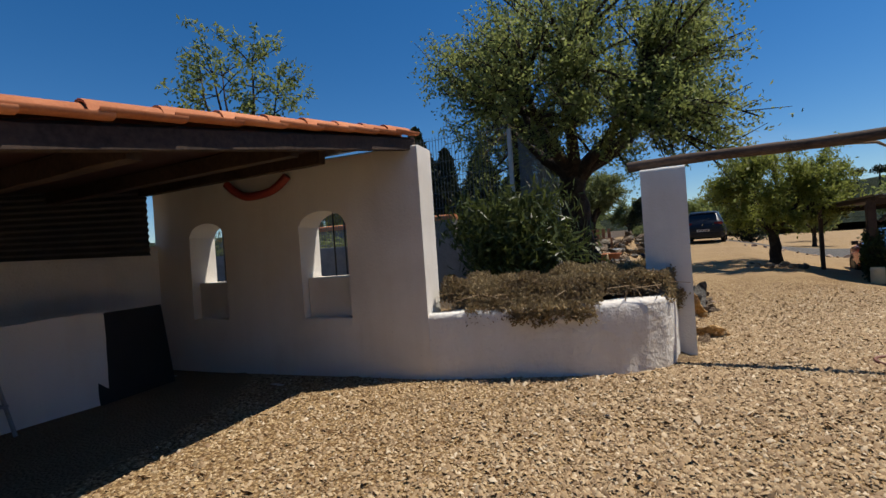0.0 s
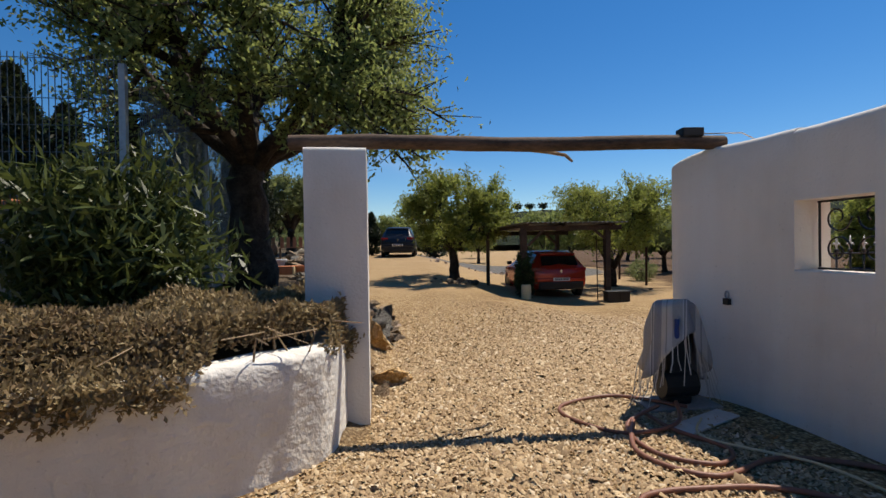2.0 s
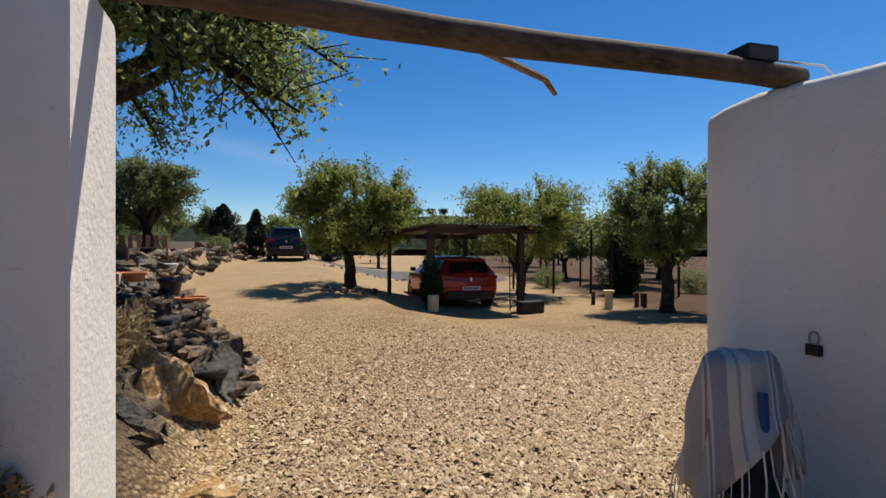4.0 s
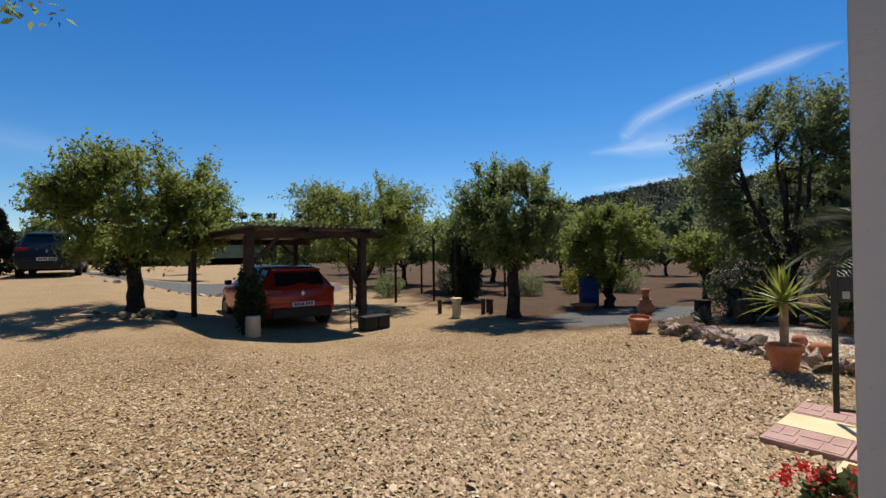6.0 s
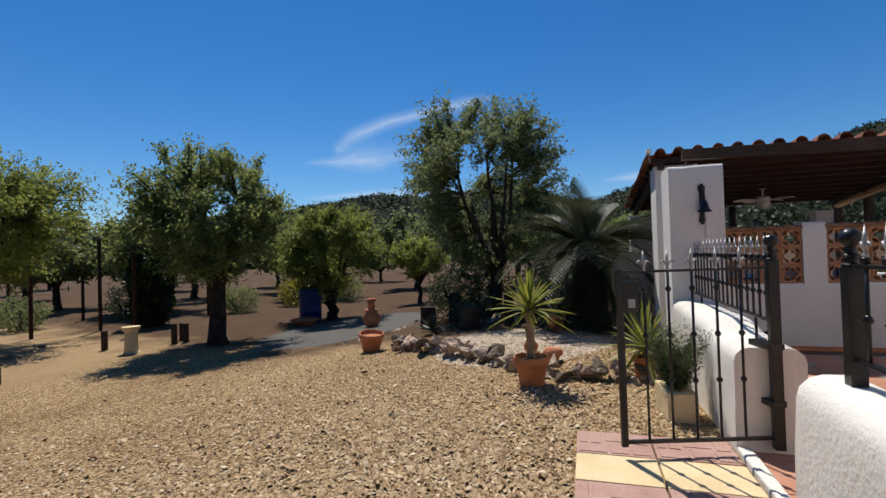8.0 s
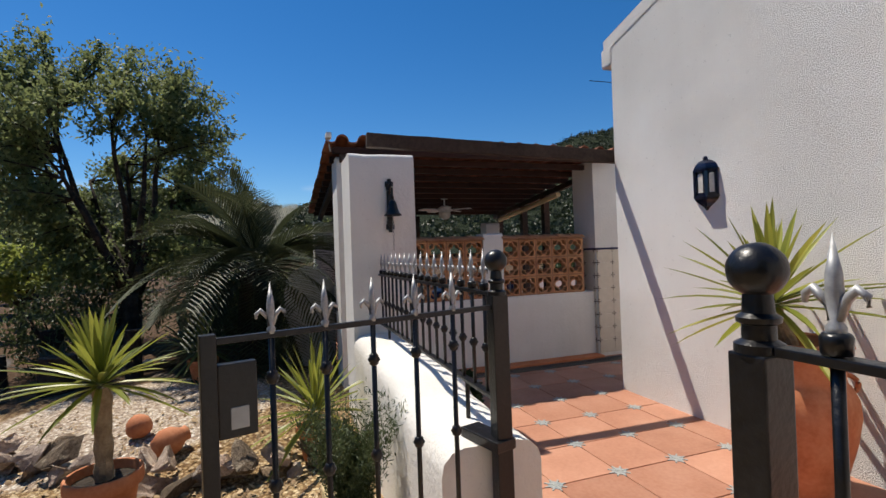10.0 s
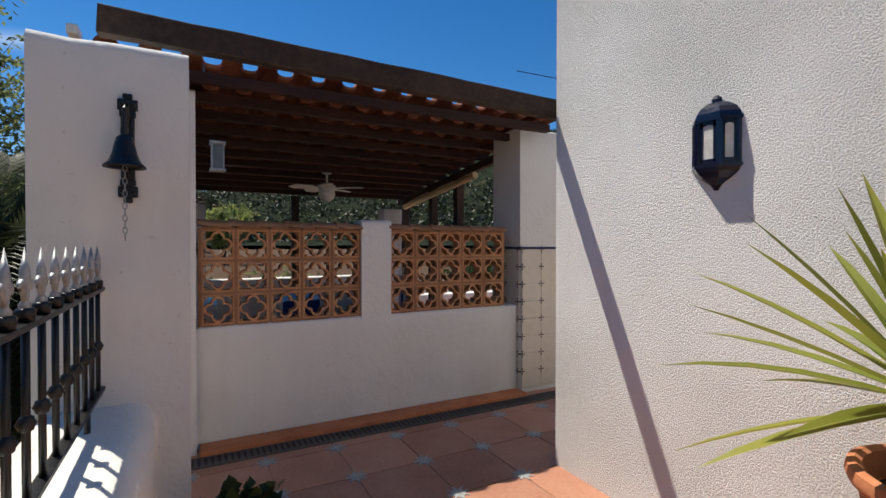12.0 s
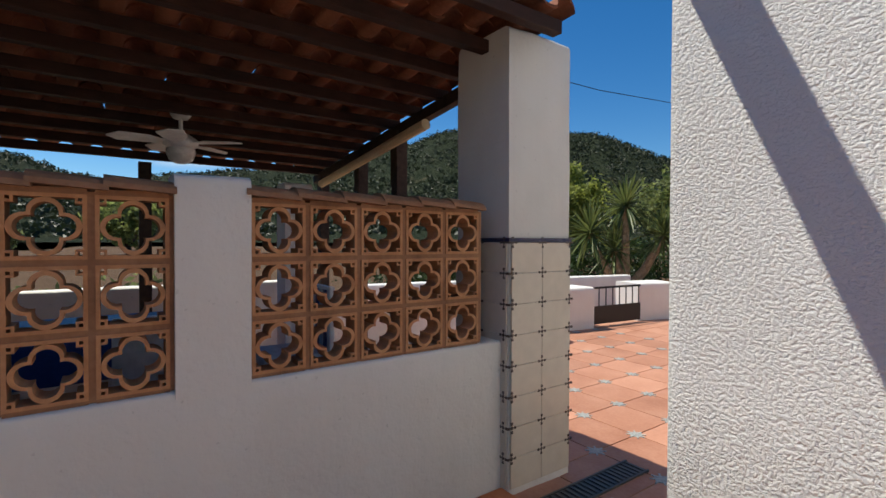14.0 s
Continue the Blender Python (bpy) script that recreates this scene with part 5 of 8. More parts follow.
lockp = part("lock_plate", box(bmesh.new(), 0.76, 0.845, -0.012, 0.012, 0.86, 1.03, 0.004), M_iron, gate, "black lock box")
part("keyhole_plate", box(bmesh.new(), 0.78, 0.82, 0.012, 0.016, 0.88, 0.93, 0.002), M_steel, lockp, "grey keyhole plate")
for z in (0.30, 0.62):
    part("hinge", box(bmesh.new(), -0.03, 0.05, -0.16, 0.035, z, z + 0.035, 0.004), M_iron, gate)

# ---- wall lantern, bell, veranda fittings ----
lantern = thing("wall_lantern", "dark blue enamel half-lantern with frosted panes", "wall lamp", pose(6.68, 3.30, 0) @ Matrix.Diagonal((1, 0.68, 1, 1)))


CORNERS = np.linspace(0, math.pi, 4)


def half_hex(bm, r0, r1, z0, z1):
    a0 = []
    for r, z in ((r0, z0), (r1, z1)):
        a0.append([bm.verts.new((r * math.cos(a), r * math.sin(a) + 0.004, z)) for a in CORNERS])
    for k in range(3):
        bm.faces.new((a0[0][k], a0[0][k + 1], a0[1][k + 1], a0[1][k]))
    for r in a0:
        bm.faces.new(r)
    bm.faces.new((a0[0][0], a0[0][3], a0[1][3], a0[1][0]))


bm = bmesh.new()
for r0, r1, z0, z1 in ((0.104, 0.104, 1.757, 1.772), (0.098, 0.094, 1.772, 1.79), (0.094, 0.078, 1.79, 1.812), (0.078, 0.052, 1.812, 1.830), (0.052, 0.026, 1.830, 1.840), (0.020, 0.020, 1.840, 1.850), (0.024, 0.018, 1.850, 1.858), (0.018, 0.004, 1.858, 1.868)):
    half_hex(bm, r0, r1, z0, z1)
part("hood", bm, M_blue, lantern)
bm = bmesh.new()
for r0, r1, z0, z1 in ((0.104, 0.104, 1.578, 1.592), (0.090, 0.098, 1.562, 1.578), (0.064, 0.090, 1.540, 1.562), (0.034, 0.064, 1.522, 1.540), (0.022, 0.034, 1.512, 1.522), (0.008, 0.022, 1.492, 1.512)):
    half_hex(bm, r0, r1, z0, z1)
part("base_cup", bm, M_blue, lantern)
for a in CORNERS:
    part("corner_bar", box(bmesh.new(), -0.014, 0.014, -0.009, 0.009, 1.59, 1.768, 0.003, pose(0.088 * math.cos(a), 0.088 * math.sin(a) + 0.004, 0, 0, 0, math.degrees(a) + 90)), M_blue, lantern)
for a, b in zip(CORNERS, CORNERS[1:]):
    m_ = (a + b) / 2
    side = pose(0.074 * math.cos(m_), 0.074 * math.sin(m_) + 0.004, 0, 0, 0, math.degrees(m_) + 90)
    part("pane", box(bmesh.new(), -0.036, 0.036, -0.002, 0.002, 1.60, 1.755, 0, side), M_lamp_glass, lantern, "frosted glass pane")
    bm = bmesh.new()
    box(bm, -0.042, 0.042, -0.006, 0.006, 1.592, 1.612, 0.002, side)
    for k in range(8):
        u = (k - 3.5) / 4
        box(bm, 0.010 * (k - 4), 0.010 * (k - 3), -0.006, 0.006, 1.722 + 0.022 * math.sqrt(max(0.0, 1 - min(1.0, 1.9 * u * u))), 1.765, 0, side)
    for x in (-0.032, 0.032):
        box(bm, x - 0.011, x + 0.011, -0.006, 0.006, 1.60, 1.76, 0, side)
    part("pane_frame", bm, M_blue, lantern)

bell = thing("door_bell", "black cast iron hand bell with chain on the pillar", "bell", pose(7.565, 5.335, 0))
bm = bmesh.new()
for z0, z1, w in ((1.425, 1.445, 0.014), (1.445, 1.485, 0.030), (1.485, 1.51, 0.024), (1.51, 1.73, 0.021), (1.73, 1.755, 0.025), (1.755, 1.795, 0.031), (1.795, 1.815, 0.015)):
    box(bm, -0.014, 0.0, -w, w, z0, z1, 0.005)
for z in (1.465, 1.775):
    for y in (-0.016, 0.016):
        lathe(bm, [(0, -0.024), (0.008, -0.02), (0.010, -0.012)], 8, m=Matrix.Translation((0.0, y, z)) @ Matrix.Rotation(radians(90), 4, "Y"))
part("back_plate", bm, M_iron, bell)
part("arm", tube(bmesh.new(), [(-0.01, 0, 1.70), (-0.04, 0, 1.76), (-0.075, 0, 1.775), (-0.098, 0, 1.74), (-0.10, 0, 1.66)], 0.008, 8), M_iron, bell)
bmb = lathe(bmesh.new(), [(0, 1.652), (0.012, 1.65), (0.024, 1.640), (0.031, 1.615), (0.037, 1.585), (0.048, 1.558), (0.062, 1.545), (0.063, 1.538), (0.052, 1.541), (0.03, 1.575), (0.0, 1.62)], 28, centre=(-0.10, 0))
part("bell_cup", bmb, M_iron, bell, smooth=True)
part("hanger", tube(bmesh.new(), [(-0.10, 0, 1.645), (-0.10, 0, 1.675)], 0.012, 8), M_iron, bell)
for k in range(12):
    z = 1.535 - 0.021 * k
    pts = [(-0.10 + (0.006 * math.cos(t) if k % 2 else 0), (0 if k % 2 else 0.006 * math.cos(t)), z + 0.013 * math.sin(t)) for t in np.linspace(0, 2 * math.pi, 9)]
    part("chain_link", tube(bmesh.new(), pts, 0.0018, 5, cap=False), M_steel, bell)

fan = thing("ceiling_fan", "white ceiling fan with a globe light under the roof", "ceiling fan", pose(10.62, 3.85, 0))
part("canopy", lathe(bmesh.new(), [(0, 2.10), (0.06, 2.10), (0.062, 2.06), (0.045, 2.035), (0, 2.03)], 20), M_white, fan, smooth=True)
part("rod", tube(bmesh.new(), [(0, 0, 2.04), (0, 0, 1.93)], 0.012, 8), M_white, fan)
part("motor", lathe(bmesh.new(), [(0, 1.94), (0.05, 1.935), (0.10, 1.90), (0.105, 1.87), (0.08, 1.845), (0, 1.84)], 24), M_white, fan, smooth=True)
part("light_globe", lathe(bmesh.new(), [(0.085, 1.84), (0.088, 1.81), (0.07, 1.765), (0.035, 1.745), (0, 1.74)], 24), M_lamp_glass, fan, smooth=True)
for k in range(5):
    bm = bmesh.new()
    lo = [bm.verts.new(p) for p in ((0.08, -0.03, 1.868), (0.18, -0.068, 1.872), (0.34, -0.072, 1.868), (0.40, 0.0, 1.874), (0.34, 0.072, 1.888), (0.18, 0.068, 1.888), (0.08, 0.03, 1.876))]
    hi = [bm.verts.new(v.co + Vector((0, 0, 0.008))) for v in lo]
    bm.faces.new(lo), bm.faces.new(hi)
    for i in range(7):
        bm.faces.new((lo[i], lo[(i + 1) % 7], hi[(i + 1) % 7], hi[i]))
    bl = part("fan_blade", bm, M_white, fan)
    bl.rotation_euler = (0, 0, radians(72 * k + 20))
veranda_lamp = thing("veranda_lamp", "small glass wall lantern on the white pier", "wall lamp", pose(8.66, 5.0, 1.80) @ Matrix.Diagonal((0.8, 0.8, 0.8, 1)))
part("lamp_body", box(bmesh.new(), -0.085, -0.005, -0.036, 0.036, -0.10, 0.08, 0.004), plain("clear_grey_glass", (0.11, 0.11, 0.105), 0.15), veranda_lamp)
for a in (-0.088, -0.002):
    for b in (-0.039, 0.039):
        part("lamp_bar", tube(bmesh.new(), [(a, b, -0.10), (a, b, 0.085)], 0.006, 6), M_steel, veranda_lamp)
part("wall_plate", box(bmesh.new(), 0.0, 0.042, -0.03, 0.03, 0.0, 0.11, 0.006), M_steel, veranda_lamp)
part("lamp_cap", box(bmesh.new(), -0.11, 0.01, -0.055, 0.055, 0.08, 0.10, 0.006), M_steel, veranda_lamp)
part("lamp_foot", box(bmesh.new(), -0.11, 0.01, -0.055, 0.055, -0.115, -0.10, 0.004), M_steel, veranda_lamp)
sock = thing("junction_box", "small grey electrical box with a cable on the pier", "electrical box", pose(8.695, 5.235, 1.335))
part("box_body", box(bmesh.new(), -0.04, 0.0, -0.043, 0.043, -0.04, 0.04, 0.006), M_concrete, sock)
part("cable", tube(bmesh.new(), [(-0.012, 0.0, 0.03), (-0.012, 0.01, 0.3), (-0.012, -0.005, 0.6), (-0.012, 0.01, 0.88)], 0.006, 6), M_plaster, sock, "white painted cable")
cctv = thing("roof_camera", "small white security camera at the roof corner", "security camera", pose(8.58, 5.66, 2.33))
part("camera_body", box(bmesh.new(), -0.09, 0.03, -0.025, 0.025, 0, 0.05, 0.01), M_white, cctv)
part("bracket", tube(bmesh.new(), [(0, 0, 0.0), (0.03, -0.02, -0.10)], 0.008, 6), M_steel, cctv)

# veranda far side
wall_far = thing("wall_veranda_far", "white rendered parapet and posts of the far veranda side", "wall", kind="structure")
shade_soft(wall("parapet", [(11.72, 5.6), (11.72, 2.4)], 0.2, 0.0, 0.85, M_plaster, wall_far, corner=0.02, step=0.2))
shade_soft(wall("post_white", [(11.55, 5.62), (11.55, 5.0)], 0.4, 0.0, 1.80, M_plaster, wall_far, corner=0.04))
shade_soft(wall("post_white", [(10.80, 3.12), (10.80, 2.90)], 0.22, 0.0, 1.70, M_plaster, wall_far, corner=0.04))
blind = thing("roller_blind", "pale rolled-up blind under the veranda verge", "blind", pose(0, 0, 0))
part("roll", tube(bmesh.new(), [(9.6, 2.60, 1.98), (11.4, 2.60, 1.78)], 0.035, 10), M_cream, blind)
table = thing("patio_table", "patio table with a dark blue cloth on the veranda", "table", pose(10.3, 4.35, 0.014))
part("tabletop", box(bmesh.new(), -0.4, 0.4, -0.7, 0.7, 0.71, 0.75, 0.01), M_white, table)
part("tablecloth", box(bmesh.new(), -0.42, 0.42, -0.5, 0.5, 0.55, 0.757, 0.01), M_blue_plastic, table, "dark blue cloth")
for x in (-0.35, 0.35):
    for y in (-0.62, 0.62):
        part("leg", tube(bmesh.new(), [(x, y, 0), (x, y, 0.72)], 0.02, 8), M_white, table)


def patio_chair(x, y, yaw):
    root = thing("patio_chair", "white patio chair with blue striped cushions", "chair", pose(x, y, 0.014, 0, 0, yaw), "veranda chairs")
    for a in (-0.2, 0.2):
        for b in (-0.2, 0.2):
            part("leg", tube(bmesh.new(), [(a, b, 0), (a, b, 0.42)], 0.014, 7), M_white, root)
    part("seat", box(bmesh.new(), -0.23, 0.23, -0.23, 0.23, 0.40, 0.43, 0.008), M_white, root)
    part("cushion", box(bmesh.new(), -0.22, 0.22, -0.22, 0.22, 0.43, 0.49, 0.02), M_stripe, root, "pale blue striped cushion")
    bk = part("backrest", box(bmesh.new(), -0.23, 0.23, 0.20, 0.24, 0.43, 0.92, 0.01), M_white, root)
    for k in range(6):
        part("stripe", box(bmesh.new(), -0.20 + 0.07 * k, -0.165 + 0.07 * k, 0.185, 0.20, 0.5, 0.9, 0.002), M_blue_plastic if k % 2 else M_stripe, bk)
    return root


patio_chair(9.55, 4.75, 90)
patio_chair(9.55, 4.0, 90)
patio_chair(10.3, 3.25, 180)
bush("hedge_plant", "leafy green hedge beyond the veranda parapet", 12.9, 4.2, 0.0, 0.6, 2.0, 0.40, 5000, 0.10, 0.045, M_olive, 51, category="hedge")

# far terrace wall, gate and palm-like yucca
wall_terrace = thing("wall_terrace", "low white rendered terrace wall with square piers", "wall", kind="structure")
shade_soft(wall("terrace_wall", [(11.95, 2.3), (11.55, -0.75)], 0.22, 0, 0.52, M_plaster, wall_terrace, corner=0.03, step=0.2))
shade_soft(wall("pier", [(11.42, -0.55), (11.28, -1.35)], 0.5, 0, 0.60, M_plaster, wall_terrace, corner=0.04))
shade_soft(wall("pier", [(11.30, -2.45), (11.10, -3.2)], 0.5, 0, 0.60, M_plaster, wall_terrace, corner=0.04))
shade_soft(wall("terrace_wall", [(13.2, 1.5), (12.3, -3.8)], 0.22, 0, 0.62, M_plaster, wall_terrace, corner=0.03, step=0.2))
tgate = thing("terrace_gate", "low black metal gate between white piers", "gate", pose(11.36, -1.37, 0.014, 0, 0, -96))
part("kick_panel", box(bmesh.new(), 0, 1.06, -0.012, 0.012, 0.04, 0.30, 0.004), M_iron, tgate)
part("top_rail", box(bmesh.new(), 0, 1.06, -0.012, 0.012, 0.55, 0.58, 0.004), M_iron, tgate)
for k in range(8):
    part("bar", tube(bmesh.new(), [(0.03 + k * 0.143, 0, 0.29), (0.03 + k * 0.143, 0, 0.56)], 0.009, 6), M_iron, tgate)
tpot = thing("terrace_pot", "terracotta pot on the sunny terrace", "pot", pose(11.1, -0.16, 0.014))
pot(tpot, 0.19, 0.30)
soil(tpot, 0.16, 0.25)
yt = thing("yucca_tree", "tall branching yucca tree with spiky heads", "tree", pose(12.75, -4.30, 0))
for k, (x, y, z, n) in enumerate(((0.0, 0.0, 1.95, 95), (0.45, 0.55, 1.40, 80), (-0.55, -0.45, 1.35, 80), (0.15, 0.15, 1.05, 60))):
    part("stem", tube(bmesh.new(), [(0.1 * k, 0, 0), (x * 0.5, y * 0.5, z * 0.5), (x, y, z)], [0.11, 0.09, 0.07], 8), M_stem, yt)
    r = rosette("leaf_head", 0, n, 0.85, 0.06, 0.55, 90 + k, M_yucca_green, yt, -55, 85)
    r.location = (x, y, z)
bush("terrace_shrub", "dark green shrub behind the terrace wall", 15.5, -3.0, 0, 1.6, 2.6, 0.55, 9000, 0.12, 0.06, M_carob, 52)
bush("terrace_shrub", "dark green shrub behind the terrace wall", 14.6, -6.4, 0, 1.6, 1.8, 0.7, 7000, 0.12, 0.06, M_carob, 53)
wire = thing("power_line", "thin black overhead cable against the sky", "cable", pose(0, 0, 0))
part("cable", tube(bmesh.new(), [(23.0, -8.0, 9.2), (22.0, -16.0, 8.9), (21.0, -30.0, 9.6)], 0.02, 5), M_black_plastic, wire)

# ---- cars and carport ----


def car(label, m, paint, plate=True, stretch=(1, 1, 1), group=""):
    """A small hatchback; its tail is at the origin and it points along +y."""
    root = thing("hatchback_car", label, "car", m, group)
    # place along the car, lower edge, belt, roof, half width at the belt, half width of the roof
    st = [(0.00, 0.42, 0.80, 0.82, 0.66, 0.56), (0.06, 0.30, 0.90, 0.93, 0.80, 0.60), (0.16, 0.26, 0.95, 1.06, 0.845, 0.60), (0.34, 0.24, 0.97, 1.30, 0.862, 0.58), (0.50, 0.22, 0.96, 1.40, 0.866, 0.58), (0.95, 0.20, 0.94, 1.445, 0.866, 0.59), (1.7, 0.20, 0.93, 1.45, 0.866, 0.60), (2.25, 0.20, 0.92, 1.41, 0.866, 0.59), (2.75, 0.20, 0.92, 1.18, 0.866, 0.60), (3.05, 0.20, 0.91, 0.98, 0.866, 0.62), (3.6, 0.22, 0.84, 0.87, 0.84, 0.60), (3.95, 0.26, 0.72, 0.74, 0.74, 0.52), (4.06, 0.34, 0.58, 0.60, 0.60, 0.45)]
    rows = []
    bm = bmesh.new()
    for y, zl, zb, zr, hb, hr in st:
        half = [(0.0, zl), (hb * 0.88, zl), (hb * 0.98, zl + 0.12), (hb, zl + 0.30 * (zb - zl) + 0.06), (hb * 0.985, zb - 0.10), (hb * 0.93, zb), (hr * 1.02, max(zb + 0.004, zr - 0.05)), (hr * 0.90, max(zb + 0.008, zr - 0.012)), (0.0, max(zb + 0.012, zr))]
        ring = [bm.verts.new((x, y, z)) for x, z in half] + [bm.verts.new((-x, y, z)) for x, z in half[-2:0:-1]]
        rows.append((y, half))
        if len(rows) > 1:
            for k in range(len(ring)):
                bm.faces.new((last[k], last[(k + 1) % len(ring)], ring[(k + 1) % len(ring)], ring[k]))
        else:
            bm.faces.new(ring)
        last = ring
    bm.faces.new(last)
    shade_soft(part("body", bm, paint, root), 38)

    def panel_on(name, cols, i0, i1, mat, push=0.006, side=1, lo=0.06, hi=0.94, parent=root, label=""):
        bm = bmesh.new()
        vs = []
        for i in range(i0, i1 + 1):
            y, h = rows[i]
            a, b = Vector((h[cols[0]][0] * side, y, h[cols[0]][1])), Vector((h[cols[1]][0] * side, y, h[cols[1]][1]))
            vs.append((a.lerp(b, lo), a.lerp(b, hi)))
        vv = [[bm.verts.new(p + Vector((side * push, 0, push * 0.5))) for p in r] for r in vs]
        for r0, r1 in zip(vv, vv[1:]):
            bm.faces.new((r0[0], r0[1], r1[1], r1[0]))
        return part(name, bm, mat, parent, label)
    for s in (1, -1):
        panel_on("side_window", (5, 6), 4, 8, M_glass_dark, 0.008, s)
    # rear window between the belt and the roof
    bm = bmesh.new()
    q = [bm.verts.new(p) for p in ((-0.58, 0.135, 1.00), (0.58, 0.135, 1.00), (0.55, 0.325, 1.285), (-0.55, 0.325, 1.285))]
    for v_ in q:
        v_.co.y -= 0.016
    bm.faces.new(q)
    rwin = part("rear_window", bm, M_glass_dark, root, "dark rear window")
    part("wiper", tube(bmesh.new(), [(0.0, 0.10, 1.01), (0.28, 0.14, 1.09)], 0.008, 5), M_black_plastic, rwin)
    part("spoiler", box(bmesh.new(), -0.55, 0.55, 0.28, 0.50, 1.33, 1.37, 0.012), paint, root)
    part("rear_bumper", box(bmesh.new(), -0.70, 0.70, -0.03, 0.10, 0.27, 0.50, 0.03), M_car_dark, root, "black lower rear bumper")
    part("bumper_skin", box(bmesh.new(), -0.76, 0.76, -0.02, 0.12, 0.50, 0.62, 0.03), paint, root)
    for s in (1, -1):
        part("tail_lamp", box(bmesh.new(), min(s * 0.47, s * 0.80), max(s * 0.47, s * 0.80), 0.02, 0.15, 0.82, 0.93, 0.02), M_lens, root, "dark red tail lamp")
        part("wing_mirror", box(bmesh.new(), min(s * 0.86, s * 1.02), max(s * 0.86, s * 1.02), 2.55, 2.66, 0.95, 1.07, 0.02), M_car_dark, root)
    bm = bmesh.new()
    vv = [bm.verts.new(p) for p in ((0, -0.012, 0.75), (0.045, -0.012, 0.82), (0, -0.012, 0.89), (-0.045, -0.012, 0.82))]
    ww = [bm.verts.new(v_.co + Vector((0, 0.06, 0))) for v_ in vv]
    bm.faces.new(vv)
    for k in range(4):
        bm.faces.new((vv[k], vv[(k + 1) % 4], ww[(k + 1) % 4], ww[k]))
    part("badge", bm, M_chrome, root, "plain chrome badge")
    if plate:
        np_ = part("number_plate", box(bmesh.new(), -0.26, 0.26, -0.045, -0.03, 0.53, 0.63, 0.003), M_white, root, "white number plate with dark bars")
        for k in range(7):
            x = -0.19 + 0.06 * k + (0.02 if k > 3 else 0)
            part("dark_bar", box(bmesh.new(), x - 0.02, x + 0.02, -0.049, -0.045, 0.55, 0.61), M_black_plastic, np_)
    for s in (1, -1):
        for y in (0.72, 3.28):
            w = thing("wheel", "", "")
            w.parent, w.location = root, (s * 0.77, y, 0.30)
            bm = lathe(bmesh.new(), [(0.20, -0.09), (0.28, -0.09), (0.30, -0.06), (0.30, 0.06), (0.28, 0.09), (0.20, 0.09)], 28, m=Matrix.Rotation(radians(90), 4, "Y"))
            part("tyre", bm, M_tyre, w, smooth=False)
            bm = lathe(bmesh.new(), [(0.0, 0.05), (0.06, 0.07), (0.08, 0.05), (0.17, 0.055), (0.205, 0.085), (0.205, -0.08), (0.0, -0.08)], 20, m=Matrix.Rotation(radians(90 * s), 4, "Y"))
            part("rim", bm, M_steel, w, "silver wheel rim")
            part("wheel_arch", lathe(bmesh.new(), [(0.0, -0.02), (0.34, -0.02), (0.34, 0.02), (0.0, 0.02)], 24, m=Matrix.Translation((s * 0.085 - s * 0.02, 0, 0.01)) @ Matrix.Rotation(radians(90), 4, "Y")), M_car_dark, w)
    return root


CZ = -0.45
car("red-orange hatchback parked tail-out under the carport", pose(5.68, 15.80, CZ, 0, 0, -1), M_car)
car("dark high-built car parked on the dirt track", pose(1.15, 27.2, ground_z(1.15, 27.2), 0, 0, -6) @ Matrix.Diagonal((1.08, 1.08, 1.15, 1)), M_old_van)
bush("post_climber", "dark leafy climber round the carport post", 4.24, 14.96, ground_z(4.24, 14.96), 0.26, 0.24, 0.72, 3600, 0.07, 0.05, M_carob, 54, category="climber", hollow=0.5)

carport = thing("carport", "open timber carport with a corrugated roof", "carport")
for x, y, w in ((6.83, 14.98, 0.15), (3.82, 17.4, 0.10), (6.6, 18.3, 0.12)):
    beam("post", (x, y, ground_z(x, y) - 0.03), (x + 0.001, y, 1.62), w, w, M_beam, carport, "dark timber post")
beam("post", (4.30, 14.92, ground_z(4.3, 14.9) - 0.03), (4.301, 14.92, 1.62), 0.17, 0.17, M_beam, carport, "thick dark timber post")
beam("front_beam", (4.15, 14.92, 1.60), (7.15, 14.92, 1.60), 0.10, 0.14, M_beam, carport)
beam("rear_beam", (3.7, 18.0, 1.52), (6.9, 18.2, 1.52), 0.10, 0.14, M_beam, carport)
for x0, x1 in ((4.30, 3.82), (5.4, 5.2), (6.83, 6.6)):
    beam("rafter", (x0, 14.7, 1.70), (x1, 18.5, 1.62), 0.07, 0.09, M_beam, carport)
for a, b in (((6.83, 14.98, 1.2), (6.3, 14.95, 1.6)), ((4.4, 14.95, 1.15), (4.85, 14.95, 1.6)), ((6.6, 18.3, 1.1), (6.1, 18.25, 1.5))):
    beam("brace", a, b, 0.07, 0.07, M_beam, carport)
v, f = [], []
nw = 150
for i in range(nw + 1):
    u = i / nw
    z = 0.014 * math.cos(u * 2 * math.pi * 21)
    v += [(4.18 + u * 3.06, 14.62, 1.815 + z), (3.75 + u * 3.05, 18.75, 1.70 + z)]
f = [(2 * i, 2 * i + 1, 2 * i + 3, 2 * i + 2) for i in range(nw)]
rs = raw("roof_sheet", v, f, M_corrugated, carport)
rs["label"] = "weathered corrugated roof sheet"
md = rs.modifiers.new("thickness", "SOLIDIFY")
md.thickness = 0.006
ladder = thing("trellis_ladder", "narrow dark ladder against the carport post", "ladder", pose(6.62, 15.1, CZ))
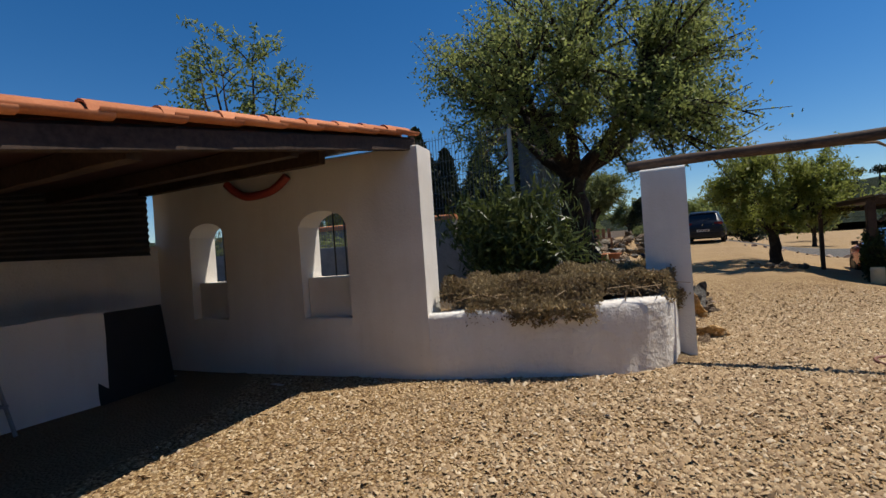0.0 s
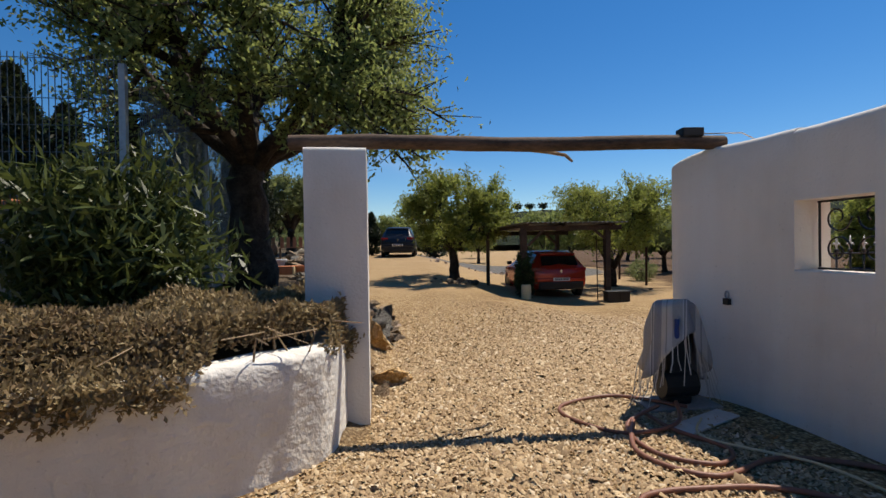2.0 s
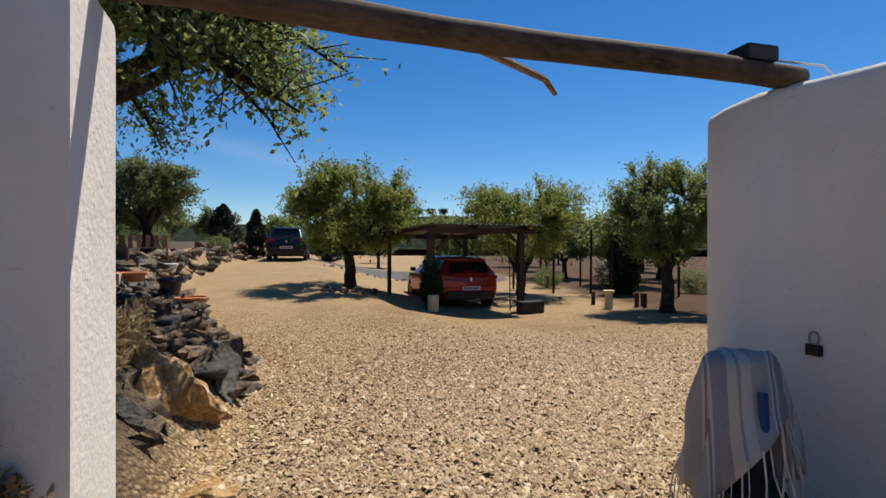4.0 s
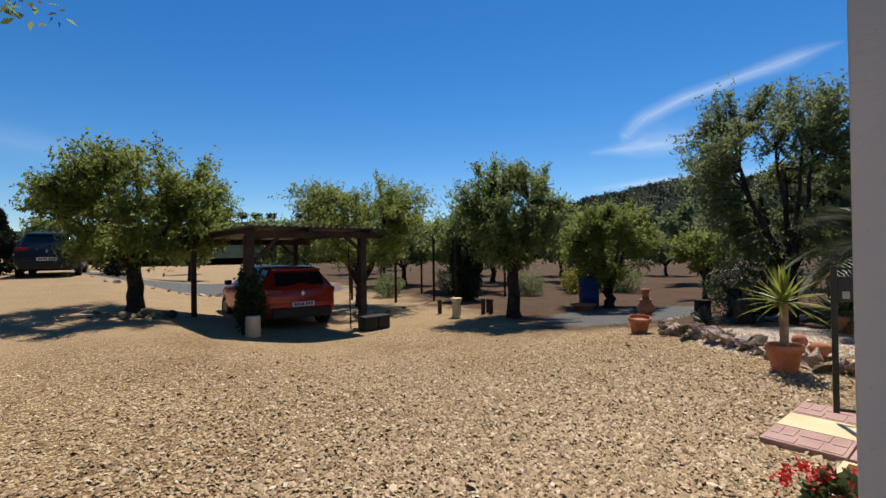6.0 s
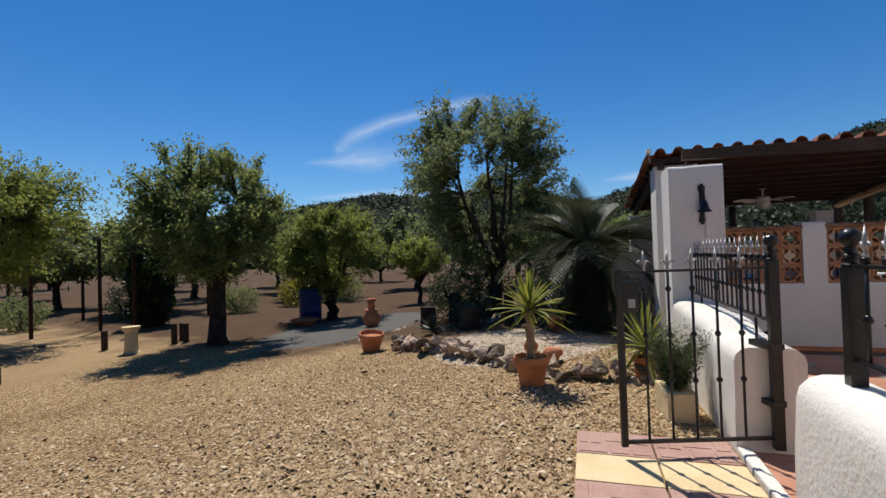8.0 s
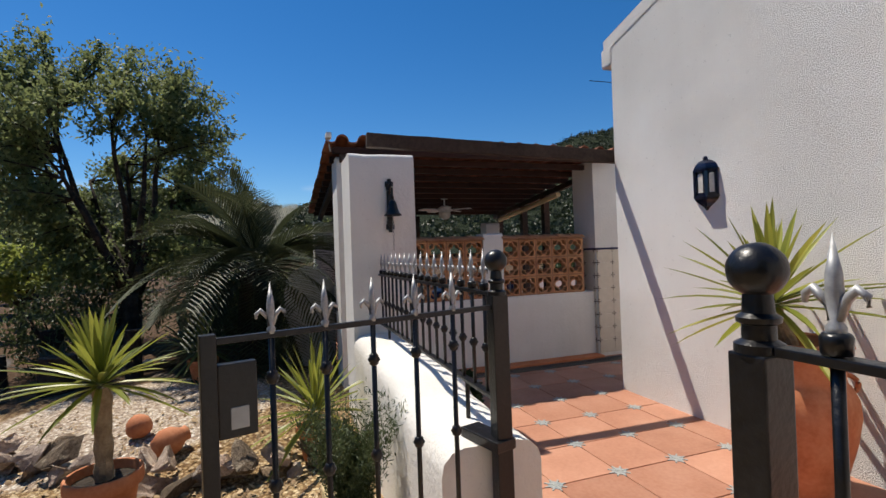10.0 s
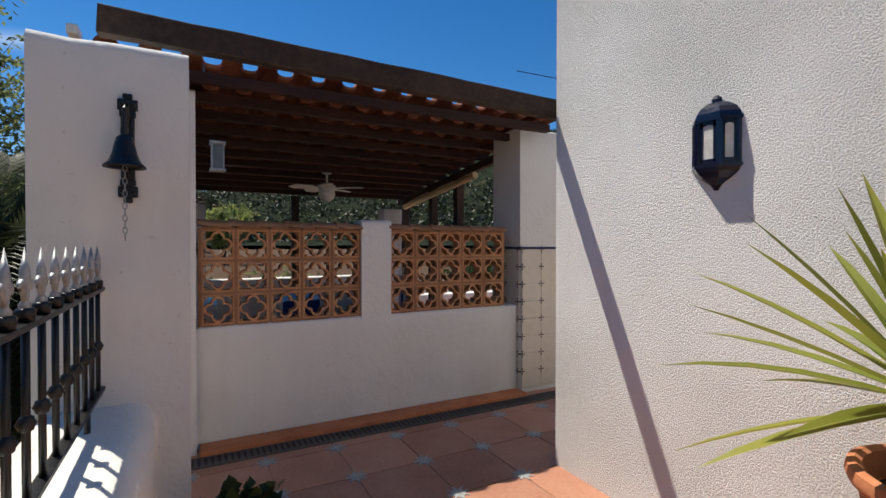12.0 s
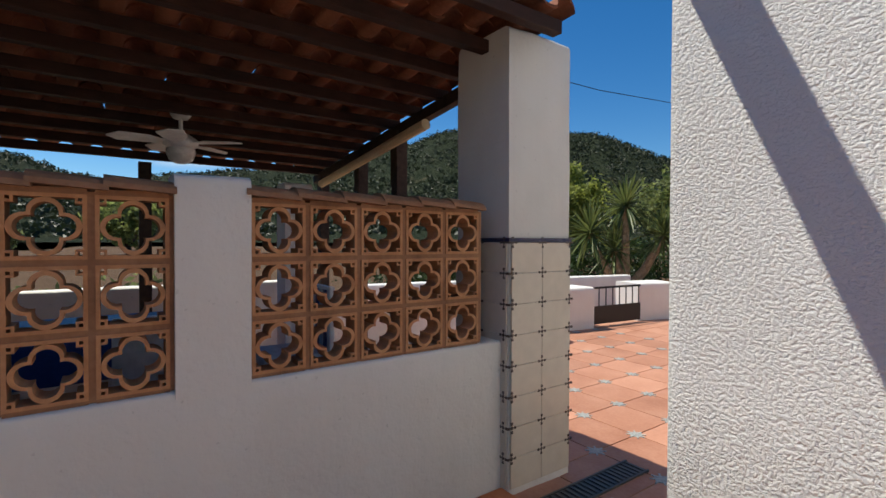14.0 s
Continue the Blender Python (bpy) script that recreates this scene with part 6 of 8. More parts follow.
for x in (-0.11, 0.11):
    part("rail", tube(bmesh.new(), [(x, 0, 0), (x, 0.06, 1.9)], 0.014, 6), M_beam, ladder)
for k in range(9):
    part("rung", tube(bmesh.new(), [(-0.11, 0.006 * k, 0.15 + 0.2 * k), (0.11, 0.006 * k, 0.15 + 0.2 * k)], 0.010, 6), M_beam, ladder)
can = thing("white_canister", "pale ribbed canister standing by the carport post", "canister", pose(4.22, 14.72, ground_z(4.2, 14.7)))
part("can_body", lathe(bmesh.new(), [(0, 0), (0.13, 0), (0.135, 0.02)] + [(0.135 + 0.006 * (k % 2), 0.05 + 0.03 * k) for k in range(11)] + [(0.13, 0.40), (0, 0.40)], 20), M_cream, can, smooth=True)
for k, x in enumerate((6.68, 7.02)):
    tub = thing("black_planter", "black plastic planter tub by the carport post", "planter", pose(x, 14.62 + 0.05 * k, CZ, 0, 0, 10 * k), "black planter tubs")
    bm = bmesh.new()
    box(bm, -0.17, 0.17, -0.16, 0.16, 0, 0.30, 0.02)
    part("tub_body", bm, M_black_plastic, tub)
    part("tub_rim", box(bmesh.new(), -0.185, 0.185, -0.175, 0.175, 0.275, 0.305, 0.008), M_black_plastic, tub)

# ---- stones ----
ROCKS = [rock_mesh("rock_a", 1, M_rock), rock_mesh("rock_b", 2, M_rock, 0.6), rock_mesh("rock_c", 3, M_palerock, 0.7), rock_mesh("rock_d", 4, M_palerock, 0.55), rock_mesh("rock_e", 5, M_darkrock, 0.65), rock_mesh("rock_f", 16, M_goldrock, 0.9, 4, 7, 0.26, 0.36), rock_mesh("rock_g", 7, M_darkrock, 0.8, 3), rock_mesh("rock_h", 8, M_rock, 0.8, 3), rock_mesh("rock_i", 9, M_rock, 0.65, 3)]
rr = random.Random(5)


def stone(mesh, x, y, z, s, label, group, sz=1.0, tilt=25, yaw=None):
    ob = new("stone", mesh)
    ob.matrix_world = scatter_pose(x, y, z + 0.16 * s * sz, s, rr.uniform(0, 360) if yaw is None else yaw, rr.uniform(-tilt, tilt), rr.uniform(-tilt, tilt), sz)
    return tagged(ob, label, "stone", group)


def border(line, pitch, s0, s1, label, group, kinds, spread=0.05, layers=1):
    pts = [Vector((*p, 0)) for p in line]
    for a, b in zip(pts, pts[1:]):
        n = max(1, int((b - a).length / pitch))
        for k in range(n):
            for ly in range(layers):
                p = a.lerp(b, (k + rr.random() * 0.6) / n)
                x, y = p.x + rr.gauss(0, spread), p.y + rr.gauss(0, spread)
                s = rr.uniform(s0, s1)
                stone(ROCKS[rr.choice(kinds)], x, y, ground_z(x, y) - 0.02 + ly * s0 * 0.55, s, label, group)


PILE = {}


def heap(name, mesh, m):
    """Collect a stone that is joined into one heap."""
    vs = np.empty(len(mesh.vertices) * 3)
    mesh.vertices.foreach_get("co", vs)
    vs = vs.reshape(-1, 3) @ np.array(m.to_3x3()).T + np.array(m.translation)
    fs = np.array([p.vertices[:] for p in mesh.polygons])
    PILE.setdefault((name, mesh.materials[0].name), []).append((vs, fs))


def pile_up(name, label):
    for (nm, mat), got in PILE.items():
        if nm == name:
            k, vv, ff = 0, [], []
            for vs, fs in got:
                vv.append(vs), ff.append(fs + k)
                k += len(vs)
            tagged(raw(name, np.concatenate(vv), np.concatenate(ff), bpy.data.materials[mat]), label, "stones", kind="stuff")


border([(9.25, 9.25), (8.75, 8.95), (8.34, 8.45), (8.05, 7.88), (7.55, 7.30), (7.22, 6.85), (7.20, 6.35), (7.15, 5.85)], 0.10, 0.15, 0.28, "rough pinkish-grey stone edging the rock garden", "rock garden edging", (2, 3, 2, 3, 2, 0), 0.05, 2)
border([(9.3, 9.3), (9.9, 9.0), (10.3, 8.4), (10.4, 7.7), (10.1, 7.1), (9.8, 6.9)], 0.20, 0.14, 0.30, "rough grey stone inside the rock garden", "rock garden stones", (0, 1, 4, 2), 0.10)
for k in range(24):
    x, y = rr.uniform(8.6, 11.5), rr.uniform(6.2, 8.8)
    if x - 0.9 * (y - 6.2) > 8.0:
        stone(ROCKS[rr.choice((0, 1, 4))], x, y, ground_z(x, y) - 0.02, rr.uniform(0.1, 0.3), "rough grey stone inside the rock garden", "rock garden stones")
border([(1.8, 17.2), (2.2, 16.8), (2.9, 16.75), (3.4, 17.2)], 0.2, 0.15, 0.3, "small stone ringing the almond tree", "tree ring stones", (0, 1, 4), 0.08, 2)
border([(7.7, 17.2), (8.5, 16.9), (9.5, 17.3)], 0.24, 0.18, 0.32, "small stone ringing the almond tree", "tree ring stones", (0, 1, 4), 0.1)
border([(2.6, 25.0), (4.5, 24.0), (8.0, 23.6)], 0.35, 0.15, 0.25, "pale stone edging the grey chippings", "chippings edging", (2, 3), 0.05)
border([(9.6, 10.6), (10.2, 10.2), (11.2, 9.9), (12.6, 9.9)], 0.2, 0.08, 0.15, "pale stone edging the grey chippings", "chippings edging", (2, 3), 0.03)
# stone bank beside the gateway
BANKROCKS = ((-0.25, 7.05, 0.42, 0.38, 7, 0.85), (-0.13, 6.99, 0.29, 0.42, 8, 0.85), (-0.16, 6.78, 0.31, 0.4, 6, 0.85), (-0.07, 6.77, 0.21, 0.36, 7, 0.85), (-0.35, 7.25, 0.51, 0.34, 8, 0.85), (-0.03, 6.88, 0.19, 0.24, 6, 0.85), (-0.24, 7.22, 0.42, 0.3, 6, 0.85), (-0.11, 6.61, 0.25, 0.34, 8, 0.85), (-0.36, 7.48, 0.52, 0.34, 7, 0.85), (-0.23, 7.47, 0.44, 0.26, 8, 0.85), (-0.34, 7.82, 0.45, 0.52, 6, 0.8), (-0.12, 7.50, 0.10, 0.53, 5, 1.7), (-0.52, 7.62, 0.02, 0.62, 7, 0.95), (0.17, 8.05, 0.06, 0.70, 6, 1.0), (-0.20, 8.20, 0.28, 0.55, 7, 0.8), (0.05, 8.55, 0.12, 0.55, 8, 0.8), (0.20, 8.62, 0.0, 0.36, 6, 0.9), (-0.42, 7.95, 0.36, 0.60, 6, 0.7), (0.16, 6.35, 0.0, 0.34, 5, 0.8), (0.20, 6.0, 0.0, 0.26, 7, 0.9), (0.02, 5.95, 0.25, 0.28, 8, 0.8), (-0.05, 9.25, 0.12, 0.50, 8, 0.8), (-0.15, 8.85, 0.32, 0.45, 6, 0.7), (-0.35, 9.3, 0.35, 0.5, 7, 0.7), (-0.75, 8.4, 0.45, 0.55, 8, 0.6))
for x, y, z, s, k, q in BANKROCKS:
    stone(ROCKS[k], x, y, z - 0.05, s, "ochre boulder in the stone bank" if k == 5 else "rough dark boulder in the stone bank", "bank boulders", q, 6 if k == 5 else 18)
for k in range(900):
    y = rr.uniform(5.95, 12.5)
    x = along(BANK, y) + rr.uniform(-0.8, 0.26)
    if (x + 0.02) ** 2 + (y - 7.38) ** 2 < 0.22 or (6.2 < y < 7.3 and x > -0.30):
        continue
    if k >= 60:
        s = rr.uniform(0.08, 0.30)
        heap("bank_rubble", ROCKS[rr.choice((0, 1, 4, 1, 6, 0, 1))], scatter_pose(x, y, ground_z(x, y) + 0.05 * s, s, rr.uniform(0, 360), rr.uniform(-30, 30), rr.uniform(-30, 30)))
        continue
    stone(ROCKS[rr.choice((0, 1, 4, 4, 6, 0, 1))], x, y, ground_z(x, y) - 0.03, rr.uniform(0.14, 0.38), "rough broken stone in the bank", "bank stones")
for k in range(300):
    y = rr.uniform(12.5, 33)
    x = along(BANK, y) + rr.uniform(-0.6, 0.25)
    s = rr.uniform(0.2, 0.5)
    heap("track_bank_rubble", ROCKS[rr.choice((0, 1, 4, 0))], scatter_pose(x, y, ground_z(x, y) + 0.1 * s + rr.uniform(0, 0.12), s, rr.uniform(0, 360), rr.uniform(-25, 25), rr.uniform(-25, 25)))
pile_up("bank_rubble", "heap of rough dark broken stones on the bank")
pile_up("track_bank_rubble", "dry-laid dark stones banked along the track")
slab = tagged(new("stone_slab", rock_mesh("stone_slab", 19, M_log, 0.18)), "long weathered board-like slab leaning on the bank", "stone")
slab.matrix_world = pose(0.24, 9.02, 0.17, -12, 20, 22) @ Matrix.Diagonal((0.34, 1.15, 0.6, 1))
for k, (x, y) in enumerate(((0.32, 9.35), (0.25, 9.55), (0.38, 9.25))):
    stone(ROCKS[3], x, y, 0.0, 0.22, "flat pale stone at the foot of the bank", "flat pale stones", 0.5, 8)

# pots and odds on the bank


def bowl(label, x, y, r, h, mat, name="clay_bowl", z=None):
    root = thing(name, label, "pot", pose(x, y, ground_z(x, y) + 0.08 if z is None else z))
    pot(root, r, h, mat)
    return root


bowl("dark blue glazed pot on the stone bank", -0.55, 10.2, 0.14, 0.2, M_blue, "blue_pot")
bowl("shallow terracotta bowl on the stone bank", -0.28, 9.85, 0.17, 0.12, M_pot)
bowl("blue-white glazed bowl on the stone bank", -2.1, 12.9, 0.24, 0.22, M_stripe, "glazed_bowl", 0.75)
bowl("terracotta bowl on the stone bank", -1.5, 12.5, 0.22, 0.16, M_pot)
bowl("white bowl at the foot of the stone bank", -2.2, 19.0, 0.26, 0.26, M_white, "white_bowl")
trg = thing("brick_trough", "terracotta trough on the stone bank", "planter", pose(-2.0, 12.4, ground_z(-2, 12.4) + 0.06, 0, 0, -8))
part("trough_box", box(bmesh.new(), -0.4, 0.4, -0.14, 0.14, 0, 0.18, 0.012), M_pot, trg)
part("trough_end", box(bmesh.new(), 0.4, 0.43, -0.13, 0.13, 0, 0.17, 0.006), M_cream, trg)
bch = thing("red_bench", "red-brown slatted bench on the stone bank", "bench", pose(-2.9, 19.9, ground_z(-2.9, 19.9), 0, 0, 10))
for y in (-0.16, 0.0, 0.16):
    part("seat_slat", box(bmesh.new(), -0.55, 0.55, y - 0.06, y + 0.06, 0.40, 0.43, 0.006), M_mortar, bch)
for k in range(5):
    part("back_slat", box(bmesh.new(), -0.5 + 0.22 * k, -0.38 + 0.22 * k, 0.22, 0.25, 0.43, 0.80, 0.006), M_mortar, bch)
for x in (-0.5, 0.5):
    part("bench_leg", box(bmesh.new(), x - 0.03, x + 0.03, -0.2, 0.24, 0, 0.40, 0.006), M_mortar, bch)
vase = thing("tall_vase", "slim terracotta vase on the bank", "vase", pose(-4.2, 22.4, ground_z(-4.2, 22.4)))
part("vase_body", lathe(bmesh.new(), [(0, 0), (0.14, 0), (0.2, 0.2), (0.1, 0.45), (0.07, 0.6), (0.11, 0.72), (0, 0.72)], 18), M_pot, vase, smooth=True)

# pots by the chippings and rock garden
pa = thing("tilted_pot", "empty terracotta pot tilted beside the rock edging", "pot", pose(8.95, 9.52, ground_z(8.95, 9.52) - 0.01, 6, -7, 0))
pot(pa, 0.185, 0.29)
us = thing("clay_figure_pot", "stacked terracotta urns on the chippings", "pot", pose(12.1, 11.0, ground_z(12.1, 11.0)) @ Matrix.Diagonal((0.8, 0.8, 0.85, 1)))
part("lower_urn", lathe(bmesh.new(), [(0, 0), (0.14, 0), (0.25, 0.16), (0.26, 0.26), (0.15, 0.36), (0.2, 0.42), (0.15, 0.46), (0, 0.46)], 22), M_pot, us, smooth=True)
part("upper_urn", lathe(bmesh.new(), [(0, 0.46), (0.10, 0.46), (0.09, 0.6), (0.13, 0.68), (0.12, 0.74), (0, 0.74)], 22), M_pot, us, smooth=True)
fb = thing("flat_bowl", "wide flat terracotta bowl on the chippings", "pot", pose(13.0, 13.3, ground_z(13, 13.3)))
pot(fb, 0.36, 0.16)
for k, (x, y, s) in enumerate(((7.62, 6.80, 0.09), (7.95, 7.05, 0.08))):
    cp = thing("clay_jug", "terracotta jug lying among the rocks", "jug", pose(x, y, ground_z(x, y) + s * 0.95, 80, 0, 40 + 70 * k), "clay jugs")
    part("jug_body", lathe(bmesh.new(), [(0, -s), (s * 0.6, -s), (s, -0.3 * s), (s * 0.95, 0.3 * s), (s * 0.5, s), (s * 0.55, s * 1.25), (s * 0.4, s * 1.25), (0, s * 0.9)], 18), M_pot, cp, smooth=True)
barrel = thing("blue_barrel", "blue plastic barrel standing beside the almond tree", "barrel", pose(13.75, 13.6, ground_z(13.75, 13.6)))
part("barrel_body", lathe(bmesh.new(), [(0, 0), (0.27, 0), (0.29, 0.03), (0.29, 0.27), (0.305, 0.29), (0.29, 0.31), (0.29, 0.58), (0.305, 0.60), (0.29, 0.62), (0.29, 0.85), (0.27, 0.88), (0, 0.88)], 24), M_blue_plastic, barrel, smooth=True)
for k, (x, y, h, r) in enumerate(((11.5, 8.9, 0.55, 0.13), (9.95, 7.6, 0.5, 0.08), (9.8, 8.2, 0.35, 0.16), (11.0, 9.3, 0.4, 0.15))):
    lg = thing("tree_stump", "cut dark log standing among the rocks", "log", pose(x, y, ground_z(x, y)), "standing logs")
    shade_soft(part("log_body", lathe(bmesh.new(), [(0, -0.02), (r * 1.1, -0.02), (r, h * 0.4), (r * 0.95, h), (0, h)], 12), M_bark, lg))
for k, (x, y, h) in enumerate(((9.55, 15.6, 0.38), (9.75, 15.1, 0.38), (10.35, 14.7, 0.42), (10.55, 14.6, 0.40), (10.75, 14.9, 0.38))):
    bo = thing("wooden_bollard", "short dark wooden post in the dirt", "post", pose(x, y, ground_z(x, y)), "wooden bollards")
    part("post_body", tube(bmesh.new(), [(0, 0, -0.04), (0, 0, h)], 0.06, 10), M_beam, bo)
ped = thing("stone_pedestal", "pale stone pedestal beside wooden posts", "pedestal", pose(9.42, 14.75, CZ))
part("pedestal_body", lathe(bmesh.new(), [(0, 0), (0.15, 0), (0.12, 0.05), (0.11, 0.40), (0.15, 0.45), (0.16, 0.50), (0, 0.50)], 14), M_cream, ped)
for k, (x, y, h) in enumerate(((10.45, 19.1, 1.5), (11.75, 18.6, 2.4), (12.0, 22.5, 1.5), (10.9, 22.0, 1.4), (11.4, 24.0, 1.4), (13.4, 21.5, 1.4), (9.9, 21.2, 1.3), (9.3, 23.5, 1.3), (12.9, 18.9, 1.9), (13.7, 16.4, 1.9), (11.3, 16.9, 2.0), (14.8, 18.0, 1.6))):
    po = thing("vine_post", "thin brown timber post in the orchard", "post", pose(x, y, ground_z(x, y)), "orchard posts")
    part("post_body", tube(bmesh.new(), [(0, 0, -0.05), (0.01, 0, h)], 0.045, 7), M_batten, po)

# ---- gate slabs, hoses, covered pump, shed clutter, fence ----
for c in range(2):
    for r, mt in enumerate((M_pink, M_cream, M_pink)):
        y0, x0 = 5.645 + c * 0.44, 4.72 + r * 0.345
        sl = thing("paving_slab", "cream concrete paving slab" if r == 1 else "pink concrete paving slab with a brick pattern", "paving slab", pose(x0 + 0.17, y0 + 0.217, ground_z(x0, y0), 0, rr.uniform(-0.5, 0.5), rr.uniform(-0.6, 0.6)), "gate paving slabs")
        part("slab_body", box(bmesh.new(), -0.169, 0.169, -0.215, 0.215, -0.02, 0.035, 0.006), mt, sl)
        if r != 1:
            bm = bmesh.new()
            for i, (a, b, p, q) in enumerate(((-0.15, -0.02, -0.195, -0.10), (0.0, 0.15, -0.195, -0.12), (-0.15, 0.0, -0.08, 0.02), (0.02, 0.15, -0.10, 0.05), (-0.15, -0.04, 0.04, 0.195), (-0.02, 0.15, 0.07, 0.13), (-0.02, 0.15, 0.15, 0.195))):
                box(bm, a, b, p, q, 0.03, 0.0395, 0.002)
            part("raised_bricks", bm, mt, sl)


def hose(label, pts, r, mat, group="garden hoses"):
    fine = []
    P_ = [Vector(p) for p in pts]
    for i in range(len(P_) - 1):
        p0, p1, p2, p3 = P_[max(i - 1, 0)], P_[i], P_[i + 1], P_[min(i + 2, len(P_) - 1)]
        for k in range(10):
            u = k / 10
            fine.append(0.5 * ((2 * p1) + (p2 - p0) * u + (2 * p0 - 5 * p1 + 4 * p2 - p3) * u * u + (3 * p1 - p0 - 3 * p2 + p3) * u ** 3))
    fine.append(P_[-1])
    root = thing("garden_hose", label, "hose", pose(0, 0, 0), group)
    part("hose_pipe", tube(bmesh.new(), fine, r, 8), mat, root, smooth=True)
    return root


hose("red-brown rubber hose looped on the gravel", [(2.35, 5.15, 0.06), (2.0, 5.55, 0.03), (1.55, 5.45, 0.02), (1.48, 5.2, 0.02), (1.72, 4.88, 0.02), (2.1, 4.9, 0.05), (2.3, 5.2, 0.08)], 0.014, M_hose)
hose("red-brown rubber hose looped on the gravel", [(2.1, 5.1, 0.10), (1.80, 4.98, 0.03), (1.75, 4.6, 0.02), (2.0, 4.40, 0.02), (2.2, 4.55, 0.02), (2.05, 4.85, 0.03), (2.0, 5.1, 0.05)], 0.014, M_hose)
hose("red-brown rubber hose looped on the gravel", [(1.85, 5.0, 0.05), (1.66, 4.6, 0.02), (1.9, 4.28, 0.02), (2.4, 4.40, 0.02), (2.85, 4.15, 0.02), (2.80, 3.6, 0.02), (2.5, 3.2, 0.02)], 0.016, M_hose)
hose("red-brown rubber hose looped on the gravel", [(2.7, 3.5, 0.03), (2.2, 4.05, 0.03), (1.75, 4.18, 0.02), (1.42, 4.15, 0.02), (1.40, 3.95, 0.02), (1.8, 3.75, 0.02), (2.4, 3.6, 0.02)], 0.015, M_hose)
hose("thin pale hose trailing over the gravel", [(2.35, 5.0, 0.03), (2.15, 4.7, 0.035), (2.5, 4.3, 0.035), (2.6, 4.0, 0.02)], 0.008, M_cream)
hose("thin dark stick-like branch lying on the gravel", [(1.0, 5.1, 0.012), (0.85, 5.02, 0.012), (0.7, 4.98, 0.012)], 0.008, M_bark, "")

pump = thing("covered_pump", "garden pump draped with a grey striped fringed cloth", "covered pump", pose(2.39, 5.35, 0) @ Matrix.Diagonal((0.94, 0.94, 1, 1)))
v, f = [], []
NR, NA = 12, 48
for i in range(NR + 1):
    u = i / NR
    for k in range(NA):
        a = 2 * math.pi * k / NA
        fold = 0.045 * u * math.sin(a * 6 + 1.7 * math.sin(2 * a)) + 0.07 * u * noise.noise(Vector((math.cos(a) * 2.5, math.sin(a) * 2.5, u * 2.5)))
        r = 0.02 + 0.115 * min(1, u * 3.5) ** 0.7 + 0.13 * max(0, u - 0.25) + fold
        z = 0.80 + 0.05 * noise.noise(Vector((math.cos(a) * 1.4, math.sin(a) * 1.4, 3.0))) * min(1, u * 3) - 0.06 * u - (0.0 if u < 0.3 else (u - 0.3) * (0.68 + 0.15 * math.sin(a * 2 + 0.7)))
        lift = 0.42 * max(0, u - 0.40) * max(0, math.cos(a + 1.9)) ** 2
        v.append((r * math.cos(a) * 1.05, r * math.sin(a) * 0.85, z + lift))
f = [(i * NA + k, i * NA + (k + 1) % NA, (i + 1) * NA + (k + 1) % NA, (i + 1) * NA + k) for i in range(NR) for k in range(NA)] + [tuple(range(NA))]
cl = raw("cloth", v, f, M_cloth, pump, smooth=True)
cl["label"] = "grey striped cloth cover"
md = cl.modifiers.new("thickness", "SOLIDIFY")
md.thickness = 0.004
bm = bmesh.new()
for k in range(46):
    q = Vector(v[NR * NA + (k * NA // 46)])
    q = q + Vector((rr.uniform(-0.012, 0.012), rr.uniform(-0.012, 0.012), rr.uniform(0.0, 0.02)))
    o = Vector((q.x, q.y, 0)).normalized() * rr.uniform(0.02, 0.09)
    tube(bm, [q, q + o * 0.4 + Vector((0, 0, -0.10)), Vector((q.x * rr.uniform(1.0, 1.45), q.y * rr.uniform(1.0, 1.35), max(0.02, q.z - rr.uniform(0.16, 0.34))))], rr.uniform(0.0025, 0.005), 4)
part("fringe", bm, M_cloth_cream, pump, "knotted cream fringe")
part("pump_body", box(bmesh.new(), -0.10, 0.10, -0.09, 0.09, 0.02, 0.74, 0.04), M_black_plastic, pump)
part("pump_motor", tube(bmesh.new(), [(-0.16, -0.05, 0.18), (0.12, -0.05, 0.18)], 0.10, 16), M_car_dark, pump)
part("pump_base", box(bmesh.new(), -0.30, 0.30, -0.17, 0.17, 0.0, 0.03, 0.008), M_concrete, pump)
part("blue_valve", tube(bmesh.new(), [(-0.085, -0.165, 0.68), (-0.10, -0.185, 0.54)], 0.018, 10), M_blue_plastic, pump, "blue plastic valve")
cardb = thing("cardboard_sheet", "flattened pale cardboard under the pump", "cardboard", pose(2.36, 4.98, 0.008, 0, 0, 24))
part("sheet", box(bmesh.new(), -0.30, 0.30, -0.08, 0.08, 0, 0.012, 0.002), M_cloth_cream, cardb)

board = thing("black_board", "black board leaning on the shed bench", "board", pose(-4.98, 2.88, 0.0, 0, -9, 8))
part("board_sheet", box(bmesh.new(), -0.012, 0.012, -0.42, 0.38, 0, 0.86, 0.004), M_black_plastic, board)
step = thing("step_ladder", "aluminium step ladder standing in the shed", "ladder", pose(-4.70, 1.58, 0, 0, 0, 20))
for y in (-0.2, 0.2):
    part("rail", tube(bmesh.new(), [(0.0, y, 0.0), (-0.35, y * 0.85, 1.2)], 0.016, 6), M_steel, step)
    part("prop", tube(bmesh.new(), [(-0.75, y, 0.0), (-0.36, y * 0.85, 1.2)], 0.013, 6), M_steel, step)
for k in range(4):
    part("tread", box(bmesh.new(), -0.05, 0.04, -0.19, 0.19, 0, 0.02, 0.004, Matrix.Translation((-0.07 * (k + 1) + 0.0, 0, 0.24 * (k + 1)))), M_steel, step)
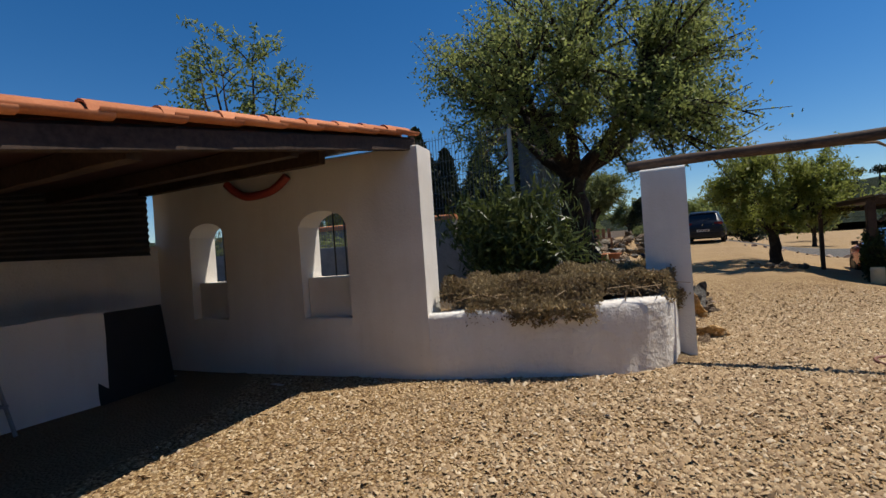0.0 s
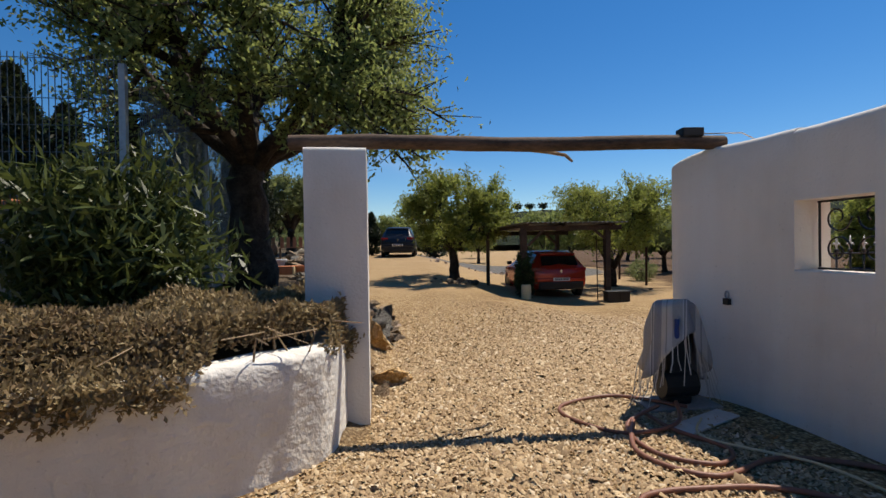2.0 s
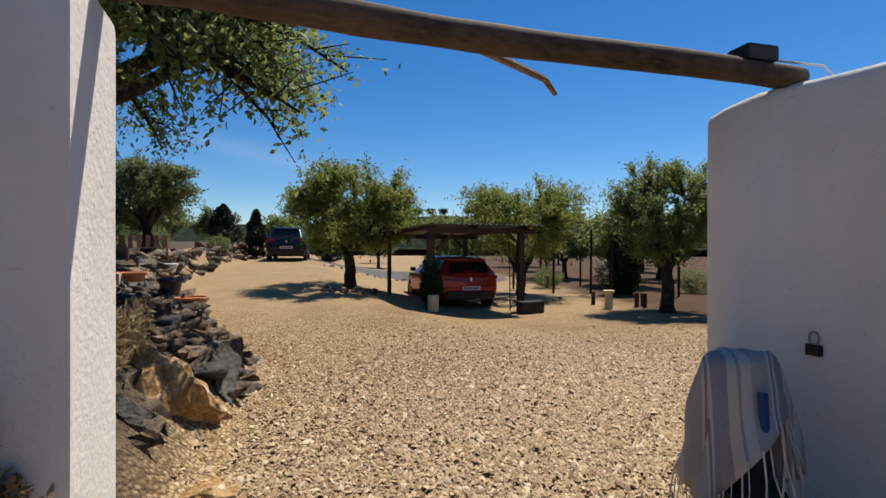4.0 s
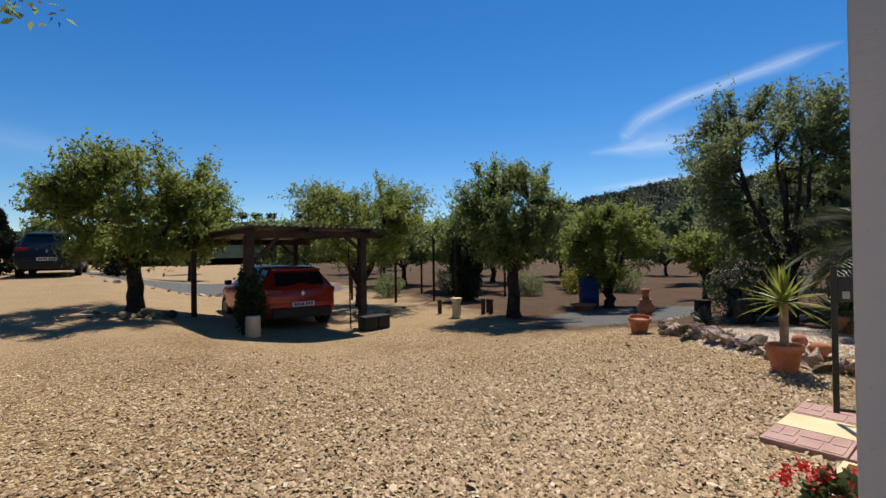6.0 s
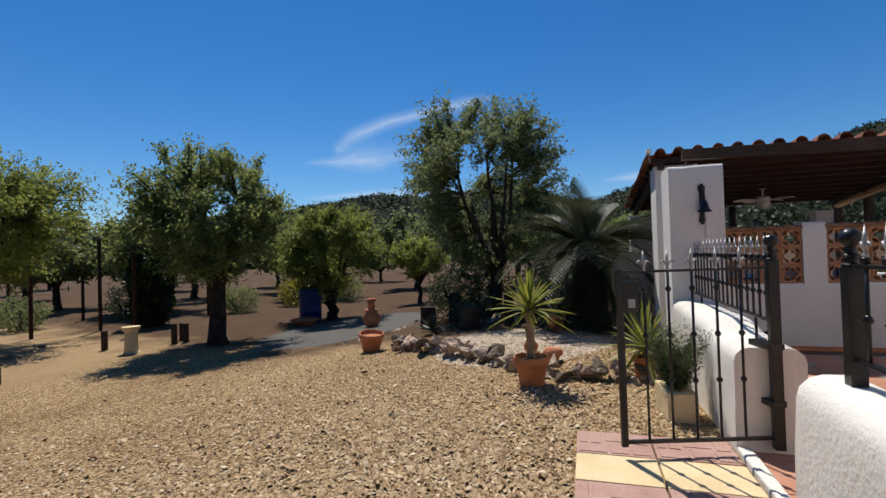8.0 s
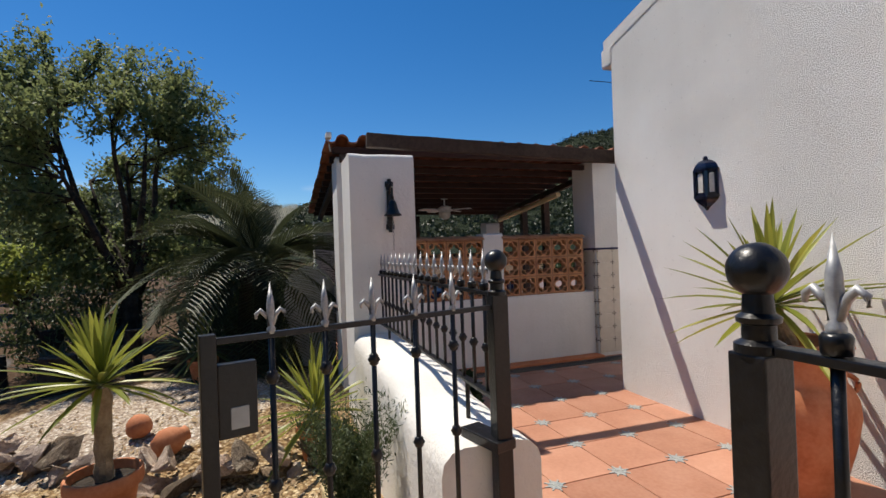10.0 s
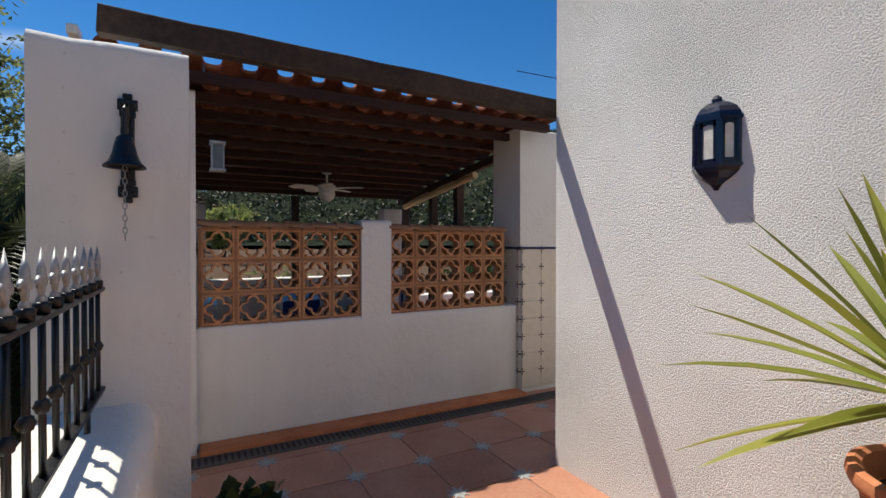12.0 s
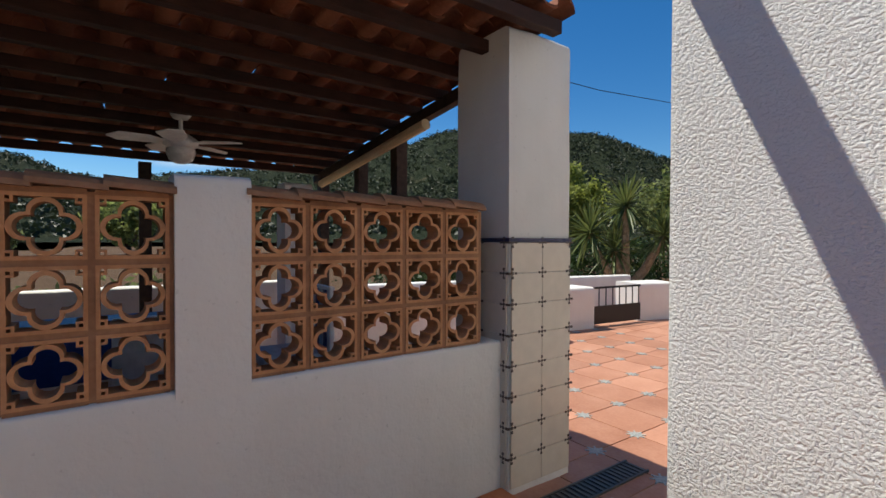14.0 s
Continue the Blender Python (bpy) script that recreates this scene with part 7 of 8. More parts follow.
hose("red hose coil hanging on the shed wall", [(-3.62, 3.70, 2.12), (-3.75, 3.68, 2.02), (-3.90, 3.66, 1.97), (-4.15, 3.64, 1.96), (-4.3, 3.62, 2.02), (-4.42, 3.60, 2.12)], 0.045, plain("red_hose", (0.30, 0.045, 0.03), 0.5), "")

for x, y, w, a in ((-5.20, 3.34, 0.11, 20), (-3.62, 3.38, 0.16, -8)):
    scrap = thing("paper_scrap", "small crumpled pale paper scrap on the shed floor", "paper", pose(x, y, ground_z(x, y) + 0.012, 0, 0, a), "paper scraps")
    bm = bmesh.new()
    bmesh.ops.create_grid(bm, x_segments=6, y_segments=3, size=0.5)
    for v in bm.verts:
        v.co = Vector((v.co.x * w, v.co.y * w * 0.35, 0.012 + 0.012 * noise.noise(v.co * 6 + Vector((a, 0, 0)))))
    part("sheet", bm, M_cloth_cream, scrap)
wall_cable = thing("wall_cable", "thin pale cable strung from the gateway log", "cable", pose(0, 0, 0))
part("cable_run", tube(bmesh.new(), [(2.68, 5.465, 2.085), (3.05, 5.44, 2.095), (3.24, 5.45, 2.02), (3.30, 5.47, 1.70), (3.31, 5.48, 1.12)], 0.005, 6), M_cloth_cream, wall_cable, smooth=True)
fence = thing("mesh_fence", "grey-green welded mesh fence on a concrete plinth", "fence", kind="structure")
shade_soft(wall("plinth", [(-9.0, 6.78), (-2.15, 6.84)], 0.16, 0.4, 1.41, M_concrete, fence, corner=0.01, step=0.3))
shade_soft(wall("plinth", [(-2.17, 7.0), (-2.75, 12.5)], 0.16, 0.4, 1.0, M_concrete, fence, corner=0.01, step=0.3))


def mesh_panel(a, b, z0, z1):
    a, b = Vector(a), Vector(b)
    n = int((b - a).length / 0.055)
    bm = bmesh.new()
    d = (b - a).normalized()
    s = Vector((-d.y, d.x, 0))
    for k in range(n + 1):
        p = a.lerp(b, k / n)
        box(bm, -0.003, 0.003, -0.003, 0.003, z0, z1, 0, Matrix.Translation((p.x, p.y, 0)))
    for z in (z0 + 0.05, z0 + 0.25, z0 + 0.5, z0 + 0.75, z0 + 1.0, z0 + 1.25, z1 - 0.05):
        if z < z1:
            tube(bm, [Vector((a.x, a.y, z)) + s * 0.004, Vector((b.x, b.y, z)) + s * 0.004], 0.004, 4)
    part("wire_panel", bm, M_fence, fence)


for k in range(3):
    mesh_panel((-9.0 + 2.27 * k, 6.86 + 0.005 * k, 0), (-6.75 + 2.27 * k, 6.87 + 0.005 * k, 0), 1.41, 3.08)
mesh_panel((-2.10, 7.0, 0), (-2.40, 9.6, 0), 1.0, 2.85)
mesh_panel((-2.40, 9.65, 0), (-2.70, 12.3, 0), 1.0, 2.85)
for x, y, h in ((-2.20, 6.90, 3.0), (-4.48, 6.88, 2.98), (-6.75, 6.87, 2.98), (-2.40, 9.62, 2.9), (-2.7, 12.3, 2.9)):
    part("fence_post", box(bmesh.new(), x - 0.03, x + 0.03, y - 0.03, y + 0.03, 0.6, h, 0.004), M_steel, fence)
wall_neighbour = thing("wall_neighbour", "pale neighbouring wall with a terracotta tile cap", "wall", kind="structure")
shade_soft(wall("neighbour_wall", [(-14, 10.9), (-5.2, 11.1)], 0.25, 0.3, 2.0, M_concrete, wall_neighbour, corner=0.01, step=0.4))
shade_soft(wall("tile_cap", [(-14, 10.83), (-5.2, 11.03)], 0.4, 2.0, 2.14, M_terra, wall_neighbour, corner=0.05, step=0.3, wob=0.012))
for x, y, r, h, k in ((-7.4, 8.7, 1.1, 0.62, 1), (-9.6, 8.2, 1.2, 0.7, 2), (-5.6, 9.0, 0.9, 0.55, 3)):
    bush("bank_scrub", "dry yellow-green scrub behind the mesh fence", x, y, 0.55, r, r * 0.8, h, 3000, 0.10, 0.035, M_olive, 120 + k, group="scrub behind the fence")
barn = thing("neighbour_building", "distant grey-white gabled building beyond the fence", "building", pose(-17.8, 24.0, 0), kind="")
bm = bmesh.new()
prof = [(-2.6, 0.0), (2.6, 0.0), (2.6, 3.95), (0.0, 5.15), (-2.6, 3.95)]
fa, fb = [bm.verts.new((x, 0, z)) for x, z in prof], [bm.verts.new((x, 7.0, z)) for x, z in prof]
bm.faces.new(fa), bm.faces.new(fb)
for k in range(5):
    bm.faces.new((fa[k], fa[(k + 1) % 5], fb[(k + 1) % 5], fb[k]))
part("walls", bm, M_concrete, barn)
for sx in (1, -1):
    part("roof_slope", box(bmesh.new(), 0, 3.0, -0.3, 7.3, 0.0 if sx > 0 else -0.08, 0.08 if sx > 0 else 0.0, 0.01, pose(0, 0, 5.16, 0, 24.8 if sx > 0 else 155.2, 0)), M_steel, barn, "grey sheet roof")
archb = thing("arched_panel", "grey round-topped panel leaning by the pier", "panel", pose(9.5, 5.82, ground_z(9.5, 5.82), 0, 0, 0))
bm = bmesh.new()
ring0 = [bm.verts.new((0, -0.26 * math.cos(a), 0.82 + 0.26 * math.sin(a))) for a in np.linspace(0, math.pi, 14)] + [bm.verts.new((0, 0.26, 0.0)), bm.verts.new((0, -0.26, 0.0))]
ring1 = [bm.verts.new(v_.co + Vector((0.04, 0, 0))) for v_ in ring0]
bm.faces.new(ring0), bm.faces.new(ring1)
for k in range(len(ring0)):
    bm.faces.new((ring0[k], ring0[(k + 1) % len(ring0)], ring1[(k + 1) % len(ring0)], ring1[k]))
part("panel_body", bm, M_steel, archb)

# ---- hills, far pines, cloud ----
RIDGE = [(-180, 3), (-120, 3.5), (-80, 5), (-60, 8.5), (-52, 11.6), (-46, 12.4), (-35, 12.6), (-30, 10.8), (-22, 9.0), (-12, 7.3), (-6.5, 6.7), (-3, 6.2), (0, 5.2), (3, 5.8), (8, 7.4), (14, 7.1), (20, 6.7), (25, 7.0), (31, 6.0), (36, 5.2), (44, 3.2), (55, 3.2), (62, 3.7), (73, 3.7), (85, 2.4), (110, 2.5), (150, 2.5), (180, 3)]
v, f = [], []
NA, NRR = 720, 22
for i in range(NA):
    az = -180 + 360 * i / NA
    el = along(RIDGE, az) + 0.22 * noise.noise(Vector((az * 0.35, 0, 0))) + 0.10 * noise.noise(Vector((az * 1.7, 5, 0)))
    a = radians(az)
    for j in range(NRR):
        u = j / (NRR - 1)
        r = 90 + 330 * u
        zz = 1.0 + math.tan(radians(el)) * 420 * (smooth01(0, 1, u) ** 1.25)
        zz += 7 * u * (1 - u) * noise.noise(Vector((math.cos(a) * r * 0.02, math.sin(a) * r * 0.02, 1.0))) * 2
        v.append((r * math.cos(a), r * math.sin(a), zz))
f = np.array([(i * NRR + j, ((i + 1) % NA) * NRR + j, ((i + 1) % NA) * NRR + j + 1, i * NRR + j + 1) for i in range(NA) for j in range(NRR - 1)])


def hill_material():
    m, n, l, b = material("scrub_hillside", 1.0, 0, 0.05)
    vv = where(n, l)
    a = noise_tex(n, l, vv, 0.05, 5, 0.6)
    c = noise_tex(n, l, vv, 0.55, 5, 0.7)
    green = ramp(n, l, c, (0.35, (0.010, 0.016, 0.009)), (0.55, (0.028, 0.036, 0.020)), (0.75, (0.075, 0.075, 0.045)))
    earth = ramp(n, l, c, (0.3, (0.035, 0.040, 0.022)), (0.7, (0.17, 0.135, 0.085)))
    fa = ramp(n, l, a, (0.62, (0, 0, 0)), (0.76, (1, 1, 1)))
    l.new(mix(n, l, fa, green, earth), b.inputs["Base Color"])
    relief(n, l, b, c, 1.0, 2.0)
    return m


M_hill = hill_material()
hills = tagged(raw("backdrop_hills", v, f, M_hill, smooth=True), "dark scrub-covered hills round the valley", "hills", kind="structure")
g = np.random.default_rng(4)
cs = []
for k in range(5200):
    az = g.uniform(-75, 40)
    u = g.uniform(0.12, 0.97)
    i = int((az + 180) / 360 * NA) % NA
    j = u * (NRR - 1)
    p0, p1 = np.array(v[i * NRR + int(j)]), np.array(v[i * NRR + min(NRR - 1, int(j) + 1)])
    c = p0 + (p1 - p0) * (j - int(j))
    s = g.uniform(0.6, 1.5)
    cs.append(c + g.normal(size=(14, 3)) * [s, s, s * 0.55] + [0, 0, s * 0.7])
far = tagged(leaves("hill_scrub", np.concatenate(cs), 1.35, 1.1, M_cypress, None, 4, 0), "dark pines and scrub dotted over the hills", "scrub", kind="stuff")
for k, az in enumerate((60.0, 61.3, 63.0, 64.0, 66.0, 67.5, 70.5, 72.0, 73.5, 75.0)):
    a = radians(az)
    r = 150.0
    x, y = r * math.cos(a), r * math.sin(a)
    z = 1.25 + math.tan(radians(3.55)) * r
    pn = thing("ridge_pine", "small dark pine on the far ridge", "tree", pose(x, y, z - 2.0), "ridge pines")
    part("trunk", tube(bmesh.new(), [(0, 0, 0), (0.2, 0, 3.6)], [0.25, 0.15], 6), M_bark, pn)
    q = g.normal(size=(260, 3))
    q /= np.linalg.norm(q, axis=1, keepdims=True)
    leaves("crown", q * [1.6, 1.6, 0.9] * g.uniform(0.3, 1, (260, 1)) + [0.2, 0, 4.1], 0.7, 0.35, M_cypress, pn, k, 0)


def cloud_material(weight=0.62):
    m = bpy.data.materials.new("thin_cloud")
    m.use_nodes = True
    n, l = m.node_tree.nodes, m.node_tree.links
    n.clear()
    out = n.new("ShaderNodeOutputMaterial")
    tc = n.new("ShaderNodeTexCoord").outputs["UV"]
    sep = n.new("ShaderNodeSeparateXYZ")
    l.new(tc, sep.inputs[0])
    nz = noise_tex(n, l, tc, 5, 6, 0.6)
    e = calc(n, l, "SUBTRACT", 1.0, calc(n, l, "ABSOLUTE", calc(n, l, "MULTIPLY_ADD", sep.outputs["Y"], 2.0, -1.0)))
    e2 = calc(n, l, "SUBTRACT", 1.0, calc(n, l, "ABSOLUTE", calc(n, l, "MULTIPLY_ADD", sep.outputs["X"], 2.0, -1.0)))
    al = calc(n, l, "MULTIPLY", calc(n, l, "MULTIPLY", calc(n, l, "POWER", e, 1.6), calc(n, l, "POWER", e2, 0.6)), calc(n, l, "MULTIPLY", nz, 1.5))
    al = calc(n, l, "MINIMUM", calc(n, l, "MULTIPLY", al, weight), 1.0)
    em = n.new("ShaderNodeEmission")
    em.inputs[0].default_value, em.inputs[1].default_value = (0.80, 0.88, 1.0, 1), 0.85
    tr = n.new("ShaderNodeBsdfTransparent")
    ms = n.new("ShaderNodeMixShader")
    l.new(al, ms.inputs[0]), l.new(tr.outputs[0], ms.inputs[1]), l.new(em.outputs[0], ms.inputs[2]), l.new(ms.outputs[0], out.inputs[0])
    return m


M_cloud = cloud_material()
M_haze = cloud_material(0.16)


def cloud(pts, widths, mat=None):
    """A wisp along azimuth and height angles, far off."""
    R = 1800.0
    me = bpy.data.meshes.new("backdrop_cloud")
    vv, uu = [], []
    fine = []
    for k in range(len(pts) - 1):
        for s in np.linspace(0, 1, 10, endpoint=False):
            fine.append([(1 - s) * a + s * b for a, b in zip((*pts[k], widths[k]), (*pts[k + 1], widths[k + 1]))])
    fine.append([*pts[-1], widths[-1]])
    fine = np.array(fine)
    for q in range(3):
        fine[1:-1] = (fine[:-2] + 2 * fine[1:-1] + fine[2:]) / 4
    for k, (az, el, w) in enumerate(fine):
        d = fine[min(k + 1, len(fine) - 1)] - fine[max(k - 1, 0)]
        nrm = np.array([-d[1], d[0]]) / (np.hypot(d[0], d[1]) + 1e-6)
        for s in (-1, 1):
            a, e = radians(az + nrm[0] * w * s), radians(el + nrm[1] * w * s)
            vv.append((R * math.cos(e) * math.cos(a), R * math.cos(e) * math.sin(a), R * math.sin(e)))
            uu.append((k / (len(fine) - 1), (s + 1) / 2))
    ff = [(2 * k, 2 * k + 1, 2 * k + 3, 2 * k + 2) for k in range(len(fine) - 1)]
    me.from_pydata(vv, [], ff)
    uv = me.uv_layers.new(name="uv")
    for lp in me.loops:
        uv.data[lp.index].uv = uu[lp.vertex_index]
    me.materials.append(mat or M_cloud)
    ob = new("backdrop_cloud", me)
    ob.visible_shadow = False
    return tagged(ob, "thin wispy white cloud in the blue sky", "cloud", kind="structure")


cloud([(9.5, 18.4), (11.5, 18.2), (13.4, 17.8), (18.0, 17.1), (23.2, 15.9), (27.3, 14.3), (29.0, 12.8), (29.2, 12.0)], [0.3, 0.8, 1.3, 0.9, 1.2, 1.3, 1.2, 0.5])
cloud([(33.0, 11.2), (29.6, 11.4), (27.0, 11.5), (24.0, 11.5), (20.0, 12.2)], [0.4, 1.0, 1.7, 1.7, 0.5])
cloud([(29.5, 13.0), (26.5, 12.8), (23.0, 12.6), (19.5, 13.2)], [0.8, 2.2, 2.2, 0.6], M_haze)
cloud([(33, 7.1), (27, 7.5), (21.8, 7.6), (12, 7.8)], [0.4, 0.8, 0.9, 0.5])
cloud([(-2, 8.0), (-7, 8.2), (-12, 8.4)], [0.4, 1.0, 0.4])
cloud([(104, 13), (94, 11.0), (84, 9.0), (76, 8.0)], [1.0, 2.2, 2.2, 1.0], M_haze)

# ---- pieces last: floor tiles, insets, column tiles, pierced blocks, drain, gravel ----
bm = bmesh.new()
box(bm, -TP / 2 + 0.004, TP / 2 - 0.004, -TP / 2 + 0.004, TP / 2 - 0.004, 0.0, 0.018, 0.003)
FLOOR_TILE = finish(bm, "floor_tile", M_floor)
bm = bmesh.new()
box(bm, -0.036, 0.036, -0.036, 0.036, 0.0, 0.0215, 0.001)
INSET = finish(bm, "inset", M_star)
bm = bmesh.new()
for k in range(4):
    box(bm, -0.06, 0.06, -0.005, 0.005, 0.0, 0.0225, 0.0, pose(0, 0, 0, 0, 0, 45 * k))
INSET_RAY = finish(bm, "inset_ray", rough_paint("pale_inset_star", (0.24, 0.26, 0.26), (0.32, 0.34, 0.33), (0.43, 0.44, 0.41), 90, 20, 0.4))
for i in range(-10, 17):
    for j in range(-18, 6):
        x, y = TX + (i + 0.5) * TP, TY + (j + 0.5) * TP
        if not (2.95 < x - TP / 2 and x + TP / 2 < 12.9 and y + TP / 2 < 5.62):
            continue
        if x + TP / 2 < 7.8 and y < 3.3:
            continue
        t = new("floor_tile", FLOOR_TILE)
        t.parent, t.location = terrace, (x, y, 0.0)
        cx, cy = x - TP / 2, y - TP / 2
        if 5.0 < cx < 12.0 and -1.6 < cy < 5.2 and not (cx < 7.7 and cy < 3.36):
            s = new("inset", INSET)
            s.parent, s.location = terrace, (cx, cy, 0.0)
            s.rotation_euler = (0, 0, radians(45))
            r = new("inset_ray", INSET_RAY)
            r.parent, r.location = terrace, (cx, cy, 0.0)

# skirting strip and drain along the veranda wall
part("skirting_step", box(bmesh.new(), 8.625, 8.775, 2.70, 5.10, 0.0, 0.055, 0.006), M_terra, wall_veranda, "terracotta skirting step")
drain = thing("floor_drain", "long metal drain grating in the terrace floor", "drain", pose(0, 0, 0), kind="structure")
part("channel", box(bmesh.new(), 8.505, 8.622, 1.9, 5.16, 0.0, 0.0225), M_black_plastic, drain)
bm = bmesh.new()
box(bm, -0.056, 0.056, -0.009, 0.009, 0.0, 0.006)
SLAT = finish(bm, "slat", M_corrugated)
for k in range(92):
    s = new("slat", SLAT)
    s.parent, s.location = drain, (8.5635, 1.92 + 0.0352 * k, 0.0225)
for x in (8.498, 8.6295):
    part("grate_edge", box(bmesh.new(), x - 0.005, x + 0.005, 1.9, 5.16, 0.0, 0.0295), M_corrugated, drain)

# column tiles
COL_Z, CT = 0.055, 0.1475
bm = bmesh.new()
box(bm, -0.006, 0.0, 0.001, 0.2085, 0.001, CT - 0.001, 0.002)
COL_TILE = finish(bm, "glazed_tile", M_cream_tile)
bm2 = bmesh.new()
for dx, dz in ((0, 0), (0.0, 0.021), (0, -0.021), (0.021, 0), (-0.021, 0)):
    box(bm2, -0.0085, -0.004, dx - 0.006, dx + 0.006, dz - 0.006, dz + 0.006)
box(bm2, -0.008, -0.004, -0.026, 0.026, -0.0018, 0.0018)
box(bm2, -0.008, -0.004, -0.0018, 0.0018, -0.026, 0.026)
FLOWER = finish(bm2, "tile_flower", plain("brown_tile_motif", (0.055, 0.035, 0.028), 0.3))
for r in range(8):
    for c in range(2):
        t = new("glazed_tile", COL_TILE)
        t.parent, t.location = wall_veranda, (8.733, 2.264 + c * 0.2095, COL_Z + r * CT)
    for c in range(3):
        fl = new("tile_flower", FLOWER)
        fl.parent, fl.location = wall_veranda, (8.7335, 2.272 + c * 0.2025, COL_Z + (r + 1) * CT)
    for c in range(2):
        t = new("glazed_tile", COL_TILE)
        t.parent = wall_veranda
        t.matrix_world = pose(8.742 + 0.2 * c, 2.697, COL_Z + r * CT, 0, 0, -90) @ Matrix.Diagonal((1, 0.95, 1, 1))
        fl = new("tile_flower", FLOWER)
        fl.parent = wall_veranda
        fl.matrix_world = pose(8.76 + 0.18 * c, 2.697, COL_Z + (r + 1) * CT, 0, 0, -90)
part("blue_border", box(bmesh.new(), 8.725, 8.95, 2.258, 2.703, COL_Z + 8 * CT, COL_Z + 8 * CT + 0.022, 0.003), plain("navy_tile", (0.012, 0.014, 0.06), 0.25), wall_veranda, "navy blue tile border")

# pierced blocks
BS, BH, BD = 0.2045, 0.2045, 0.085


def pierced_block():
    bm = bmesh.new()
    h = BS / 2 - 0.009
    w = 0.011
    for a in ((-h, -h + w, -h, h), (h - w, h, -h, h), (-h + w, h - w, -h, -h + w), (-h + w, h - w, h - w, h)):
        box(bm, 0, BD, a[0], a[1], a[2], a[3])
    for sy in (1, -1):
        for sz in (1, -1):
            cy, cz = sy * (h - 0.024), sz * (h - 0.024)
            box(bm, 0, BD, min(cy, cy + sy * 0.003), max(cy, cy + sy * 0.003), min(cz, cz + sz * 0.014), max(cz, cz + sz * 0.014))
            box(bm, 0, BD, min(cy, cy + sy * 0.014), max(cy, cy + sy * 0.014), min(cz, cz + sz * 0.003), max(cz, cz + sz * 0.003))
            box(bm, 0, BD, min(cy - sy * 0.004, cy), max(cy - sy * 0.004, cy), min(cz - sz * 0.004, cz + sz * 0.014), max(cz - sz * 0.004, cz + sz * 0.014))
            box(bm, 0, BD, min(cy, cy + sy * 0.014), max(cy, cy + sy * 0.014), min(cz - sz * 0.004, cz), max(cz - sz * 0.004, cz))
    n = 40
    rings = [[], [], [], []]
    for k in range(n):
        a = 2 * math.pi * k / n
        t = (a + math.pi / 4) % (math.pi / 2) - math.pi / 4
        d_, r_ = 0.043, 0.0395
        ro = d_ * math.cos(t) + math.sqrt(max(0.0, r_ * r_ - (d_ * math.sin(t)) ** 2))
        ri = ro - 0.0135
        for q, (rad, x) in enumerate(((ro, 0.0), (ro, BD), (ri, BD), (ri, 0.0))):
            rings[q].append(bm.verts.new((x, rad * math.cos(a), rad * math.sin(a))))
    for q in range(4):
        r0, r1 = rings[q], rings[(q + 1) % 4]
        for k in range(n):
            bm.faces.new((r0[k], r0[(k + 1) % n], r1[(k + 1) % n], r1[k]))
    return finish(bm, "pierced_block", M_block)


BLOCK = pierced_block()
for y0 in (2.822, 4.072):
    for c in range(5):
        for r in range(3):
            b = new("pierced_block", BLOCK)
            b.parent, b.location = wall_veranda, (8.795, y0 + (c + 0.5) * BS, 0.765 + (r + 0.5) * BH)
    for c in range(6):
        y = y0 + c * BS
        part("mortar_joint", box(bmesh.new(), 8.80, 8.80 + BD, y - 0.0095, y + 0.0095, 0.765, 0.765 + 3 * BH), M_mortar, wall_veranda)
    for r in range(4):
        z = 0.765 + r * BH
        for c in range(5):
            part("mortar_joint", box(bmesh.new(), 8.80, 8.80 + BD, y0 + c * BS + 0.0095, y0 + (c + 1) * BS - 0.0095, z - 0.009, z + 0.009), M_mortar, wall_veranda)
    for c in range(6):
        y = y0 - 0.01 + c * 0.172
        bm = bmesh.new()
        pr = [(8.765 + 0.07 - 0.075 * math.cos(a), 1.382 + 0.042 * math.sin(a)) for a in np.linspace(0, math.pi, 9)]
        ra = [bm.verts.new((x, y, z)) for x, z in pr]
        rb = [bm.verts.new((x, y + 0.185, z + 0.012)) for x, z in pr]
        bm.faces.new(ra), bm.faces.new(rb)
        for k in range(9):
            bm.faces.new((ra[k], ra[(k + 1) % 9], rb[(k + 1) % 9], rb[k]))
        part("cap_tile", bm, M_mortar, wall_veranda)

# gravel: loose stones
g = np.random.default_rng(99)
base = np.array([(1, 0, 0), (0, 1, 0), (-1, 0, 0), (0, -1, 0), (0.25, 0.2, 1)], dtype=float)
tri = np.array([(0, 1, 4), (1, 2, 4), (2, 3, 4), (3, 0, 4)])
N = 225000
way = np.array([(0.0, 0.9), (0.2, 2.0), (0.7, 4.4), (1.4, 6.2), (2.6, 6.8), (3.6, 6.8), (4.6, 6.9)])
k = g.integers(0, len(way), N)
ang = g.uniform(0, 6.2832, N)
rad = np.abs(g.normal(0, 2.6, N)) + 0.05
c = way[k] + np.stack([np.cos(ang) * rad, np.sin(ang) * rad], 1) + g.uniform(-0.8, 0.8, (N, 2))
front = np.interp(c[:, 0], [p[0] for p in LEFT_WALL], [p[1] for p in LEFT_WALL])
ok = (c[:, 1] < 12.5) & (c[:, 0] > -4.2) & (c[:, 0] < 9)
ok &= ~((c[:, 0] < 0.0) & (c[:, 1] > front - 0.02))
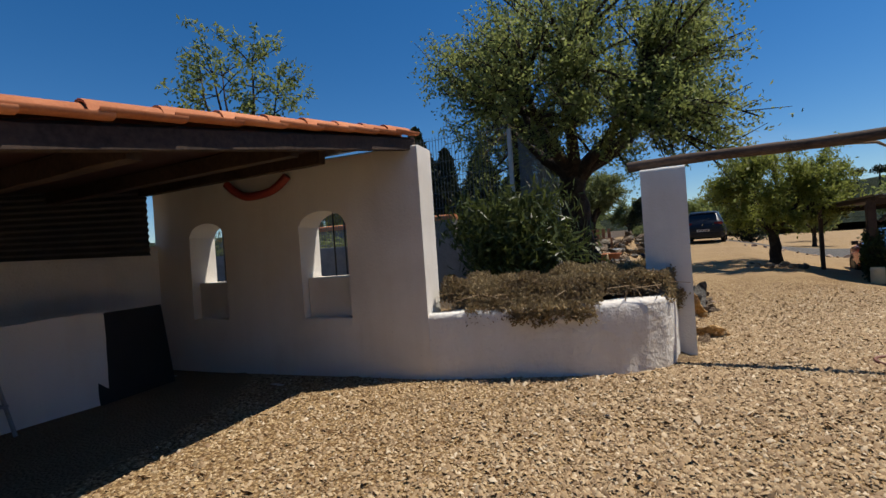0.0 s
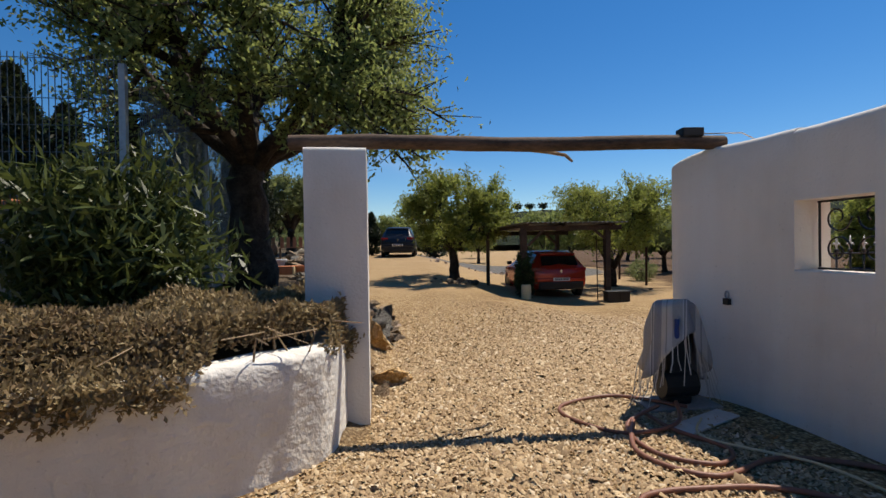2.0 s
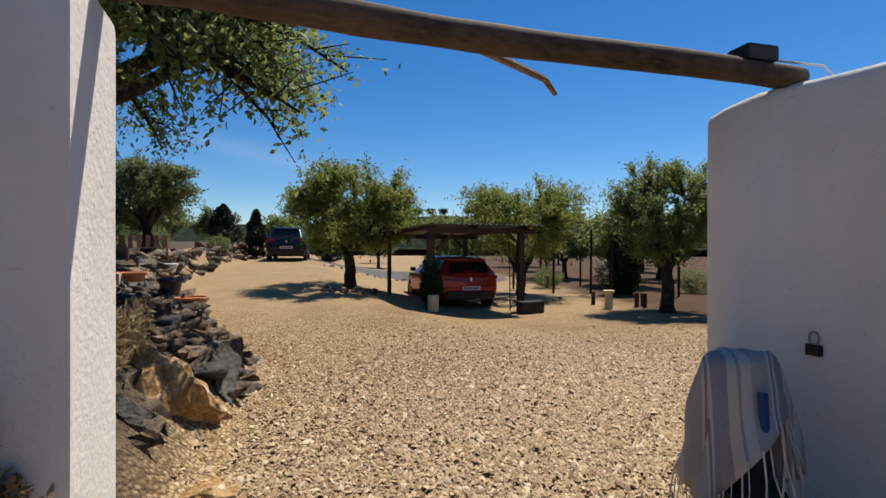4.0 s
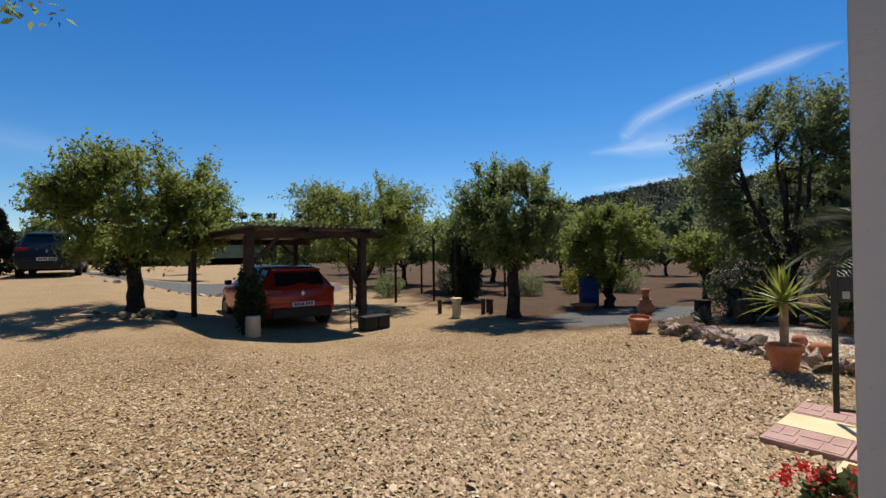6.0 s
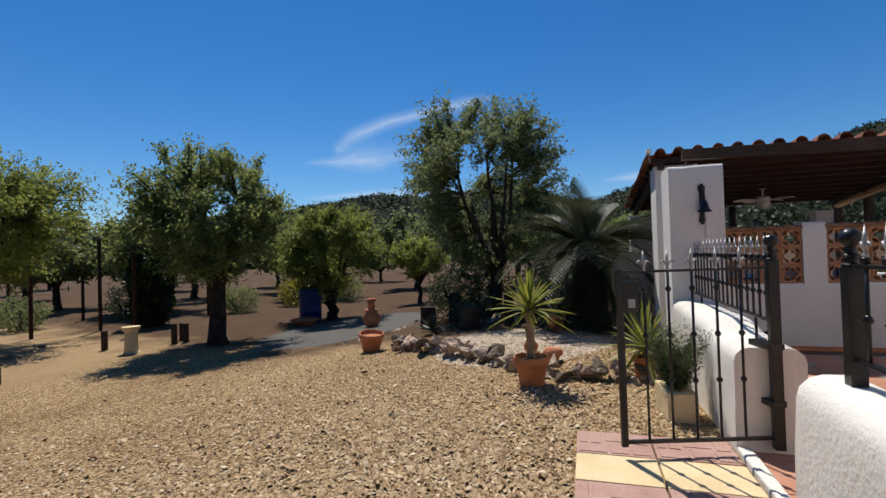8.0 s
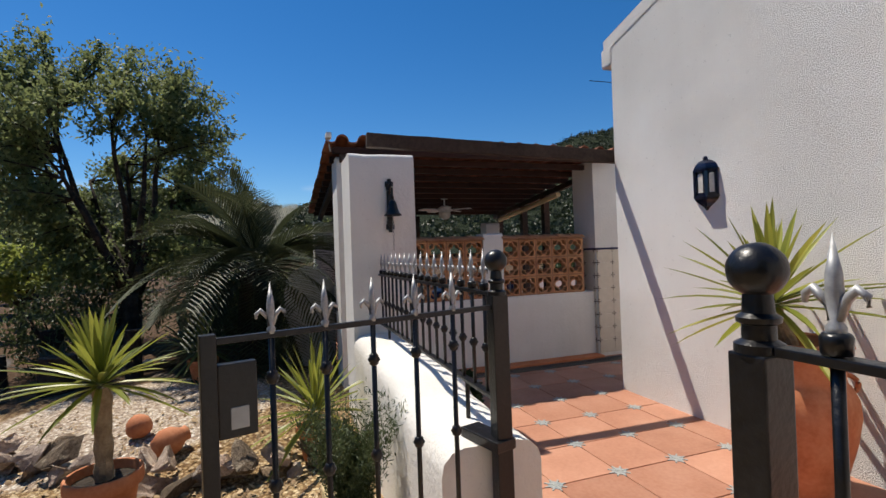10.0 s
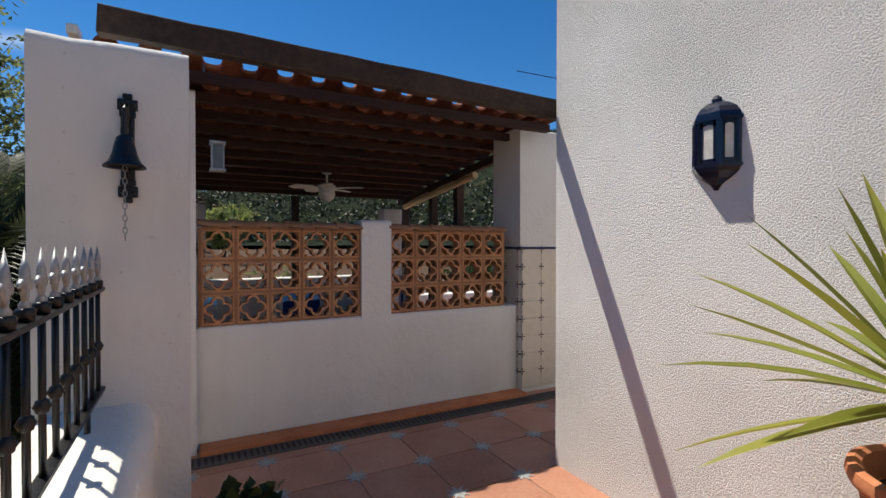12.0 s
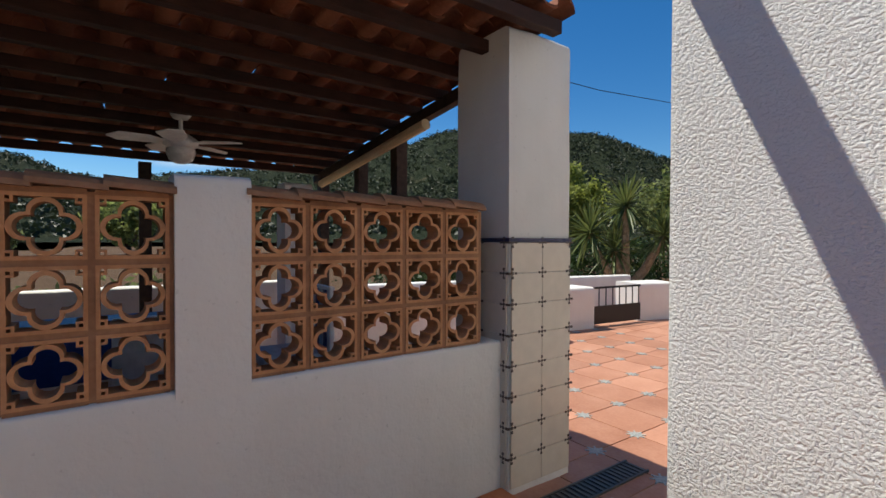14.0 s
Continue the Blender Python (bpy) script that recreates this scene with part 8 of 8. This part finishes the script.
ok &= ~((c[:, 0] < 0.12) & (c[:, 1] > 5.0))
ok &= ~((c[:, 0] > 2.55) & (c[:, 1] < 5.72))
ok &= ~((c[:, 0] > 4.68) & (c[:, 0] < 5.78) & (c[:, 1] < 6.54))
ok &= c[:, 1] > -1.0
# no chips on the shed floor, where the shade is painted darker
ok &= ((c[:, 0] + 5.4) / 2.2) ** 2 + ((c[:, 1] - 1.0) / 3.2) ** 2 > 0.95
c = c[ok]
n = len(c)
gz = np.array([ground_z(float(a), float(b)) for a, b in c])
s = g.lognormal(math.log(0.0110), 0.30, n)
yaw, t1, t2 = g.uniform(0, 6.2832, n), g.normal(0, 0.45, n), g.normal(0, 0.45, n)
sh = base[None] * np.stack([s * g.uniform(0.9, 1.5, n), s * g.uniform(0.6, 1.0, n), s * g.uniform(0.45, 0.85, n)], 1)[:, None, :]
sh = sh + g.normal(0, 0.12, sh.shape) * s[:, None, None]
cy, sy = np.cos(yaw)[:, None], np.sin(yaw)[:, None]
x, y, z = sh[..., 0], sh[..., 1], sh[..., 2]
z = z + t1[:, None] * x + t2[:, None] * y
vx, vy = x * cy - y * sy, x * sy + y * cy
V = np.stack([vx + c[:, 0:1], vy + c[:, 1:2], z + (gz + s * 0.42)[:, None]], -1).reshape(-1, 3)
F = (tri[None] + (np.arange(n) * 5)[:, None, None]).reshape(-1, 3)


def pebble_material():
    m, nn, l, b = material("golden_gravel", 0.85, 0, 0.25)
    isl = nn.new("ShaderNodeNewGeometry").outputs["Random Per Island"]
    col = ramp(nn, l, isl, (0.0, (0.15, 0.085, 0.042)), (0.22, (0.25, 0.162, 0.078)), (0.6, (0.385, 0.268, 0.140)), (0.88, (0.52, 0.393, 0.233)), (1.0, (0.70, 0.595, 0.435)))
    col = mix(nn, l, 0.3, col, ramp(nn, l, noise_tex(nn, l, where(nn, l), 90, 3), (0.3, (0.28, 0.18, 0.10)), (0.7, (0.64, 0.5, 0.34))))
    l.new(col, b.inputs["Base Color"])
    return m


gravel = tagged(raw("gravel", V, F, pebble_material()), "loose golden limestone gravel chips", "gravel", kind="stuff")
